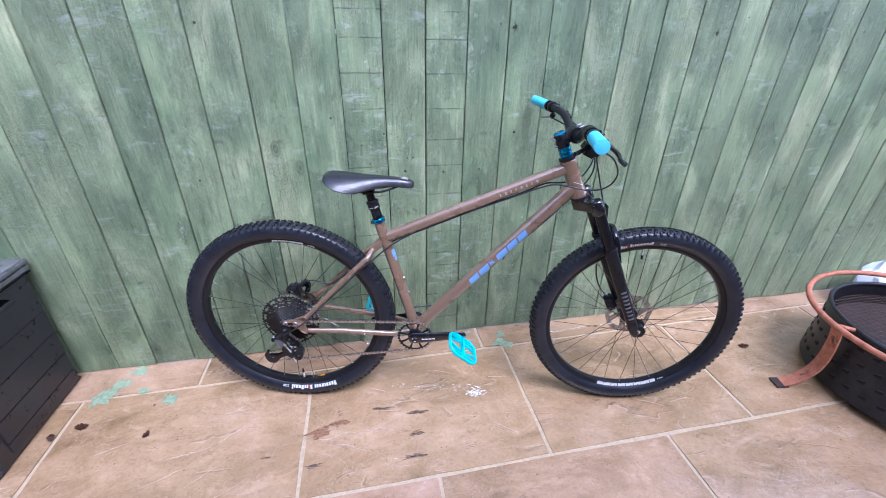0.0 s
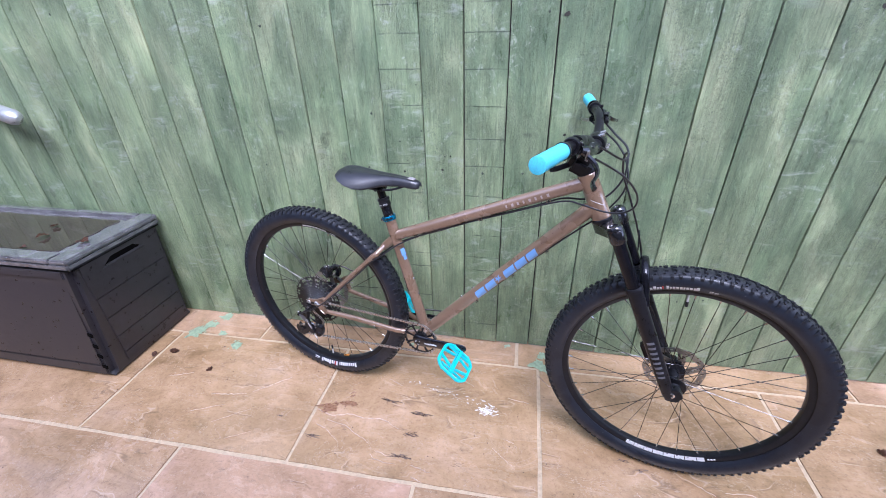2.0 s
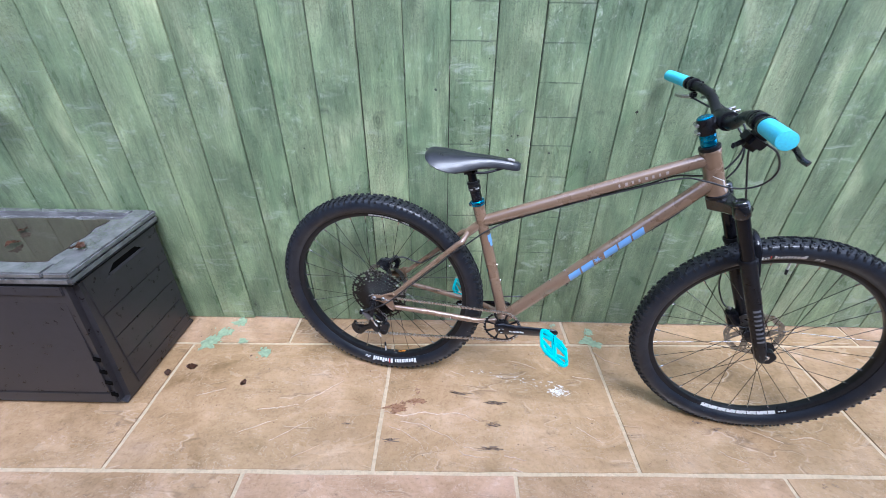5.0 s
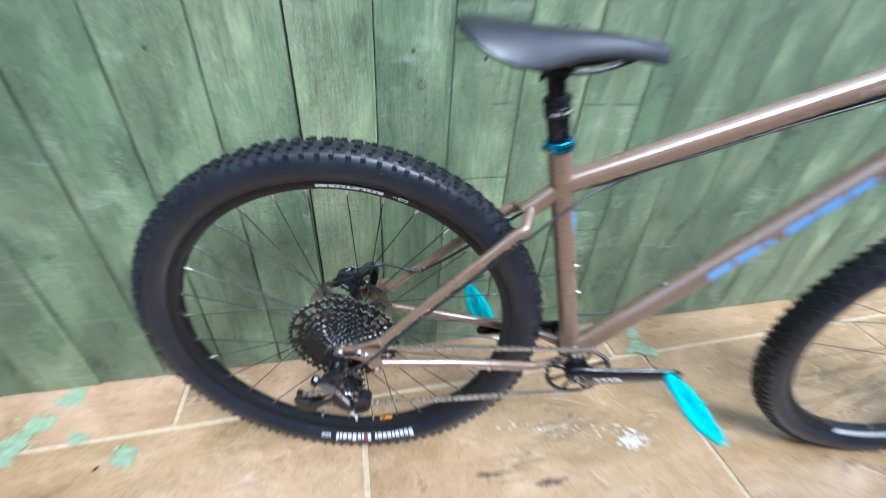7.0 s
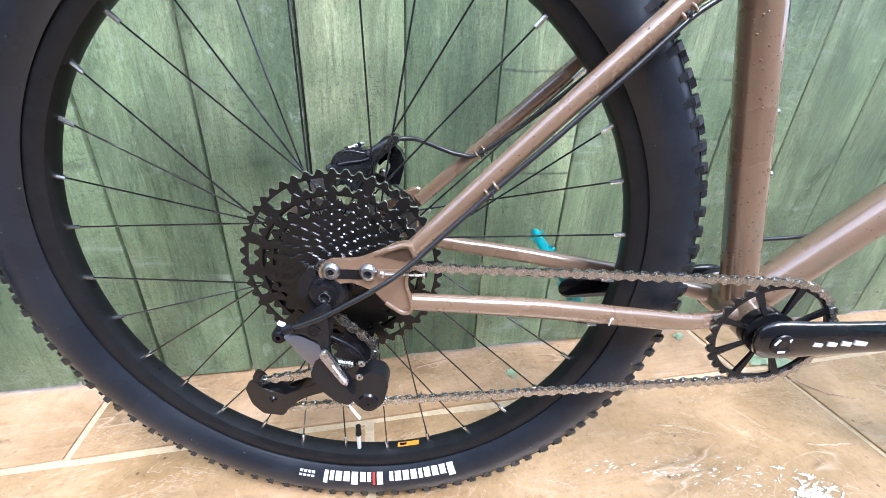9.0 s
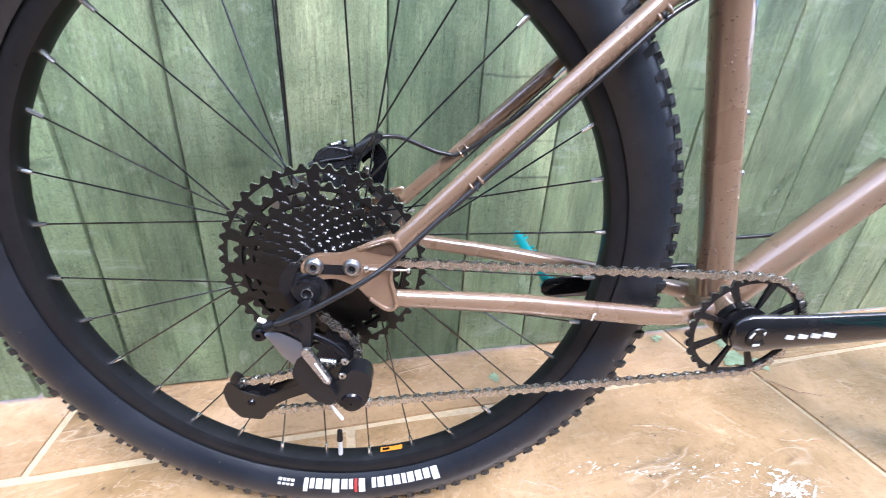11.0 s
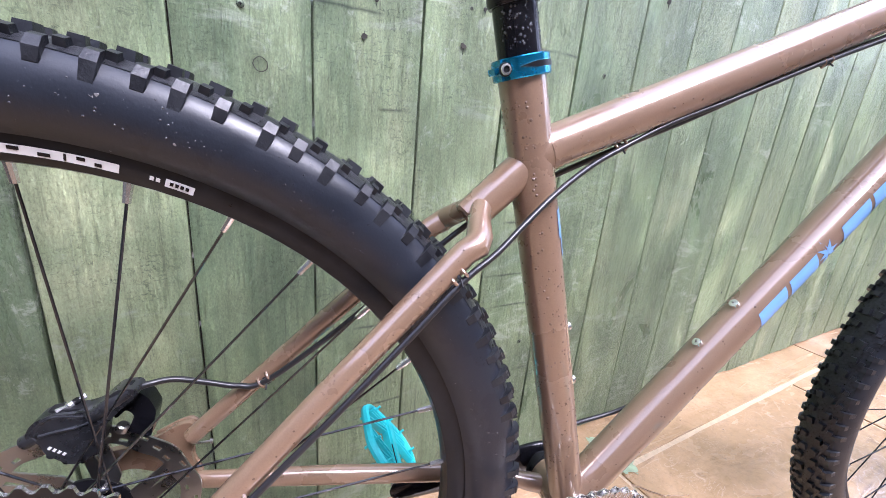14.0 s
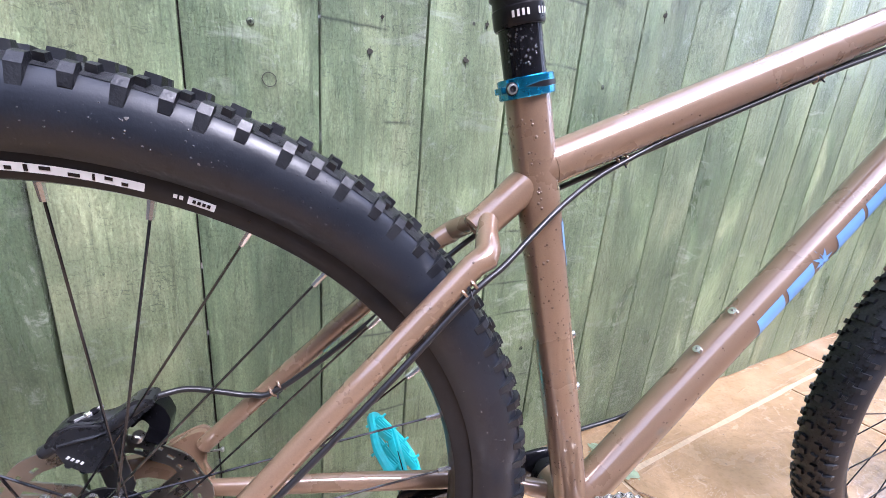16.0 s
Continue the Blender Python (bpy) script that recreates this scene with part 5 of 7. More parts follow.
def rim_print(parent, a0, a1, r0=0.2932, r1=0.2985, y=-0.0138, slope=-0.0012):
    """A long white strip on the rim's side with black blocks broken out of it."""
    arc_print(parent, "rim_decal", r0, r1, y, a0, a1, WHITE, "long white rim decal", 26, slope=slope)
    rnd = random.Random(4)
    a, k = a0 + 1.5, 0
    while a < a1 - 3:
        w = rnd.uniform(0.5, 1.1)
        lo, hi = ((r0 + 0.0008, r0 + 0.0028), (r1 - 0.0028, r1 - 0.0008), (r0 + 0.0006, r1 - 0.0006))[k % 3]
        if k % 3 == 2:
            w *= 0.45
        arc_print(parent, "rim_decal", lo, hi, y - 0.0003 + slope * (lo - r0) / (r1 - r0), a, a + w, BLACK, "black block in the decal", 4, slope=slope * (hi - lo) / (r1 - r0))
        a += w + rnd.uniform(0.7, 1.6)
        k += 1


rim_print(front, -104, -62, 0.2898, 0.3026, -0.0124, -0.0027)
for k in range(3):
    arc_print(front, "rim_decal", 0.2938, 0.2980, -0.0139, -60.5 + k * 1.5, -59.4 + k * 1.5, WHITE, "small white printed bar", 2, slope=-0.0010)
rim_print(rear, 75.2, 94, 0.2938, 0.2988)
for k in range(2):
    arc_print(rear, "rim_decal", 0.2952, 0.2976, -0.0142, 71.4 + k * 0.6, 71.8 + k * 0.6, WHITE, "small white printed bar", 2, slope=-0.0005)
arc_print(rear, "rim_decal", 0.2940, 0.2988, -0.0138, 68.0, 70.9, WHITE, "small white rim label", 3, slope=-0.0009)
for k in range(4):
    arc_print(rear, "print_bar", 0.2954, 0.2976, -0.0150, 68.5 + k * 0.52, 68.85 + k * 0.52, BLACK, "black printed bar", 2, slope=-0.0004)
# orange label with dark print on the inside of the rim
for a0, a1, y0, y1, mat, text in ((-79.8, -74.0, -0.0020, 0.0050, ORANGE, "orange warning label"), (-79.2, -77.4, 0.0000, 0.0035, BLACK, "dark printed block")):
    bm = bmesh.new()
    rows = []
    for k in range(7):
        a = radians(a0 + (a1 - a0) * k / 6)
        rr = 0.2869 if mat is ORANGE else 0.2866
        rows.append([bm.verts.new((rr * math.cos(a), y, rr * math.sin(a))) for y in (y0, y1)])
    for a, b in zip(rows, rows[1:]):
        bm.faces.new((a[0], b[0], b[1], a[1]))
    part("warning_label", bm, mat, rear, text)


def valve(parent, angle):
    a = radians(angle)
    c, s = math.cos(a), math.sin(a)
    body = sweep([(c * 0.288, 0, s * 0.288), (c * 0.262, 0, s * 0.262)], 0.0030, 12)
    v = part("valve", body, WHITE, parent, "white valve stem")
    part("valve_cap", sweep([(c * 0.263, 0, s * 0.263), (c * 0.248, 0, s * 0.248)], [0.0042, 0.0034], 12), PLASTIC, parent, "black valve cap")


valve(rear, -90.2)
valve(front, 96.0)

# cassette on the rear wheel
COGS = [(50, 0.1000), (42, 0.0850), (36, 0.0735), (32, 0.0650), (28, 0.0565), (24, 0.0492), (21, 0.0430), (18, 0.0372), (16, 0.0330), (14, 0.0290), (12, 0.0250), (11, 0.0228)]
COG = material("black_cog_steel", (0.0085, 0.0078, 0.0075), 0.28, 0.0, 0.0, 0.32)
RAMP = material("polished_tooth_steel", (0.62, 0.61, 0.60), 0.20, 1.0)
for k, (teeth, r) in enumerate(COGS):
    follow = COGS[min(k + 2, 11)][1]
    inner = max(0.0150, (COGS[k + 1][1] if k < 2 else follow) - 0.0105)
    bm = gear(teeth, r, inner, 0.0021, 0.0048 if k < 6 else 0.0042, windows=(16, 16, 12, 0, 0, 0, 0, 0, 0, 0, 0, 0)[k], chamfer=0.0007)
    y = -0.0285 - k * 0.00335
    bmesh.ops.translate(bm, vec=(0, y, 0), verts=bm.verts)
    part("cog", bm, COG, rear, sharp=20, second=RAMP)
part("cassette_carrier", lathe([(0.010, -0.066), (0.0185, -0.066), (0.0195, -0.040), (0.034, -0.027), (0.010, -0.027)], 24, (0, 1, 0)), SATIN, rear)
rotor(0.050, rear)
rotor(0.040, front)
part("axle", sweep([(0, -0.086, 0), (0, 0.084, 0)], 0.0070, 16), SATIN, rear)
part("axle", sweep([(0, -0.070, 0), (0, 0.066, 0)], 0.0075, 16), SATIN, front)

# ---- cranks, chainring, chain ----
ARM = (P(0.601, 0.345) - P(0.440, 0.316))
ARM_L = 0.1635
ang = math.atan2(ARM.z, ARM.x)


def crank_arm(side, angle):
    """A smooth tapered arm, rounded in section, with a round boss at each end."""
    c = BB
    way = Vector((math.cos(angle), 0, math.sin(angle)))
    e = c + way * ARM_L
    pts, rr = [], []
    for q, r in ((-0.0220, 0.0050), (-0.0195, 0.0140), (-0.0130, 0.0196), (-0.0030, 0.0220), (0.0080, 0.0220), (0.0240, 0.0204), (0.0600, 0.0184), (0.1100, 0.0164), (0.1500, 0.0150), (0.1660, 0.0140), (0.1730, 0.0100), (0.1770, 0.0040)):
        t = max(0.0, min(1.0, q / ARM_L))
        pts.append(c + way * q + Vector((0, -side * (0.0606 + 0.018 * t ** 0.8), 0)))
        rr.append(r)
    return sweep(pts, rr, 28, squash=(1.0, 0.38)), e


crank_r, END_R = crank_arm(1, ang)
crank = part("crank", crank_r, GLOSS, bike, "glossy black right crank arm")
part("crank_bolt", lathe([(0.0035, 0.0004), (0.0045, 0.0012), (0.0105, 0.0012), (0.0115, 0.0), (0.0035, 0.0)], 24, (0, -1, 0), BB + Vector((0, -0.0690, 0))), SATIN, crank)
for k in range(3):
    a = 0.6 + k * 2.1
    m = Matrix.Translation(BB + Vector((0.0078 * math.cos(a), -0.0700, 0.0078 * math.sin(a)))) @ Matrix.Rotation(-(a + 1.57), 4, 'Y')
    part("print_bar", block((0.0075, 0.0006, 0.0028), m), WHITE, crank, "small white printed bar")
for k, w in enumerate((0.0088, 0.0092, 0.0092, 0.0120)):
    s = 0.0300 + k * 0.0118
    q = BB + Vector((math.cos(ang) * s, -0.0606 - 0.0068 - 0.018 * (s / ARM_L) ** 0.8, math.sin(ang) * s - 0.001))
    part("print_bar", block((w, 0.0024, 0.0046), Matrix.Translation(q) @ Matrix.Rotation(-ang, 4, 'Y') @ Matrix.Rotation(0.25, 4, 'Y')), WHITE, crank, "white printed bar")
crank_l, END_L = crank_arm(-1, ang + math.pi)
crank2 = part("crank", crank_l, BLACK, bike, "glossy black left crank arm")
part("crank_bolt", lathe([(0.0035, 0.0004), (0.0045, 0.0012), (0.0105, 0.0012), (0.0115, 0.0), (0.0035, 0.0)], 24, (0, 1, 0), END_L + Vector((0, 0.0845, 0))), STEEL, crank2)
RING_R = (0.0110, 0.0240, 0.0525, 0.0562, 0.0612)


def ring_radius(i, k):
    return RING_R[i] + (0.0052 * (-0.35, -1.0, -1.0, -0.35, 0.0, 0.0)[k % 6] if i == 4 else 0)


ring_y = -0.0505
ringbm = cells(ring_radius, 4, 180, lambda i, k: i != 1 or (k + 8) % 22 < 4, 0.0032)
bmesh.ops.translate(ringbm, vec=BB + Vector((0, ring_y, 0)), verts=ringbm.verts)
part("chainring", ringbm, SATIN, bike, "black toothed chainring", sharp=20, second=STEEL)
part("spindle", sweep([BB + Vector((0, -0.062, 0)), BB + Vector((0, 0.062, 0))], 0.0140, 20), SATIN, bike)
for sgn in (-1, 1):
    part("bearing_cup", lathe([(0.012, 0.036), (0.0215, 0.036), (0.0235, 0.038), (0.0235, 0.046), (0.020, 0.0475), (0.012, 0.0475)], 32, (0, sgn, 0), BB), SATIN, bike)


def pedal(at, side, spin, label):
    """A thin caged platform with windows, an axle and grip pins. spin: the turn about its axle."""
    m = Matrix.Translation(at) @ Matrix.Rotation(spin, 4, 'Y')
    o = side * -0.056
    outer = rounded([(-0.052, -0.032), (-0.034, -0.050), (0.034, -0.050), (0.052, -0.032), (0.052, 0.032), (0.034, 0.050), (-0.034, 0.050), (-0.052, 0.032)], 0.010, 3)
    own = sweep([Vector((x, o + y, 0)) for x, y in outer], 0.0056, 8, closed=True, squash=(1.0, 0.8))
    bmesh.ops.transform(own, matrix=m, verts=own.verts)
    ob = part("pedal", own, PEDAL, bike, label)
    part("spine", block((0.014, 0.102, 0.013), m @ Matrix.Translation((0, o, 0)), 0.003), PEDAL, ob)
    for x in (-0.030, 0.030):
        for y, a in ((-0.016, 0.35), (0.018, -0.28)):
            part("bar", block((0.044, 0.0070, 0.010), m @ Matrix.Translation((x, o + y, 0)) @ Matrix.Rotation(a * (1 if x > 0 else -1), 4, 'Z'), 0.002), PEDAL, ob)
    for y in (-0.035, 0.037):
        part("bar", block((0.080, 0.0060, 0.009), m @ Matrix.Translation((0, o + y, 0)), 0.002), PEDAL, ob)
    ax = sweep([(0, side * 0.004, 0), (0, o, 0)], 0.0062, 14)
    bmesh.ops.transform(ax, matrix=m, verts=ax.verts)
    part("pedal_axle", ax, SATIN, ob)
    pin_me = None
    for x, y in ((-0.046, -0.026), (-0.046, 0.026), (0.046, -0.026), (0.046, 0.026), (-0.028, 0.047), (0.028, 0.047), (-0.028, -0.047), (0.028, -0.047), (0, 0.047), (0, -0.047)):
        if pin_me is None:
            po = part("pin", sweep([(0, 0, -0.0115), (0, 0, 0.0115)], 0.0018, 6), PEDAL, ob)
            po.matrix_local = m @ Matrix.Translation((x, o + y, 0))
            pin_me = po.data
        else:
            shared("pin", pin_me, ob, m @ Matrix.Translation((x, o + y, 0)))
    return ob


pedal(END_R + Vector((0, -0.0885, 0)), 1, radians(38), "turquoise nylon platform pedal")
pedal(END_L + Vector((0, 0.0885, 0)), -1, radians(52), "turquoise nylon platform pedal")

# the run of the chain round ring, cog and pulleys
PUL_UP, PUL_LOW = P(0.026, 0.286, 0.060), P(-0.060, 0.225, 0.060)
R_RING, R_COG, R_PUL = 0.0590, 0.0235, 0.0200


def arc(c, r, a0, a1, y, n=14):
    return [Vector((c.x + r * math.cos(a0 + (a1 - a0) * k / n), y, c.z + r * math.sin(a0 + (a1 - a0) * k / n))) for k in range(n + 1)]


rc = REAR
loop = arc(rc, R_COG, radians(205), radians(86), -0.0655)[0:]
loop += arc(BB, R_RING, radians(91), radians(-92), ring_y, 24)
loop += arc(PUL_LOW, R_PUL, radians(-85), radians(-245), -0.060)
loop += arc(PUL_UP, R_PUL, radians(-50), radians(55), -0.062)
# even steps along the loop
lens = [0.0]
for a, b in zip(loop, loop[1:] + loop[:1]):
    lens.append(lens[-1] + (b - a).length)
total = lens[-1]
links = int(total / 0.0127 / 2) * 2
pitch = total / links


def on_loop(s):
    s %= total
    for i in range(len(loop)):
        if lens[i + 1] >= s:
            f = (s - lens[i]) / max(1e-9, lens[i + 1] - lens[i])
            return loop[i].lerp(loop[(i + 1) % len(loop)], f)
    return loop[0]


def link_mesh(gap, name):
    own = bmesh.new()
    outline = []
    for k in range(7):
        a = math.pi / 2 + math.pi * k / 6
        outline.append((-pitch / 2 + 0.0043 * math.cos(a), 0.0043 * math.sin(a)))
    outline.append((0.0, -0.0022))
    for k in range(7):
        a = -math.pi / 2 + math.pi * k / 6
        outline.append((pitch / 2 + 0.0043 * math.cos(a), 0.0043 * math.sin(a)))
    outline.append((0.0, 0.0022))
    for y in (-gap, gap):
        slab(outline, y - 0.0005, y + 0.0005, own)
    return own


pins = bmesh.new()
spots = [on_loop(k * pitch) for k in range(links)]
for s in spots:
    sweep([s + Vector((0, -0.0030, 0)), s + Vector((0, 0.0030, 0))], 0.0022, 8, pins)
chain = part("chain", pins, STEEL, bike, "oily steel chain")
meshes = []
for k in range(links):
    a, b = spots[k], spots[(k + 1) % links]
    dv = b - a
    m = Matrix.Translation((a + b) / 2) @ Matrix.Rotation(math.atan2(dv.y, math.hypot(dv.x, dv.z)) * 0 - math.atan2(dv.z, dv.x), 4, 'Y')
    if len(meshes) < 2:
        ob = part("link", link_mesh(0.0026 if k % 2 == 0 else 0.0017, "link"), CHAIN, chain, flat=True)
        ob.matrix_local = m
        meshes.append(ob.data)
    else:
        shared("link", meshes[k % 2], chain, m)

# ---- rear derailleur ----
MECH_GREY = material("blue_grey_mech_alloy", (0.20, 0.205, 0.235), 0.36, 0.75)
MECH_DARK = material("charcoal_mech_alloy", (0.010, 0.010, 0.012), 0.34, 0.0, 0.0, 0.35)
AXC = P(0.009, 0.3625, 0.0)
mech = part("rear_derailleur", lathe([(0.0046, 0.000), (0.0050, 0.0085), (0.0105, 0.0090), (0.0112, 0.0040), (0.0142, 0.0034), (0.0156, 0.0020), (0.0156, -0.006), (0.0046, -0.006)], 36, (0, -1, 0), AXC + Vector((0, -0.0785, 0))), SATIN, bike, "black and grey rear derailleur on a round hanger")
part("hanger_bolt", lathe([(0.0038, 0.0060), (0.0041, 0.0098), (0.0052, 0.0100), (0.0055, 0.0085), (0.0050, 0.0060)], 20, (0, -1, 0), AXC + Vector((0, -0.0790, 0))), SILVER, mech, "silver hollow bolt")
part("hanger", slab(rounded([(-0.008, 0.372), (0.004, 0.376), (0.020, 0.372), (0.028, 0.360), (0.018, 0.338), (-0.004, 0.336), (-0.012, 0.350)], 0.008), -0.0700, -0.0780, bevel=0.0015), MECH_DARK, mech)
part("hanger_claw", slab(rounded([(-0.016, 0.372), (-0.006, 0.386), (0.002, 0.384), (-0.004, 0.372), (-0.006, 0.360), (-0.013, 0.352), (-0.017, 0.360)], 0.003), -0.0770, -0.0800, bevel=0.0008), MECH_DARK, mech)
ARM_OUT = [(-0.0190, 0.3360), (-0.0140, 0.3425), (0.0090, 0.3590), (0.0145, 0.3575), (0.0155, 0.3420), (0.0130, 0.3190), (0.0070, 0.3190), (0.0055, 0.3285), (-0.0070, 0.3360)]
part("b_knuckle", slab(rounded(ARM_OUT, 0.003), -0.0900, -0.1050, bevel=0.0025), MECH_DARK, mech, "charcoal alloy knuckle")
# curved guard plate under the knuckle
plate = bmesh.new()
upper = smooth_path([(-0.0235, 0, 0.3330), (-0.0150, 0, 0.3345), (-0.0040, 0, 0.3290), (0.0070, 0, 0.3230)], 4)
lower = smooth_path([(-0.0235, 0, 0.3300), (-0.0175, 0, 0.3185), (-0.0090, 0, 0.3060), (0.0045, 0, 0.2940)], 4)
sheets = []
for back in (0.0, 0.0030):
    sheets.append([[plate.verts.new(p.lerp(q, v / 6) + Vector((0, -0.1010 + back - 0.0040 * math.sin(math.pi * (0.15 + 0.75 * v / 6)), 0))) for v in range(7)] for p, q in zip(upper, lower)])
n = len(upper)
for sheet in sheets:
    for i in range(n - 1):
        for v in range(6):
            plate.faces.new((sheet[i][v], sheet[i + 1][v], sheet[i + 1][v + 1], sheet[i][v + 1]))
for i in range(n - 1):
    for v in (0, 6):
        plate.faces.new((sheets[0][i][v], sheets[0][i + 1][v], sheets[1][i + 1][v], sheets[1][i][v]))
for v in range(6):
    for i in (0, n - 1):
        plate.faces.new((sheets[0][i][v], sheets[0][i][v + 1], sheets[1][i][v + 1], sheets[1][i][v]))
part("guard_plate", plate, MECH_GREY, mech, "lavender-grey satin alloy plate")
part("knuckle_hole", lathe([(0.0002, 0.0002), (0.0034, 0.0002), (0.0036, 0.0010), (0.0048, 0.0012), (0.0056, 0.0006), (0.0056, 0.0), (0.0002, 0.0)], 22, (0, -1, 0), P(0.003, 0.3405, 0.1050)), BLACK, mech)
part("knuckle_cap", lathe([(0.002, 0.004), (0.0050, 0.004), (0.0068, 0.001), (0.0068, -0.010), (0.002, -0.010)], 20, (0, -1, 0), P(-0.030, 0.3285, 0.098)), BLACK, mech)
part("outer_link", slab(rounded([(0.0065, 0.3205), (0.0120, 0.3235), (0.0300, 0.2890), (0.0282, 0.2850), (0.0240, 0.2870), (0.0070, 0.3150)], 0.004), -0.1060, -0.1100, bevel=0.0012), worn("grey_link_alloy", (0.42, 0.42, 0.44), 0.25, 0.9, spread=0.3), mech, "dark grey alloy link")
part("print_bar", slab([(0.0165, 0.3080), (0.0180, 0.3090), (0.0280, 0.2905), (0.0268, 0.2885)], -0.1100, -0.1104), WHITE, mech, "white printed bar")
part("lower_body", slab(rounded([(-0.005, 0.291), (0.000, 0.307), (0.006, 0.314), (0.022, 0.288), (0.034, 0.268), (0.028, 0.257), (0.015, 0.262), (0.002, 0.276)], 0.004), -0.0900, -0.1055, bevel=0.003), MECH_DARK, mech)
part("inner_link", sweep(smooth_path([P(0.012, 0.326, 0.094), P(0.026, 0.318, 0.094), P(0.036, 0.308, 0.093), P(0.041, 0.300, 0.092)], 4), 0.0030, 12, squash=(1.0, 0.8)), BLACK, mech)
for q in (P(0.0395, 0.3005, 0.0975), P(0.0375, 0.2870, 0.1000), P(0.0110, 0.3200, 0.1100)):
    part("pivot_pin", lathe([(0.0012, 0.0010), (0.0026, 0.0012), (0.0036, 0.0004), (0.0036, 0.0), (0.0012, 0.0)], 16, (0, -1, 0), q), STEEL, mech)
for k in range(6):
    part("spring_coil", lathe([(0.0024, -0.0006), (0.0035, -0.0006), (0.0035, 0.0006), (0.0024, 0.0006)], 12, (1, 0, -0.1), P(0.0195 + k * 0.0023, 0.3005 - k * 0.0003, 0.0965)), SILVER, mech)
part("p_knuckle", slab(rounded([(0.030, 0.278), (0.040, 0.286), (0.046, 0.2925), (0.059, 0.290), (0.064, 0.278), (0.058, 0.252), (0.045, 0.243), (0.034, 0.249), (0.028, 0.260)], 0.007), -0.0800, -0.0985, bevel=0.005), MECH_DARK, mech)
part("knuckle_bolt", lathe([(0.001, 0.0025), (0.0030, 0.0025), (0.0090, 0.0018), (0.0105, 0.0), (0.001, 0.0)], 24, (0, -1, 0), P(0.0445, 0.2550, 0.0985)), BLACK, mech)
CAGE = material("brown_black_cage_steel", (0.012, 0.0105, 0.010), 0.28, 0.0, 0.0, 0.4)
for y0, y1 in ((-0.0530, -0.0512), (-0.0690, -0.0672)):
    outline = rounded([(-0.096, 0.243), (-0.087, 0.260), (-0.078, 0.255), (-0.073, 0.245), (-0.044, 0.235), (-0.036, 0.237), (-0.022, 0.244), (0.020, 0.268), (0.034, 0.276), (0.040, 0.262), (0.010, 0.244), (-0.026, 0.229), (-0.038, 0.221), (-0.043, 0.203), (-0.049, 0.195), (-0.077, 0.198), (-0.091, 0.216)], 0.004)
    outline = [(-0.061 + (u + 0.061) * 0.74, 0.2235 + (v - 0.2235) * 0.74) if u < -0.040 else (u, v) for u, v in outline]
    part("cage_plate", slab(outline, y0, y1, bevel=0.0005), CAGE, mech)
part("pulley_bolt", lathe([(0.0010, 0.0016), (0.0030, 0.0016), (0.0042, 0.0), (0.0010, 0.0)], 16, (0, -1, 0), PUL_LOW + Vector((0, -0.0092, 0))), BLACK, mech)
for c, tn in ((PUL_UP, 12), (PUL_LOW, 14)):
    bm = gear(tn, R_PUL + 0.0030, 0.0080, 0.0024, 0.0050)
    bmesh.ops.translate(bm, vec=c, verts=bm.verts)
    pul = part("pulley", bm, PLASTIC, mech)
    part("bushing", lathe([(0.003, -0.005), (0.0085, -0.005), (0.0085, 0.005), (0.003, 0.005)], 18, (0, 1, 0), c), PLASTIC, pul)
part("cable_anchor", rod(P(-0.0275, 0.3465, 0.1035), P(-0.0215, 0.3435, 0.1035), 0.0022, seg=12), WHITE, mech, "pale cable end cap")
part("cable_boot", sweep([P(-0.022, 0.3395, 0.1045), P(-0.014, 0.3430, 0.1045)], [0.0045, 0.0036], 14), PLASTIC, mech)
part("cable_end", sweep([P(0.016, 0.270, 0.099), P(0.024, 0.257, 0.100), P(0.030, 0.246, 0.100), P(0.036, 0.236, 0.100)], [0.0006, 0.0006, 0.0015, 0.0016], 8), WHITE, mech, "pale crimped cable end")

# ---- rear brake caliper (fence side) ----
CALGREY = worn("charcoal_caliper_alloy", (0.020, 0.021, 0.024), 0.30, 0.2, 0.4, spread=0.4, scale=90, relief=0.06)
cal = part("brake_caliper", slab(rounded([(-0.011, 0.449), (-0.005, 0.461), (0.008, 0.4665), (0.020, 0.4650), (0.033, 0.467), (0.048, 0.4815), (0.060, 0.4810), (0.062, 0.476), (0.050, 0.465), (0.037, 0.452), (0.034, 0.434), (0.021, 0.422), (0.012, 0.422), (-0.001, 0.434), (-0.003, 0.444)], 0.006), 0.031, 0.047, bevel=0.0045), CALGREY, bike, "charcoal hydraulic disc brake caliper")
part("arm_rib", sweep(smooth_path([P(0.030, 0.4605, -0.0325), P(0.042, 0.4690, -0.0330), P(0.056, 0.4775, -0.0350)], 4), 0.0050, 12), CALGREY, cal)
part("edge_rib", sweep(smooth_path([P(-0.006, 0.4500, -0.0325), P(-0.0005, 0.4590, -0.0325), P(0.009, 0.4640, -0.0325), P(0.026, 0.4620, -0.0325)], 4), 0.0020, 10), CALGREY, cal)
# Black block paints the shade inside the pad opening.
part("pad_window", block((0.019, 0.0085, 0.0012), Matrix.Translation((0.0135, 0.0390, 0.4661)) @ Matrix.Rotation(0.05, 4, "Y"), 0.0004), PLASTIC, cal, "pad opening, its shade painted as a black block")
part("pad_spring", rod(P(0.0085, 0.4668, -0.0345), P(0.0145, 0.4678, -0.0380), 0.0014, seg=8), SILVER, cal)
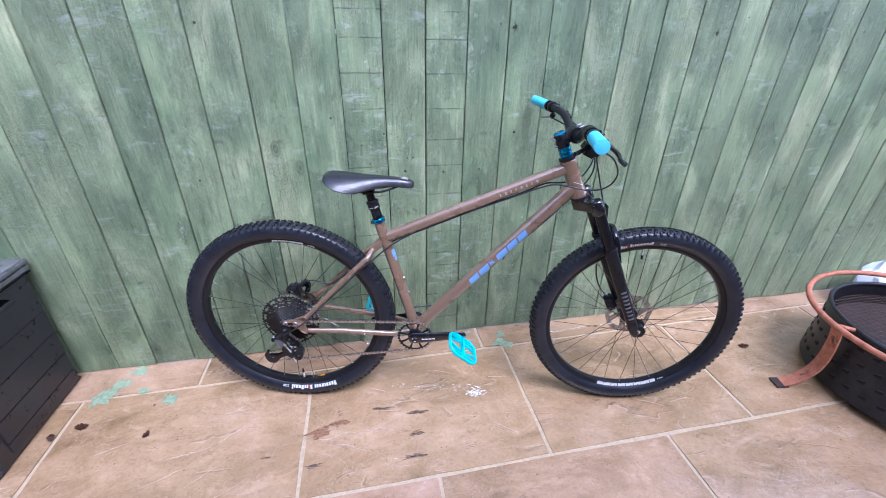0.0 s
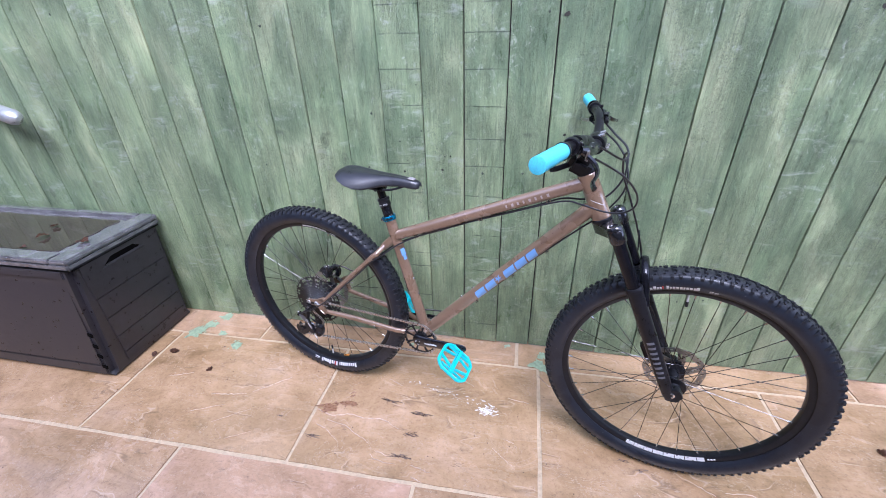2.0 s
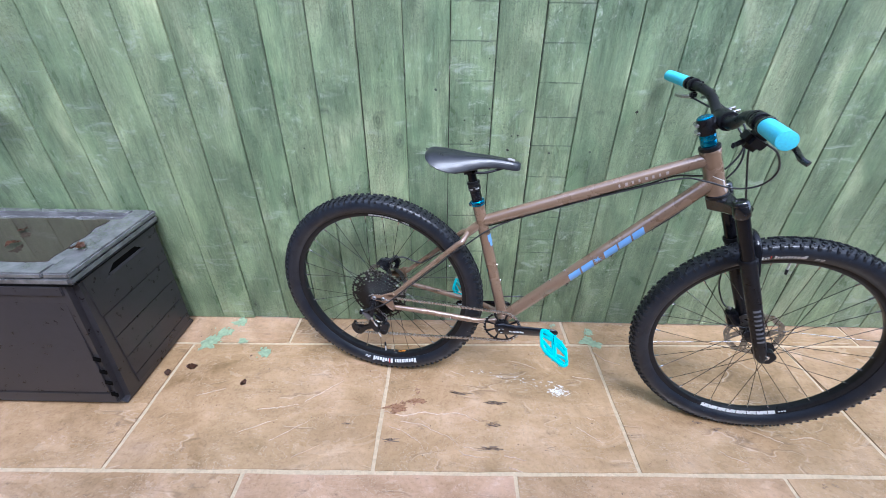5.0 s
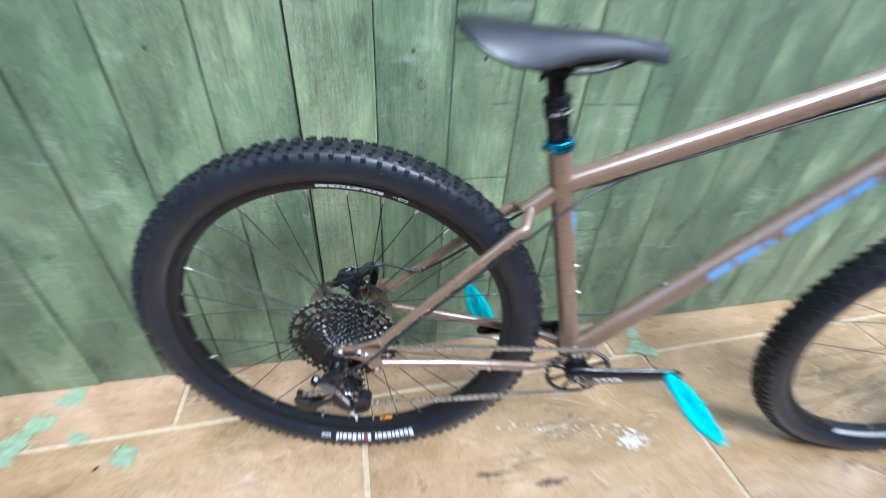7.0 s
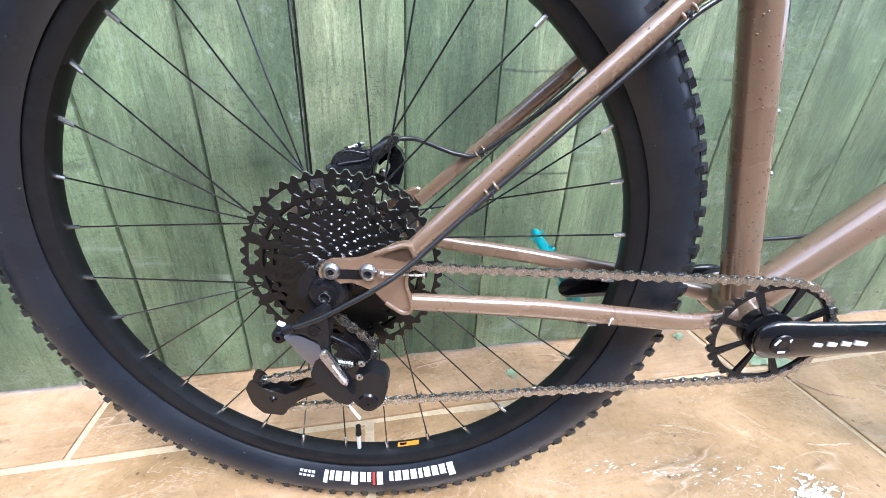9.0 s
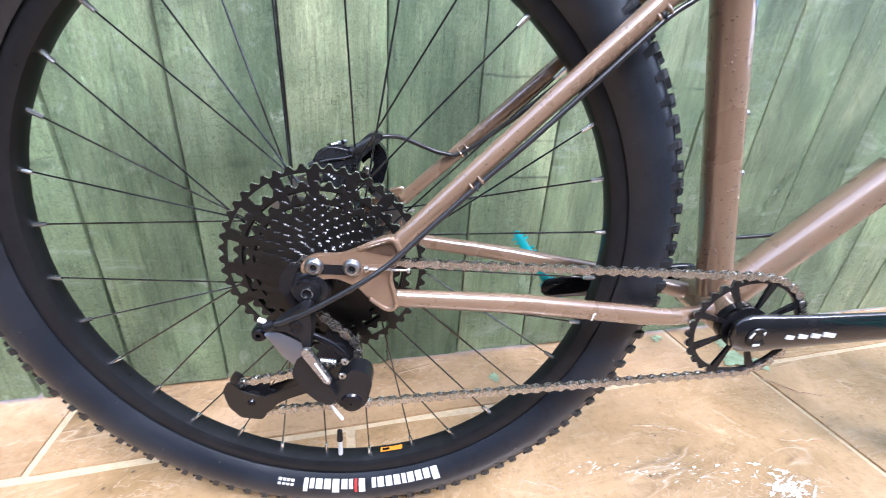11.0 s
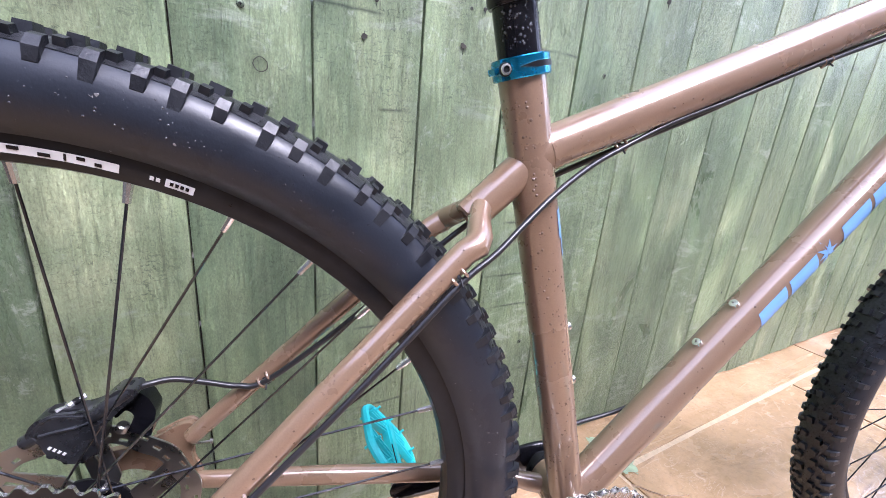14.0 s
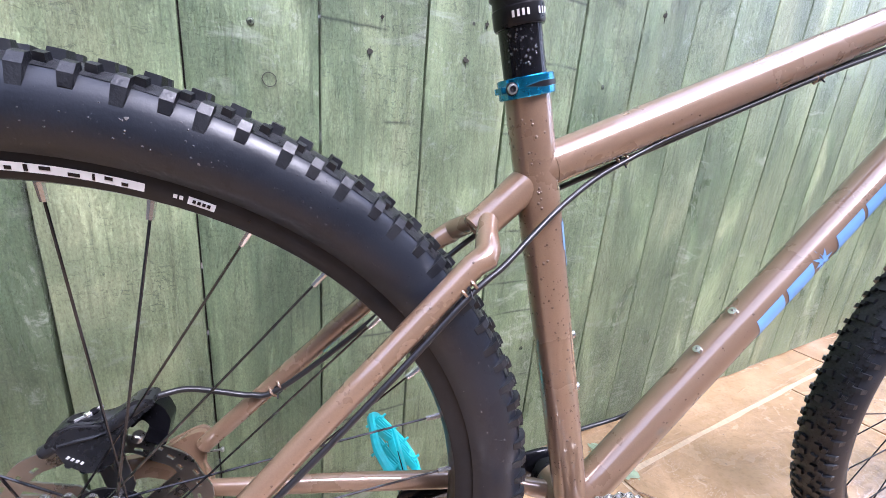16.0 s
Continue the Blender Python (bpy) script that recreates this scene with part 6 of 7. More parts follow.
for k in range(3):
    part("pad_pin", rod(P(0.0140 + k * 0.0026, 0.4672 + k * 0.0008, -0.0375 - k * 0.0032), P(0.0166 + k * 0.0026, 0.4680 + k * 0.0008, -0.0410 - k * 0.0032), 0.0030 - 0.0004 * k, seg=10), SILVER if k % 2 == 0 else BLACK, cal)
part("mount", slab(rounded([(0.052, 0.472), (0.062, 0.462), (0.066, 0.450), (0.060, 0.426), (0.054, 0.428), (0.045, 0.434), (0.051, 0.448), (0.046, 0.454), (0.038, 0.446), (0.036, 0.456)], 0.003), 0.046, 0.062, bevel=0.002), BLACK, cal)
part("caliper_bolt", rod(P(-0.0140, 0.4425, -0.0355), P(-0.004, 0.4485, -0.0355), 0.0052, seg=16), CALGREY, cal)
part("bolt_socket", rod(P(-0.0147, 0.4421, -0.0355), P(-0.0137, 0.4427, -0.0355), 0.0030, seg=6), PLASTIC, cal)
part("body_rib", sweep(smooth_path([P(-0.002, 0.4495, -0.0312), P(0.010, 0.4525, -0.0306), P(0.022, 0.4545, -0.0306), P(0.033, 0.4585, -0.0316)], 4), 0.0013, 10), CALGREY, cal)
for u, v in ((0.001, 0.4300), (0.0095, 0.4235), (0.0190, 0.4225), (0.0270, 0.4280)):
    part("fin", rod(P(u, v, -0.0330), P(u, v, -0.0450), 0.0030, seg=10), CALGREY, cal)
part("caliper_bolt", rod(P(0.042, 0.438, -0.042), P(0.045, 0.444, -0.042), 0.0045, seg=14), STEEL, cal)
part("banjo", rod(P(0.052, 0.4745, -0.040), P(0.058, 0.4790, -0.040), 0.0050, seg=14), BLACK, cal)
for k in range(4):
    part("print_bar", block((0.0018, 0.0006, 0.0021), Matrix.Translation(P(0.0030 + k * 0.0026, 0.4390 - k * 0.0021, -0.0307)) @ Matrix.Rotation(0.75, 4, 'Y')), WHITE, cal, "white printed bar")

# ---- fork ----
crownc = HT_LOW + HEAD * 0.026
fork = part("fork", lathe([(0.012, -0.010), (0.0250, -0.010), (0.0262, -0.006), (0.0262, -0.001), (0.0240, 0.001), (0.012, 0.001)], 36, -HEAD, HT_LOW + HEAD * 0.001), SATIN, bike, "black suspension fork")
own = bmesh.new()
LEG_TOP = {}
LEG_LOW = {}
for sgn in (-1, 1):
    low = Vector((1.1915, sgn * 0.0620, 0.360))
    top = low - HEAD * 0.507
    LEG_TOP[sgn], LEG_LOW[sgn] = top, low
crown_path = [LEG_TOP[-1] + HEAD * 0.018, LEG_TOP[-1] * 0.62 + crownc * 0.38 + HEAD * 0.010, crownc - HEAD * 0.004, LEG_TOP[1] * 0.62 + crownc * 0.38 + HEAD * 0.010, LEG_TOP[1] + HEAD * 0.018]
crown_bm, sections = bmesh.new(), []
for k in range(17):
    f = k / 16
    s = abs(f - 0.5) * 2
    centre = crown_path[2].lerp(crown_path[0] if f < 0.5 else crown_path[-1], s ** 1.15)
    w, hi, lo = 0.0270 - 0.0125 * math.sin(math.pi * min(1.0, s * 1.15) / 2) ** 2, 0.0200 - 0.006 * s, 0.0215 - 0.004 * s
    c = 0.0045
    sections.append([crown_bm.verts.new(centre + AHEAD * p + HEAD * q) for p, q in ((-w, -hi + c), (-w + c, -hi), (w - c, -hi), (w, -hi + c), (w, lo - c), (w - c, lo), (-w + c, lo), (-w, lo - c))])
for p, q in zip(sections, sections[1:]):
    for k in range(8):
        crown_bm.faces.new((p[k], p[(k + 1) % 8], q[(k + 1) % 8], q[k]))
crown_bm.faces.new(sections[0][::-1])
crown_bm.faces.new(sections[-1])
part("crown", crown_bm, GLOSS, fork, "glossy black forged fork crown", sharp=28)
for sgn in (-1, 1):
    top, low = LEG_TOP[sgn], LEG_LOW[sgn]
    part("top_cap", lathe([(0.002, -0.004), (0.0090, -0.004), (0.0105, -0.007), (0.0150, -0.007), (0.0185, -0.003), (0.0195, 0.002), (0.0182, 0.004), (0.0195, 0.006), (0.0200, 0.034), (0.0178, 0.038), (0.002, 0.038)], 28, HEAD, top), GLOSS, fork)
    part("stanchion", sweep([top + HEAD * 0.030, top + HEAD * 0.185], 0.0162, 24), BLACK, fork)
    part("wiper_seal", lathe([(0.016, 0.0), (0.0195, 0.0), (0.0215, 0.004), (0.0215, 0.012), (0.016, 0.012)], 28, HEAD, top + HEAD * 0.163), PLASTIC, fork)
    leg = sweep([top + HEAD * 0.173, top + HEAD * 0.20, top + HEAD * 0.36, top + HEAD * 0.46, low, low + HEAD * 0.014], [0.0196, 0.0194, 0.0184, 0.0168, 0.0156, 0.0120], 28)
    part("lower_leg", leg, SATIN, fork)
    part("dropout", slab(rounded([(1.176, 0.376), (1.210, 0.390), (1.227, 0.370), (1.218, 0.345), (1.188, 0.341)], 0.008), sgn * 0.052, sgn * 0.073, bevel=0.003), SATIN, fork)
part("axle_bolt", lathe([(0.0035, 0.001), (0.0060, 0.0022), (0.0085, 0.0012), (0.0085, 0.0), (0.0035, 0.0)], 20, (0, -1, 0), FRONT + Vector((-0.0095, -0.0735, 0.0060))), SILVER, fork)
a, b = LEG_TOP[-1], LEG_LOW[-1]
for k in range(8):
    s = 0.322 + k * 0.0158
    part("print_bar", tube_patch(a, b, 0.0190, s, s + 0.0070, -0.45, 0.50, lift=0.0006), worn("grey_print", (0.13, 0.135, 0.15), 0.4) if k == 0 else bpy.data.materials["grey_print"], fork, "grey printed bar")
# arch over the front tyre
arch = [LEG_LOW[-1] - HEAD * 0.285 + AHEAD * 0.012]
for k in range(7):
    t = math.pi * k / 6
    arch.append(Vector((0, -math.cos(t) * 0.050, 0)) + Vector((LEG_LOW[1].x, 0, LEG_LOW[1].z)) - HEAD * (0.325 + 0.055 * math.sin(t)) + AHEAD * (0.022 + 0.012 * math.sin(t)))
arch.append(LEG_LOW[1] - HEAD * 0.285 + AHEAD * 0.012)
part("arch", sweep(smooth_path(arch, 3), 0.0105, 12, squash=(1.0, 0.7)), BLACK, fork)
# front brake caliper
fcal = part("brake_caliper", block((0.034, 0.034, 0.062), Matrix.Translation(P(1.135, 0.405, -0.046)) @ Matrix.Rotation(radians(-27), 4, 'Y'), 0.007), BLACK, bike, "black hydraulic disc brake caliper")
part("mount", block((0.036, 0.012, 0.020), Matrix.Translation(P(1.160, 0.396, -0.056)), 0.003), SATIN, fcal)
part("caliper_bolt", rod(P(1.120, 0.436, -0.046), P(1.110, 0.440, -0.046), 0.0050, seg=12), STEEL, fcal)
# short mudguard tab behind the crown
part("reflector_tag", block((0.003, 0.030, 0.046), Matrix.Translation(P(1.040, 0.765, -0.012)) @ Matrix.Rotation(radians(-6), 4, 'Y'), 0.001), PLASTIC, bike, "small dark tag behind the fork")

# ---- headset, stem, handlebar ----
up = -HEAD
part("headset_cup", lathe([(0.014, 0.0), (0.0235, 0.0), (0.0250, 0.004), (0.0240, 0.009), (0.0190, 0.011), (0.014, 0.011)], 36, up, HT_TOP), SATIN, bike)
spacers = part("headset_spacer", lathe([(0.014, 0.0), (0.0176, 0.0), (0.0182, 0.001), (0.0182, 0.0135), (0.0176, 0.0145), (0.014, 0.0145)], 32, up, HT_TOP + up * 0.011), BLUE, bike, "anodised blue headset spacer")
copyring = shared("headset_spacer", spacers.data, bike, Matrix.Translation(up * 0.0148))
stem_c = HT_TOP + up * 0.060
stem = part("stem", lathe([(0.013, -0.0195), (0.0176, -0.0195), (0.0188, -0.017), (0.0188, 0.017), (0.0176, 0.0195), (0.013, 0.0195)], 32, up, stem_c), SATIN, bike, "black alloy stem")
part("top_cap", lathe([(0.001, 0.0050), (0.0045, 0.0050), (0.0150, 0.0045), (0.0180, 0.002), (0.0180, 0.0), (0.001, 0.0)], 32, up, stem_c + up * 0.020), BLUE, stem, "anodised blue top cap")
CLAMP = stem_c + AHEAD * 0.040 + up * 0.002
part("stem_body", sweep([stem_c, stem_c + AHEAD * 0.020, CLAMP], [0.0165, 0.0150, 0.0180], 20), SATIN, stem)
part("face_plate", lathe([(0.0158, -0.024), (0.0215, -0.024), (0.0225, -0.021), (0.0225, 0.021), (0.0215, 0.024), (0.0158, 0.024)], 32, (0, 1, 0), CLAMP), SATIN, stem)
for sgn in (-1, 1):
    for v in (-1, 1):
        part("stem_bolt", rod(CLAMP + AHEAD * 0.020 + Vector((0, sgn * 0.015, 0)) + up * (v * 0.016) - AHEAD * 0.012, CLAMP + AHEAD * 0.026 + Vector((0, sgn * 0.015, 0)) + up * (v * 0.016), 0.0036, seg=12), STEEL, stem)
    part("steerer_bolt", rod(stem_c - AHEAD * 0.0205 + Vector((0, -0.014, 0)) + up * (sgn * 0.010), stem_c - AHEAD * 0.0205 + Vector((0, 0.014, 0)) + up * (sgn * 0.010), 0.0042, seg=12), STEEL, stem)
BX, BZ = CLAMP.x, CLAMP.z
HALF = 0.378
half_pts = [(0.0, BX, BZ), (0.030, BX, BZ), (0.060, BX - 0.002, BZ + 0.005), (0.110, BX - 0.008, BZ + 0.029), (0.150, BX - 0.016, BZ + 0.039), (0.190, BX - 0.027, BZ + 0.043), (HALF, BX - 0.067, BZ + 0.048)]
right_pts = half_pts[:-2] + [(0.190, BX - 0.021, BZ + 0.044), (HALF + 0.014, BX - 0.053, BZ + 0.054)]
left_pts = half_pts[:-1] + [(0.345, BX - 0.066, BZ + 0.047)]
pts = [Vector((x, -y, z)) for y, x, z in right_pts[::-1]] + [Vector((x, y, z)) for y, x, z in left_pts[1:]]
path = smooth_path(pts, 5)
bar_r = [0.0111 + 0.0047 * max(0, min(1, (0.085 - abs(q.y)) / 0.05)) for q in path]
bar = part("handlebar", sweep(path, bar_r, 20), SATIN, bike, "black riser handlebar")


def bar_at(y):
    a = abs(y)
    line = right_pts if y < 0 else left_pts
    for (y0, x0, z0), (y1, x1, z1) in zip(line, line[1:]):
        if y0 <= a <= y1:
            f = (a - y0) / (y1 - y0)
            return Vector((x0 + (x1 - x0) * f, y, z0 + (z1 - z0) * f))
    return Vector((line[-1][1], y, line[-1][2]))


for sgn in (-1, 1):
    a, b = bar_at(sgn * (0.234 if sgn > 0 else 0.282)), bar_at(sgn * (0.345 if sgn > 0 else HALF + 0.014))
    dv = (b - a).normalized()
    ln = (b - a).length
    prof_pts, rr = [], []
    for k in range(27):
        t = k / 26
        t = 0.004 if k == 1 else 0.994 if k == 25 else t
        prof_pts.append(a + dv * (ln + 0.003) * t)
        rr.append(0.0132 if k in (0, 26) else 0.0146 + (0.0003 if k % 2 else 0.0))
    part("grip", sweep(prof_pts, rr, 28), GRIP, bike, "turquoise foam handlebar grip with a flat cut end", sharp=40)
    part("lock_ring", lathe([(0.0112, -0.004), (0.0162, -0.004), (0.0168, -0.003), (0.0168, 0.003), (0.0162, 0.004), (0.0112, 0.004)], 24, dv, a - dv * 0.0042), GLOSS, bar, "black lock ring")
    # brake lever: clamp, body and blade
    c = bar_at(sgn * (0.205 if sgn > 0 else 0.228))
    lev = part("brake_lever", lathe([(0.0112, -0.008), (0.0160, -0.008), (0.0170, -0.006), (0.0170, 0.006), (0.0160, 0.008), (0.0112, 0.008)], 24, (0, 1, 0), c), SATIN, bike, "black hydraulic brake lever")
    body = [c + Vector((0.016, 0, -0.006)), c + Vector((0.026, -sgn * 0.012, -0.011)), c + Vector((0.034, -sgn * 0.040, -0.015)), c + Vector((0.038, -sgn * 0.066, -0.017))]
    part("reservoir", sweep(smooth_path(body, 4), [0.0085] * 3 + [0.0105] * 5 + [0.0100] * 3 + [0.0070] * 2, 16), GLOSS, lev)
    blade = [c + Vector((0.030, -sgn * 0.004, -0.016)), c + Vector((0.048, sgn * 0.010, -0.028)), c + Vector((0.056, sgn * 0.040, -0.036)), c + Vector((0.052, sgn * 0.072, -0.042)), c + Vector((0.058, sgn * 0.090, -0.046))]
    part("blade", sweep(smooth_path(blade, 4), 0.0052, 10, squash=(1.0, 0.6)), GLOSS, lev)
    part("reservoir_cap", block((0.012, 0.036, 0.003), Matrix.Translation(c + Vector((0.034, -sgn * 0.040, -0.0050))), 0.001), PLASTIC, lev)
    for off in (-0.013, 0.013):
        part("cap_screw", rod(c + Vector((0.034, -sgn * 0.040 + off, -0.0045)), c + Vector((0.034, -sgn * 0.040 + off, -0.0028)), 0.0022, seg=10), STEEL, lev)
    part("clamp_hinge", rod(c + Vector((0.017, -0.007, 0.007)), c + Vector((0.017, 0.007, 0.007)), 0.0042, seg=12), GLOSS, lev)
    part("clamp_bolt", rod(c + Vector((0.014, 0, -0.020)), c + Vector((0.020, 0, -0.006)), 0.0032, seg=12), STEEL, lev)
    part("pivot", rod(c + Vector((0.031, -sgn * 0.004, -0.026)), c + Vector((0.031, -sgn * 0.004, -0.006)), 0.0040, seg=12), STEEL, lev)
    part("hose_nut", sweep([body[-1], body[-1] + (body[-1] - body[-2]).normalized() * 0.016], [0.0058, 0.0042], 12), PLASTIC, lev)
# shifter under the right side, dropper remote under the left
c = bar_at(-0.200)
sh = part("shifter", block((0.046, 0.040, 0.036), Matrix.Translation(c + Vector((0.012, 0.004, -0.040))) @ pose(0, 0, 0, 12, 25, 10), 0.010), PLASTIC, bike, "black gear shifter")
part("clamp_band", lathe([(0.0112, -0.005), (0.0160, -0.005), (0.0160, 0.005), (0.0112, 0.005)], 24, (0, 1, 0), c), PLASTIC, sh)
part("thumb_lever", sweep(smooth_path([c + Vector((-0.006, -0.004, -0.040)), c + Vector((-0.026, -0.020, -0.046)), c + Vector((-0.036, -0.036, -0.044))], 4), 0.0055, 10, squash=(1.0, 0.6)), PLASTIC, sh)
c = bar_at(0.185)
dr = part("dropper_remote", block((0.016, 0.022, 0.018), Matrix.Translation(c + Vector((-0.006, 0, -0.022))), 0.004), SATIN, bike, "small black dropper lever")
part("thumb_lever", sweep(smooth_path([c + Vector((-0.008, 0.0, -0.026)), c + Vector((-0.030, 0.020, -0.030)), c + Vector((-0.040, 0.040, -0.030))], 4), 0.0042, 10, squash=(1.0, 0.6)), STEEL, dr)

# ---- cables ----
def cable(points, r=0.0024, label="black cable"):
    return part("cable", sweep(smooth_path(points, 10), r, 12), CABLE, bike, label)


RSIDE = bar_at(-0.228)
LSIDE = bar_at(0.205)
# rear brake hose: left lever, loop ahead of the head tube, along the top tube, left seat stay
cable([LSIDE + Vector((0.038, -0.066, -0.017)), P(0.943, 1.004, -0.100), P(0.974, 0.981, -0.070), P(0.981, 0.955, -0.045), P(0.977, 0.910, -0.032), P(0.943, 0.860, -0.029), P(0.890, 0.850, -0.027), P(0.840, 0.850, -0.014), P(0.770, 0.824, 0.000), P(0.6255, 0.7660, -0.003), P(0.510, 0.7135, -0.004), P(0.421, 0.676, -0.003), P(0.375, 0.650, -0.018), P(0.330, 0.622, -0.026), P(0.300, 0.598, -0.031), P(0.255, 0.5570, -0.036), P(0.200, 0.5070, -0.0415), P(0.1464, 0.4640, -0.0500), P(0.124, 0.4610, -0.0525), P(0.104, 0.4665, -0.0525), P(0.081, 0.4750, -0.049), P(0.066, 0.4770, -0.043), P(0.055, 0.4750, -0.040)], 0.0025)
# gear cable: shifter, loop, top tube, right seat stay, derailleur
cable([bar_at(-0.200) + Vector((0.030, 0.020, -0.036)), P(0.942, 0.981, 0.128), P(0.975, 0.960, 0.122), P(1.005, 0.918, 0.096), P(1.008, 0.880, 0.070), P(0.985, 0.857, 0.056), P(0.947, 0.850, 0.045), P(0.893, 0.857, 0.033), P(0.840, 0.853, 0.018), P(0.705, 0.7985, 0.008), P(0.6255, 0.7672, 0.007), P(0.530, 0.7270, 0.007), P(0.468, 0.7020, 0.007), P(0.4211, 0.6782, 0.008), P(0.3915, 0.6637, 0.014), P(0.3581, 0.6443, 0.0255), P(0.329, 0.6224, 0.0355), P(0.3057, 0.6040, 0.0440), P(0.280, 0.5860, 0.0500), P(0.240, 0.5460, 0.0560), P(0.190, 0.4970, 0.0630), P(0.1451, 0.4550, 0.0695), P(0.105, 0.4180, 0.0810), P(0.080, 0.3960, 0.0900), P(0.055, 0.3795, 0.0990), P(0.016, 0.3565, 0.1040), P(-0.004, 0.3465, 0.1045), P(-0.018, 0.3412, 0.1045)], 0.0023)
# dropper cable: left remote down to the down tube and into the seat tube
cable([bar_at(0.185) + Vector((0.004, -0.012, -0.026)), P(0.950, 0.985, -0.085), P(0.982, 0.940, -0.045), P(0.985, 0.880, -0.034), P(0.945, 0.812, -0.036), P(0.900, 0.775, -0.018), P(0.850, 0.735, 0.006), P(0.760, 0.640, 0.0), P(0.640, 0.507, -0.012), P(0.580, 0.440, -0.025), P(0.545, 0.404, -0.030), P(0.515, 0.392, -0.030), P(0.465, 0.386, -0.029), P(0.440, 0.387, -0.022), P(0.424, 0.390, -0.010)])
# front brake hose: right lever, behind the crown, down the left leg
cable([RSIDE + Vector((0.038, 0.066, -0.017)), P(0.964, 0.989, 0.088), P(0.975, 0.996, 0.060), P(0.968, 0.985, 0.035), P(0.974, 0.936, 0.008), P(1.004, 0.864, -0.015), P(1.040, 0.770, -0.032), P(1.060, 0.700, -0.050), P(1.075, 0.600, -0.085), P(1.085, 0.500, -0.088), P(1.105, 0.445, -0.070), P(1.122, 0.432, -0.050)])

# the front end is turned slightly to the right
STEER = Matrix.Translation(HT_LOW) @ Matrix.Rotation(radians(-2.8), 4, -HEAD) @ Matrix.Translation(-HT_LOW)
for ob in (front, fork, fcal, stem, bar, spacers, copyring, sh, dr, *[o for o in bike.children if o.name.split(".")[0] in ("grip", "brake_lever", "reflector_tag")]):
    ob.matrix_basis = STEER @ ob.matrix_basis


# ---------------- storage box ----------------
def build_storage_box():
    """A battered plastic chest: plain ends with moulded grooves and a hand slot, a framed front, a rimmed lid holding rain."""
    X1, Y0, Y1, H = -0.006, 2.192, 2.612, 0.552
    W, D = 1.16, Y1 - Y0
    YC = (Y0 + Y1) / 2
    box = thing("storage_box", "dark grey plastic garden storage box with rainwater on its lid", "storage box", matrix=Matrix.Translation((X1, YC, 0)))
    # Near-black that paints the shade in the hand slot, notches and lid seam.
    slot_dark = material("slot_shade", (0.003, 0.003, 0.003), 0.9, spec=0.05)

    def inset(z):
        return 0.006 + (1 - z / H) * 0.009

    def front(z):
        """The front leans back towards the lid."""
        return 2.158 + 0.036 * z / 0.507 - YC

    body = bmesh.new()
    rings = []
    for z, ins, step in ((0.004, 0.018, 0.004), (0.018, 0.0147, 0.0), (H - 0.045, inset(H - 0.045), 0.0), (H - 0.045, 0.016, 0.010)):
        rings.append([body.verts.new(p) for p in ((-W + ins, front(z) + step, z), (-ins, front(z) + step, z), (-ins, D / 2 - ins, z), (-W + ins, D / 2 - ins, z))])
    for a, b in zip(rings, rings[1:]):
        for k in range(4):
            body.faces.new((a[k], a[(k + 1) % 4], b[(k + 1) % 4], b[k]))
    body.faces.new(rings[0][::-1])
    body.faces.new(rings[-1])
    bmesh.ops.bevel(body, geom=[e for e in body.edges if abs(e.verts[0].co.z - e.verts[1].co.z) > 0.2], offset=0.022, segments=2, affect='EDGES')
    part("body", body, BOXMAT, box)
    # end: panels that leave narrow grooves between them, and a slanted hand slot
    edges = (0.030, 0.070, 0.154, 0.250, 0.347)
    for k, (z0, z1) in enumerate(zip(edges, edges[1:])):
        zc = (z0 + z1) / 2
        m = Matrix.Translation((-inset(zc) + 0.0005, 0.0, zc)) @ Matrix.Rotation(radians(0.93), 4, 'Y')
        part("end_panel", block((0.006, D - 0.080, z1 - z0 - 0.0024), m, 0.0012), BOXMAT, box)
    # the top panel is open round the hand slot, whose sides slant inwards
    upper, loops = bmesh.new(), []
    outer = ((-0.1745, 0.3482), (0.1745, 0.3482), (0.1745, 0.502), (-0.1745, 0.502))
    inner = ((2.302 - YC, 0.446), (2.502 - YC, 0.444), (2.456 - YC, 0.477), (2.350 - YC, 0.478))
    for outline, dx in ((outer, -0.002), (outer, 0.0035), (inner, 0.0040), (inner, -0.002)):
        loops.append([upper.verts.new((-inset(z) + dx, y, z)) for y, z in outline])
    for p, q in zip(loops, loops[1:]):
        for k in range(4):
            upper.faces.new((p[k], p[(k + 1) % 4], q[(k + 1) % 4], q[k]))
    part("end_panel", upper, BOXMAT, box)
    back = bmesh.new()
    back.faces.new([back.verts.new((-inset(z) + 0.0008, y, z)) for y, z in inner])
    part("hand_slot", back, slot_dark, box, "hand slot with slanting sides and shade painted on its back")
    part("slot_lip", block((0.0045, 0.190, 0.011), Matrix.Translation((-inset(0.45) + 0.0014, 2.402 - YC, 0.4500)) @ Matrix.Rotation(radians(-20), 4, 'Y'), 0.0012), BOXMAT, box)
    # framed front
    fr = front
    for x, w, z, h in ((-W / 2, W - 0.08, 0.482, 0.034), (-W / 2, W - 0.08, 0.036, 0.046)):
        part("front_frame", block((w, 0.009, h), Matrix.Translation((x, fr(z) - 0.0015, z)) @ Matrix.Rotation(radians(-5.2), 4, 'X'), 0.0025), BOXMAT, box)
    part("front_panel", block((W - 0.10, 0.006, 0.396), Matrix.Translation((-W / 2, fr(0.262) - 0.0005, 0.262)) @ Matrix.Rotation(radians(-5.2), 4, 'X'), 0.0015), BOXMAT, box)
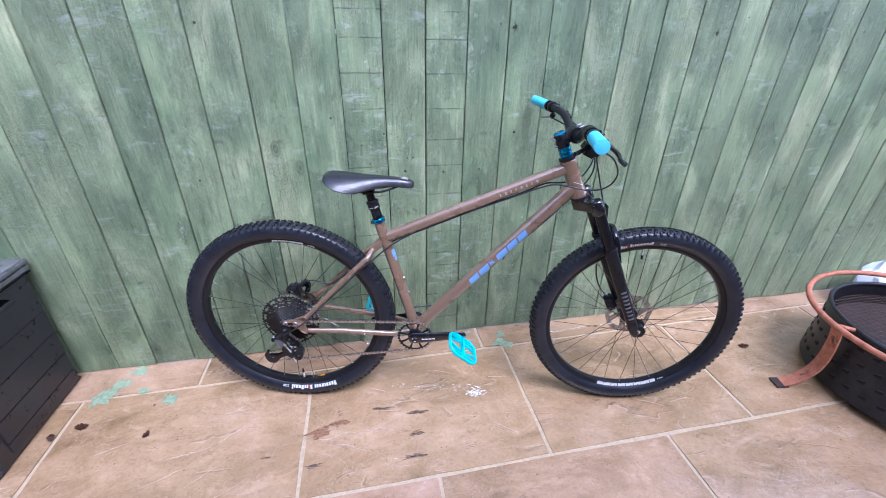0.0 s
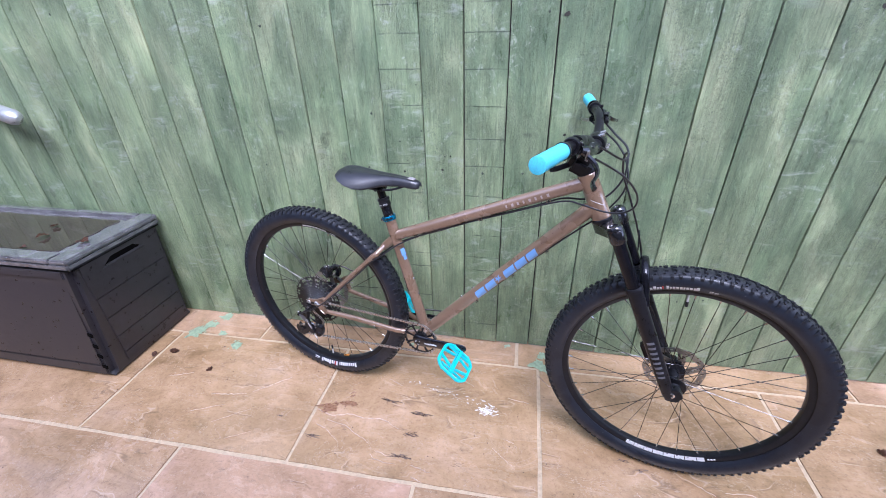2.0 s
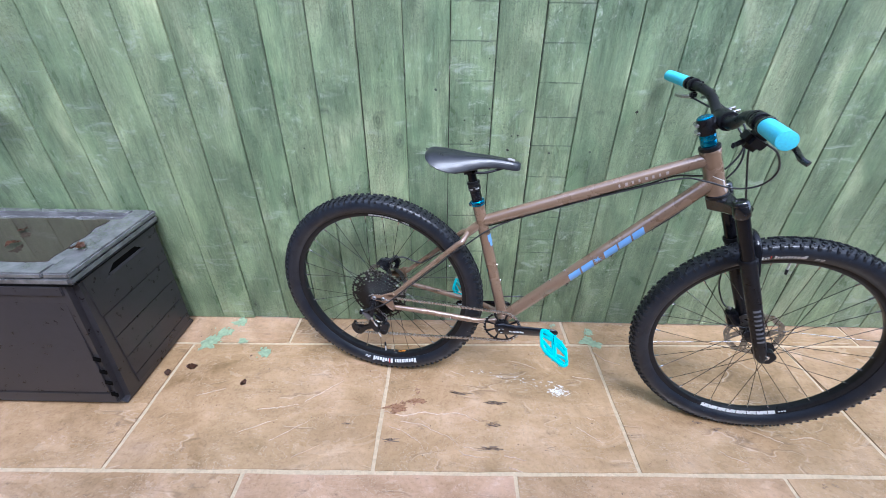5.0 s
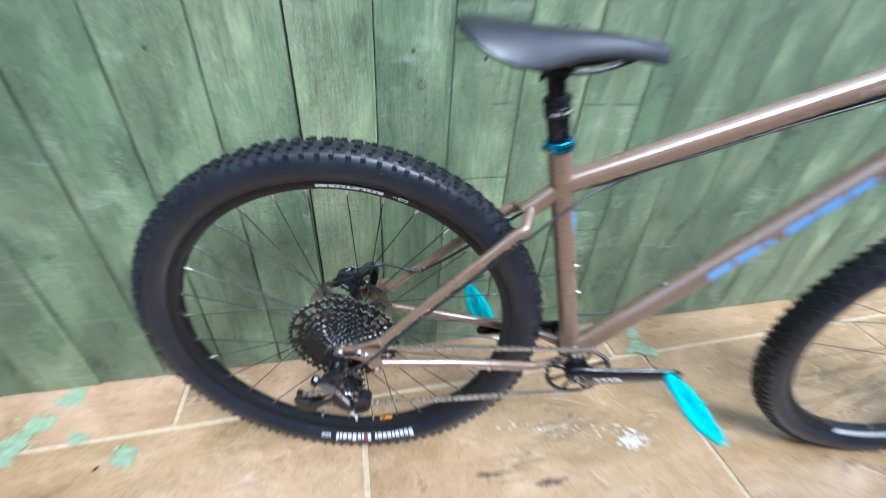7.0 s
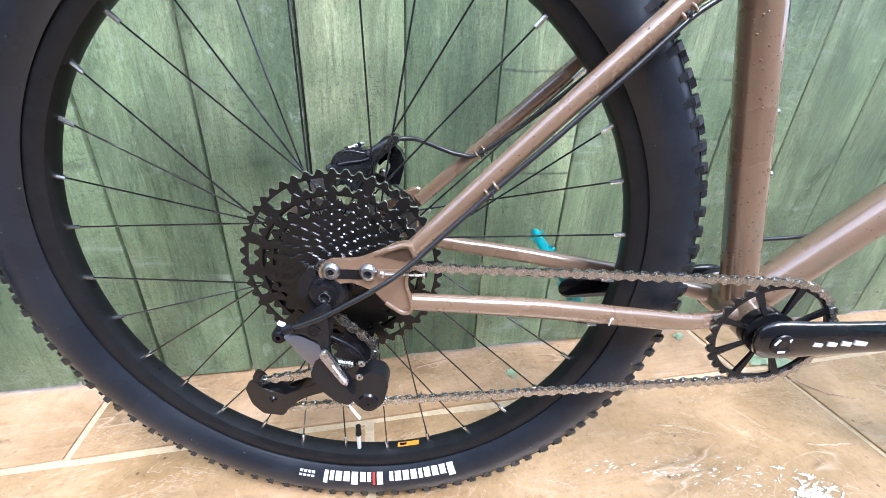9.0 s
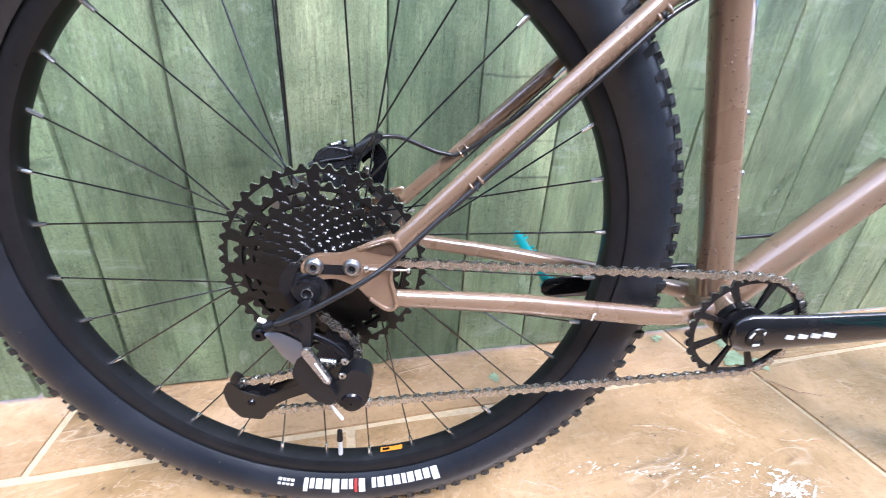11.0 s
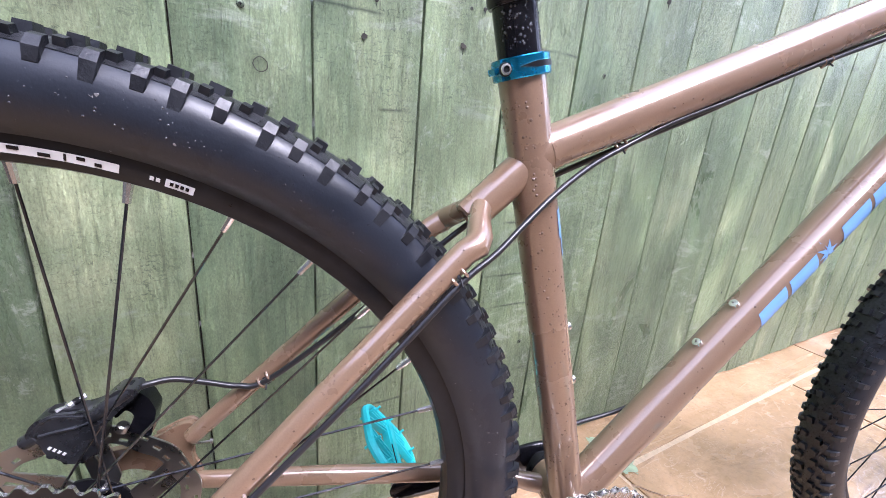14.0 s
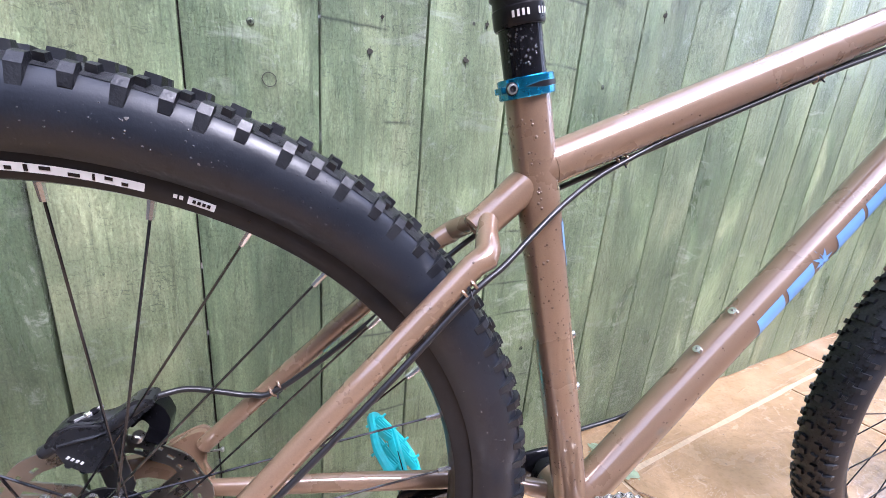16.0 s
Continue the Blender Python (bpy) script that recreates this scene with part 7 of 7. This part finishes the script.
    for z in (0.055, 0.110, 0.160, 0.215):
        part("notch", block((0.024, 0.004, 0.018), Matrix.Translation((-0.040, fr(z) - 0.0052, z)) @ Matrix.Rotation(0.3, 4, 'Y'), 0.001), slot_dark, box)
    # lid: a shallow tray with a stepped rim
    lid, rims = bmesh.new(), []
    block((W - 0.002, D + 0.002, 0.032), Matrix.Translation((-W / 2, 0, H - 0.038)), 0.009, lid)
    for x, y, sx, sy, z in ((-0.039, 0, 0.078, D - 0.002, -0.017), (-W + 0.039, 0, 0.078, D - 0.002, -0.017), (-W / 2, -D / 2 + 0.030, W - 0.16, 0.060, -0.0175), (-W / 2, D / 2 - 0.018, W - 0.16, 0.034, -0.0175)):
        rims.append(block((sx, sy, 0.020), Matrix.Translation((x, y, H + z)), 0.005))
    lid_ob = part("lid", lid, LID, box, "wet grey plastic lid with a stepped rim, sky sheen in its colour")
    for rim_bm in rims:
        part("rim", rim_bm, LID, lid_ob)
    part("lid_seam", block((0.004, D - 0.02, 0.003), Matrix.Translation((-0.0035, 0, H - 0.0545))), slot_dark, box)
    part("lid_seam", block((W, 0.004, 0.006), Matrix.Translation((-W / 2, -D / 2 - 0.001, H - 0.049))), slot_dark, box)
    water = material("rainwater", (0.045, 0.036, 0.026), 0.04, 0.0, 0.0, 0.5)
    wb = bmesh.new()
    n, top, low = 64, [], []
    for k in range(n):
        a = 2 * math.pi * k / n
        c, q = math.cos(a), math.sin(a)
        x = -W / 2 + (W / 2 - 0.135) * max(-1, min(1, 1.45 * c)) + 0.014 * noise.noise((c * 4, q * 4, 2.0))
        y = 0.008 + (D / 2 - 0.070) * max(-1, min(1, 1.45 * q)) + 0.016 * noise.noise((c * 5, q * 5, 7.0))
        top.append(wb.verts.new((x, y, H - 0.0195)))
        low.append(wb.verts.new((x * 1.002, y * 1.004, H - 0.0224)))
    wb.faces.new(top)
    for k in range(n):
        j = (k + 1) % n
        wb.faces.new((low[k], low[j], top[j], top[k]))
    part("puddle", wb, water, box, "brown rainwater standing on the lid")
    return H


def leaf(name, at, size, turn, seed, label):
    rnd = random.Random(seed)
    bm = bmesh.new()
    n = 12
    rim_a = []
    mid = []
    for k in range(n + 1):
        t = k / n
        w = math.sin(math.pi * t) ** 0.8 * 0.36 * (1 + 0.22 * math.sin(k * 2.4 + seed))
        z = 0.10 * math.sin(t * 5 + seed) + 0.10
        rim_a.append((bm.verts.new((t - 0.5, w, z + 0.16 * rnd.random())), bm.verts.new((t - 0.5, 0, z)), bm.verts.new((t - 0.5, -w, z + 0.16 * rnd.random()))))
    for a, b in zip(rim_a, rim_a[1:]):
        bm.faces.new((a[0], a[1], b[1], b[0]))
        bm.faces.new((a[1], a[2], b[2], b[1]))
    low = min(v.co.z for v in bm.verts)
    for v in bm.verts:
        v.co.z -= low
    geom = bmesh.ops.solidify(bm, geom=list(bm.faces), thickness=0.03)
    bmesh.ops.scale(bm, vec=(size, size, size), verts=bm.verts)
    low = min(v.co.z for v in bm.verts)
    bmesh.ops.translate(bm, vec=(0, 0, -low), verts=bm.verts)
    ob = part(name, bm, LEAF)
    ob.matrix_world = Matrix.Translation(at) @ Matrix.Rotation(turn, 4, 'Z')
    return tagged(ob, label, "leaf", group="fallen leaves")


# ---------------- fire pit ----------------
def build_fire_pit():
    C = Vector((3.258, 1.965, 0))
    pit = thing("fire_pit", "black perforated steel fire pit with a rusty hoop and curved legs", "fire pit", matrix=Matrix.Translation(C))
    RT, RB, Z0, Z1 = 0.340, 0.354, 0.022, 0.286
    wall = lathe([(RB - 0.02, Z0), (RB, Z0 + 0.006), (RT, Z1), (RT - 0.004, Z1), (RB - 0.006, Z0 + 0.012), (0.02, Z0 + 0.012), (0.02, Z0)], 72, (0, 0, 1), bm=None)
    part("bowl", wall, SOOT, pit, "sooty black steel drum")
    part("rim", sweep([(RT * math.cos(2 * math.pi * k / 72), RT * math.sin(2 * math.pi * k / 72), Z1 + 0.003) for k in range(72)], 0.0085, 12, closed=True), SOOT, pit)
    # punched slots in staggered rows: dark blocks paint the shade in the holes
    dark = material("hole_shade", (0.010, 0.009, 0.009), 0.9)
    rusty = worn("rusty_lip", (0.075, 0.050, 0.040), 0.6, 0.3, spread=0.9)
    hole_me = lip_me = None
    for row in range(4):
        z = 0.078 + row * 0.053
        r = RB + (RT - RB) * (z - Z0) / (Z1 - Z0)
        for k in range(40):
            a = 2 * math.pi * (k + 0.5 * (row % 2)) / 40
            m = Matrix.Translation((r * math.cos(a), r * math.sin(a), z)) @ Matrix.Rotation(a, 4, 'Z') @ Matrix.Rotation(radians(-6), 4, 'Y')
            if hole_me is None:
                o = part("slot", block((0.004, 0.022, 0.014), None, 0.001), dark, pit)
                o.matrix_local, hole_me = m, o.data
                o = part("slot_lip", block((0.005, 0.020, 0.003), Matrix.Translation((0.002, 0, 0.007)) @ Matrix.Rotation(0.25, 4, 'X'), 0.0008), rusty, pit)
                o.matrix_local, lip_me = m, o.data
            else:
                shared("slot", hole_me, pit, m)
                shared("slot_lip", lip_me, pit, m)
    # mesh guard inside, a shallow dome of fine bars
    mesh = bmesh.new()
    for k in range(-16, 17):
        x = k * 0.020
        h = math.sqrt(max(0.0004, (RT - 0.015) ** 2 - x * x))
        for swap in (False, True):
            pts = []
            for q in range(9):
                y = -h + 2 * h * q / 8
                z = Z1 - 0.05 + 0.035 * (1 - (x * x + y * y) / (RT * RT))
                pts.append((y, x, z) if swap else (x, y, z))
            sweep(pts, 0.0012, 4, mesh, caps=False)
    part("guard", mesh, worn("rusty_mesh", (0.09, 0.055, 0.04), 0.7, 0.4, spread=0.8), pit, "rusty wire mesh guard")
    part("ash_bed", lathe([(0.001, 0.20), (RT - 0.02, 0.20), (RT - 0.02, 0.19), (0.001, 0.19)], 40, (0, 0, 1)), worn("charred_ash", (0.045, 0.030, 0.024), 0.9, spread=0.9, scale=30, relief=0.8), pit)
    RR, ZR = 0.416, 0.300
    part("hoop", sweep([(RR * math.cos(2 * math.pi * k / 72), RR * math.sin(2 * math.pi * k / 72), ZR) for k in range(72)], 0.0108, 12, closed=True), RUST, pit, "rusty orange hoop round the rim")
    for a in (radians(167), radians(47), radians(287)):
        c, s = math.cos(a), math.sin(a)
        side = Vector((-s, c, 0))
        prof_leg = [(RR - 0.010, ZR - 0.004), (RR - 0.022, 0.235), (RR - 0.026, 0.165), (RR - 0.018, 0.105), (RR + 0.010, 0.055), (RR + 0.046, 0.024), (RR + 0.082, 0.008)]
        bm = bmesh.new()
        rows = []
        dense = smooth_path([(q[0], q[1], 0) for q in prof_leg], 4)
        for q in dense:
            cpt = Vector((q.x * c, q.x * s, q.y))
            rows.append([bm.verts.new(cpt + side * w + Vector((c * t, s * t, 0)) * 1 + Vector((0, 0, t * 0.5))) for w, t in ((-0.023, 0.0), (0.023, 0.0), (0.023, 0.007), (-0.023, 0.007))])
        for p, q in zip(rows, rows[1:]):
            for k in range(4):
                bm.faces.new((p[k], p[(k + 1) % 4], q[(k + 1) % 4], q[k]))
        bm.faces.new(rows[0][::-1])
        bm.faces.new(rows[-1])
        part("leg", bm, RUST, pit, "curved rusty strap leg")
        end = Vector((c * (RR + 0.094), s * (RR + 0.094), 0.0065))
        part("foot", block((0.045, 0.052, 0.006), Matrix.Translation(end) @ Matrix.Rotation(a, 4, 'Z') @ Matrix.Rotation(0.06, 4, 'Y'), 0.001), worn("flaking_black_foot", (0.045, 0.030, 0.026), 0.7, spread=0.9), pit, "flaking dark foot plate")
        part("bracket", sweep([(c * (RR - 0.004), s * (RR - 0.004), ZR + 0.004), (c * (RT + 0.006), s * (RT + 0.006), Z1 + 0.002)], 0.008, 10), RUST, pit)


build_storage_box()
build_fire_pit()


def white_bag():
    bm = bmesh.new()
    bmesh.ops.create_icosphere(bm, subdivisions=3, radius=1.0)
    for v in bm.verts:
        f = 1 + 0.28 * noise.noise(v.co * 2.1) + 0.10 * noise.noise(v.co * 6)
        v.co = Vector((v.co.x * 0.17 * f, v.co.y * 0.08 * f, max(-0.13, v.co.z * 0.15 * f)))
    low = min(v.co.z for v in bm.verts)
    bmesh.ops.translate(bm, vec=(0, 0, -low), verts=bm.verts)
    ob = part("plastic_bag", bm, material("white_plastic_film", (0.62, 0.66, 0.72), 0.25), sharp=20)
    ob.location = (3.76, 2.47, 0.0)
    tagged(ob, "crumpled white plastic bag on the paving behind the fire pit", "bag")


white_bag()

# ---------------- spills and litter on the paving ----------------
def splash(x, y, rx, ry, seed):
    """One broken splash: a ragged middle and loose flecks round it."""
    rnd = random.Random(seed)
    bm = bmesh.new()
    for k in range(16):
        size = rnd.uniform(0.45, 0.85) if k < 6 else rnd.uniform(0.06, 0.2)
        far = 0.45 if k < 6 else 1.0
        own = blob(rx * size, ry * size, 0.0004, seed * 40 + k, 16, 0.7)
        merge(bm, own, Matrix.Translation((rnd.gauss(0, 0.5) * rx * far, rnd.gauss(0, 0.5) * ry * far, 0.0001 * k)) @ Matrix.Rotation(rnd.uniform(0, 3.1), 4, 'Z'))
    ob = part("green_stain", bm, GREENPAINT)
    ob.location = (x, y, 0.0004)
    tagged(ob, "splash of green fence stain on the paving", "stain", group="spills")


for i, (x, y, rx, ry) in enumerate(((0.118, 2.470, 0.044, 0.030), (0.141, 2.520, 0.036, 0.026), (0.184, 2.590, 0.034, 0.018), (0.247, 2.478, 0.018, 0.014), (0.362, 2.418, 0.028, 0.026), (1.709, 2.516, 0.034, 0.020), (1.735, 2.490, 0.024, 0.016), (1.72, 2.565, 0.022, 0.012), (1.577, 2.605, 0.020, 0.008), (1.16, 2.545, 0.012, 0.009))):
    splash(x, y, rx, ry, 20 + i)


def splatter(name, label, spots):
    """Many small flat flecks of dried paint, drawn out along the stone's grain, as one scatter."""
    bm = bmesh.new()
    for k, (x, y, r) in enumerate(spots):
        own = blob(r * rng.uniform(0.9, 1.7), r * rng.uniform(0.25, 0.6), 0.00012, 300 + k, 14, 0.75)
        merge(bm, own, Matrix.Translation((x, y, 0.0006 + k * 0.000002)) @ Matrix.Rotation(rng.gauss(0.1, 0.35), 4, 'Z'))
    tagged(part(name, bm, WHITEPAINT), label, "stain", kind="stuff")


trail = []
for i in range(110):
    f = rng.random() ** 0.8
    w = 0.008 + 0.013 * f
    trail.append((1.20 + 0.34 * f + rng.gauss(0, w * 0.7), 2.338 - 0.074 * f + rng.gauss(0, w * 0.7), 0.0007 + 0.0032 * rng.random() ** 2.5))
splatter("white_paint_trail", "thin trail of white paint flecks on the wet paving", trail)
patch = []
for i in range(150):
    patch.append((1.522 + rng.gauss(0, 0.016), 2.247 + rng.gauss(0, 0.0105), 0.0008 + 0.0052 * rng.random() ** 2))
splatter("white_paint_patch", "ragged patch of white paint on the wet paving", patch)

leaf("fallen_leaf", (0.112, 2.331, 0.0), 0.040, 0.3, 1, "curled wet brown leaf on the paving")
leaf("fallen_leaf", (0.345, 2.260, 0.0), 0.030, 1.4, 2, "curled wet brown leaf on the paving")
leaf("fallen_leaf", (0.319, 2.394, 0.0), 0.012, 1.4, 6, "small scrap of brown leaf on the paving")
leaf("fallen_leaf", (2.802, 2.297, 0.0), 0.040, -0.5, 3, "curled wet brown leaf on the paving")
leaf("fallen_leaf", (0.035, 2.30, 0.0), 0.030, 2.0, 4, "brown leaf against the storage box")
for i, (x, y, s) in enumerate(((-0.080, 2.33, 0.055), (-0.32, 2.36, 0.045), (-0.37, 2.45, 0.035), (-0.52, 2.30, 0.04), (-0.30, 2.27, 0.03))):
    leaf("fallen_leaf", (x, y, 0.5375 if x < -0.2 else 0.5445), s, i * 1.3, 30 + i, "orange-brown leaf on the wet box lid")


# pale split ledges that stand slightly proud of the slabs
def ledge(points, width):
    rnd = random.Random(int(points[0][0] * 1000))
    p = smooth_path([(x, y, 0) for x, y in points], 7)
    bm = bmesh.new()
    rows = []
    for k, q in enumerate(p):
        f = k / (len(p) - 1)
        w = width * (0.25 + 0.75 * math.sin(math.pi * min(1, f + 0.1)) ) * rnd.uniform(0.25, 1.1)
        y = q.y + rnd.gauss(0, 0.0014)
        rows.append([bm.verts.new((q.x, y - w, -0.003)), bm.verts.new((q.x, y - w * 0.6, 0.0009)), bm.verts.new((q.x, y + w * 0.8, 0.0007)), bm.verts.new((q.x, y + w, -0.003))])
    for a, b in zip(rows, rows[1:]):
        for k in range(3):
            bm.faces.new((a[k], b[k], b[k + 1], a[k + 1]))
    part("ledge", bm, VEIN, paving)


for pts, w in ((((0.890, 2.152), (0.961, 2.135), (1.021, 2.150), (1.082, 2.143), (1.151, 2.149), (1.193, 2.131), (1.222, 2.119)), 0.0022),
               (((0.951, 2.112), (1.023, 2.101), (1.066, 2.080), (1.116, 2.060), (1.148, 2.033)), 0.0018),
               (((1.151, 2.013), (1.178, 1.995), (1.248, 1.989)), 0.0016), (((0.915, 2.094), (0.967, 2.074), (1.015, 2.042)), 0.0012),
               (((1.595, 2.319), (1.677, 2.306)), 0.0012), (((1.553, 2.104), (1.593, 2.071), (1.625, 2.047)), 0.0014),
               (((1.296, 1.997), (1.364, 1.984)), 0.0014), (((1.307, 1.961), (1.346, 1.947)), 0.0016), (((1.164, 2.025), (1.211, 2.015)), 0.0016),
               (((1.598, 2.141), (1.625, 2.132)), 0.0016), (((1.997, 2.028), (2.016, 2.009), (2.065, 1.988)), 0.0016),
               (((2.256, 2.073), (2.330, 2.079), (2.377, 2.059)), 0.0012), (((2.175, 2.086), (2.224, 2.060)), 0.0012),
               (((0.442, 2.148), (0.510, 2.157), (0.581, 2.172)), 0.0020), (((0.600, 2.185), (0.660, 2.232), (0.719, 2.281)), 0.0018),
               (((0.415, 2.061), (0.530, 2.111)), 0.0014), (((0.528, 2.032), (0.640, 2.109)), 0.0016), (((1.353, 2.397), (1.410, 2.380), (1.462, 2.355)), 0.0012),
               (((1.121, 2.337), (1.180, 2.313)), 0.0012), (((1.707, 2.454), (1.748, 2.408), (1.800, 2.385)), 0.0012), (((0.20, 2.20), (0.29, 2.235)), 0.0012), (((0.62, 1.98), (0.70, 2.02)), 0.0014)):
    ledge(pts, w)


# dark scuffs and umber blotches in the stone's surface, as scatters of thin flecks
def streaks(name, label, centres, mat, turn, slim):
    bm = bmesh.new()
    k = 0
    for x, y, sx, sy, count in centres:
        for _ in range(count):
            own = blob(rng.uniform(0.25, 0.6) * sx, rng.uniform(0.25, 0.6) * sx * slim, 0.0004, 700 + k, 10, 0.6)
            k += 1
            merge(bm, own, Matrix.Translation((x + rng.gauss(0, sx * 0.45), y + rng.gauss(0, sy * 0.45), 0.0006 + k * 0.000004)) @ Matrix.Rotation(turn + rng.gauss(0, 0.15), 4, 'Z'))
    tagged(part(name, bm, mat), label, "stain", kind="stuff")


streaks("dark_scuff", "dark streaky scuffs across the wet sandstone", ((0.922, 2.040, 0.028, 0.008, 14), (1.281, 2.194, 0.036, 0.008, 18), (1.272, 2.106, 0.028, 0.012, 14), (1.251, 2.019, 0.034, 0.008, 14), (1.153, 2.232, 0.036, 0.008, 12), (1.459, 2.024, 0.016, 0.008, 6), (1.98, 2.13, 0.020, 0.008, 8), (2.031, 2.104, 0.020, 0.008, 8), (2.244, 1.923, 0.012, 0.012, 6), (2.288, 1.926, 0.012, 0.010, 6), (0.78, 2.10, 0.020, 0.006, 6)), SCUFF, -0.15, 0.10)
streaks("umber_blotch", "soft umber blotches in the wet sandstone", ((0.941, 2.167, 0.030, 0.018, 22), (1.000, 2.193, 0.026, 0.014, 18), (1.008, 2.244, 0.012, 0.020, 10)), UMBER, 0.4, 0.45)

# grey tap spout on the fence above the box
spout = part("tap_spout", sweep(smooth_path([(-0.68, 2.600, 1.010), (-0.58, 2.575, 1.004), (-0.46, 2.535, 0.992), (-0.385, 2.515, 0.982), (-0.345, 2.506, 0.976)], 5), [0.022] * 6 + [0.030] * 9 + [0.031, 0.030, 0.028, 0.024, 0.018, 0.008], 18), worn("grey_zinc", (0.50, 0.51, 0.52), 0.32, 0.6, spread=0.5, scale=30))
tagged(spout, "grey metal spout fixed to the fence above the box", "spout")

build_fence()
build_screws()
build_knots()
build_paving()
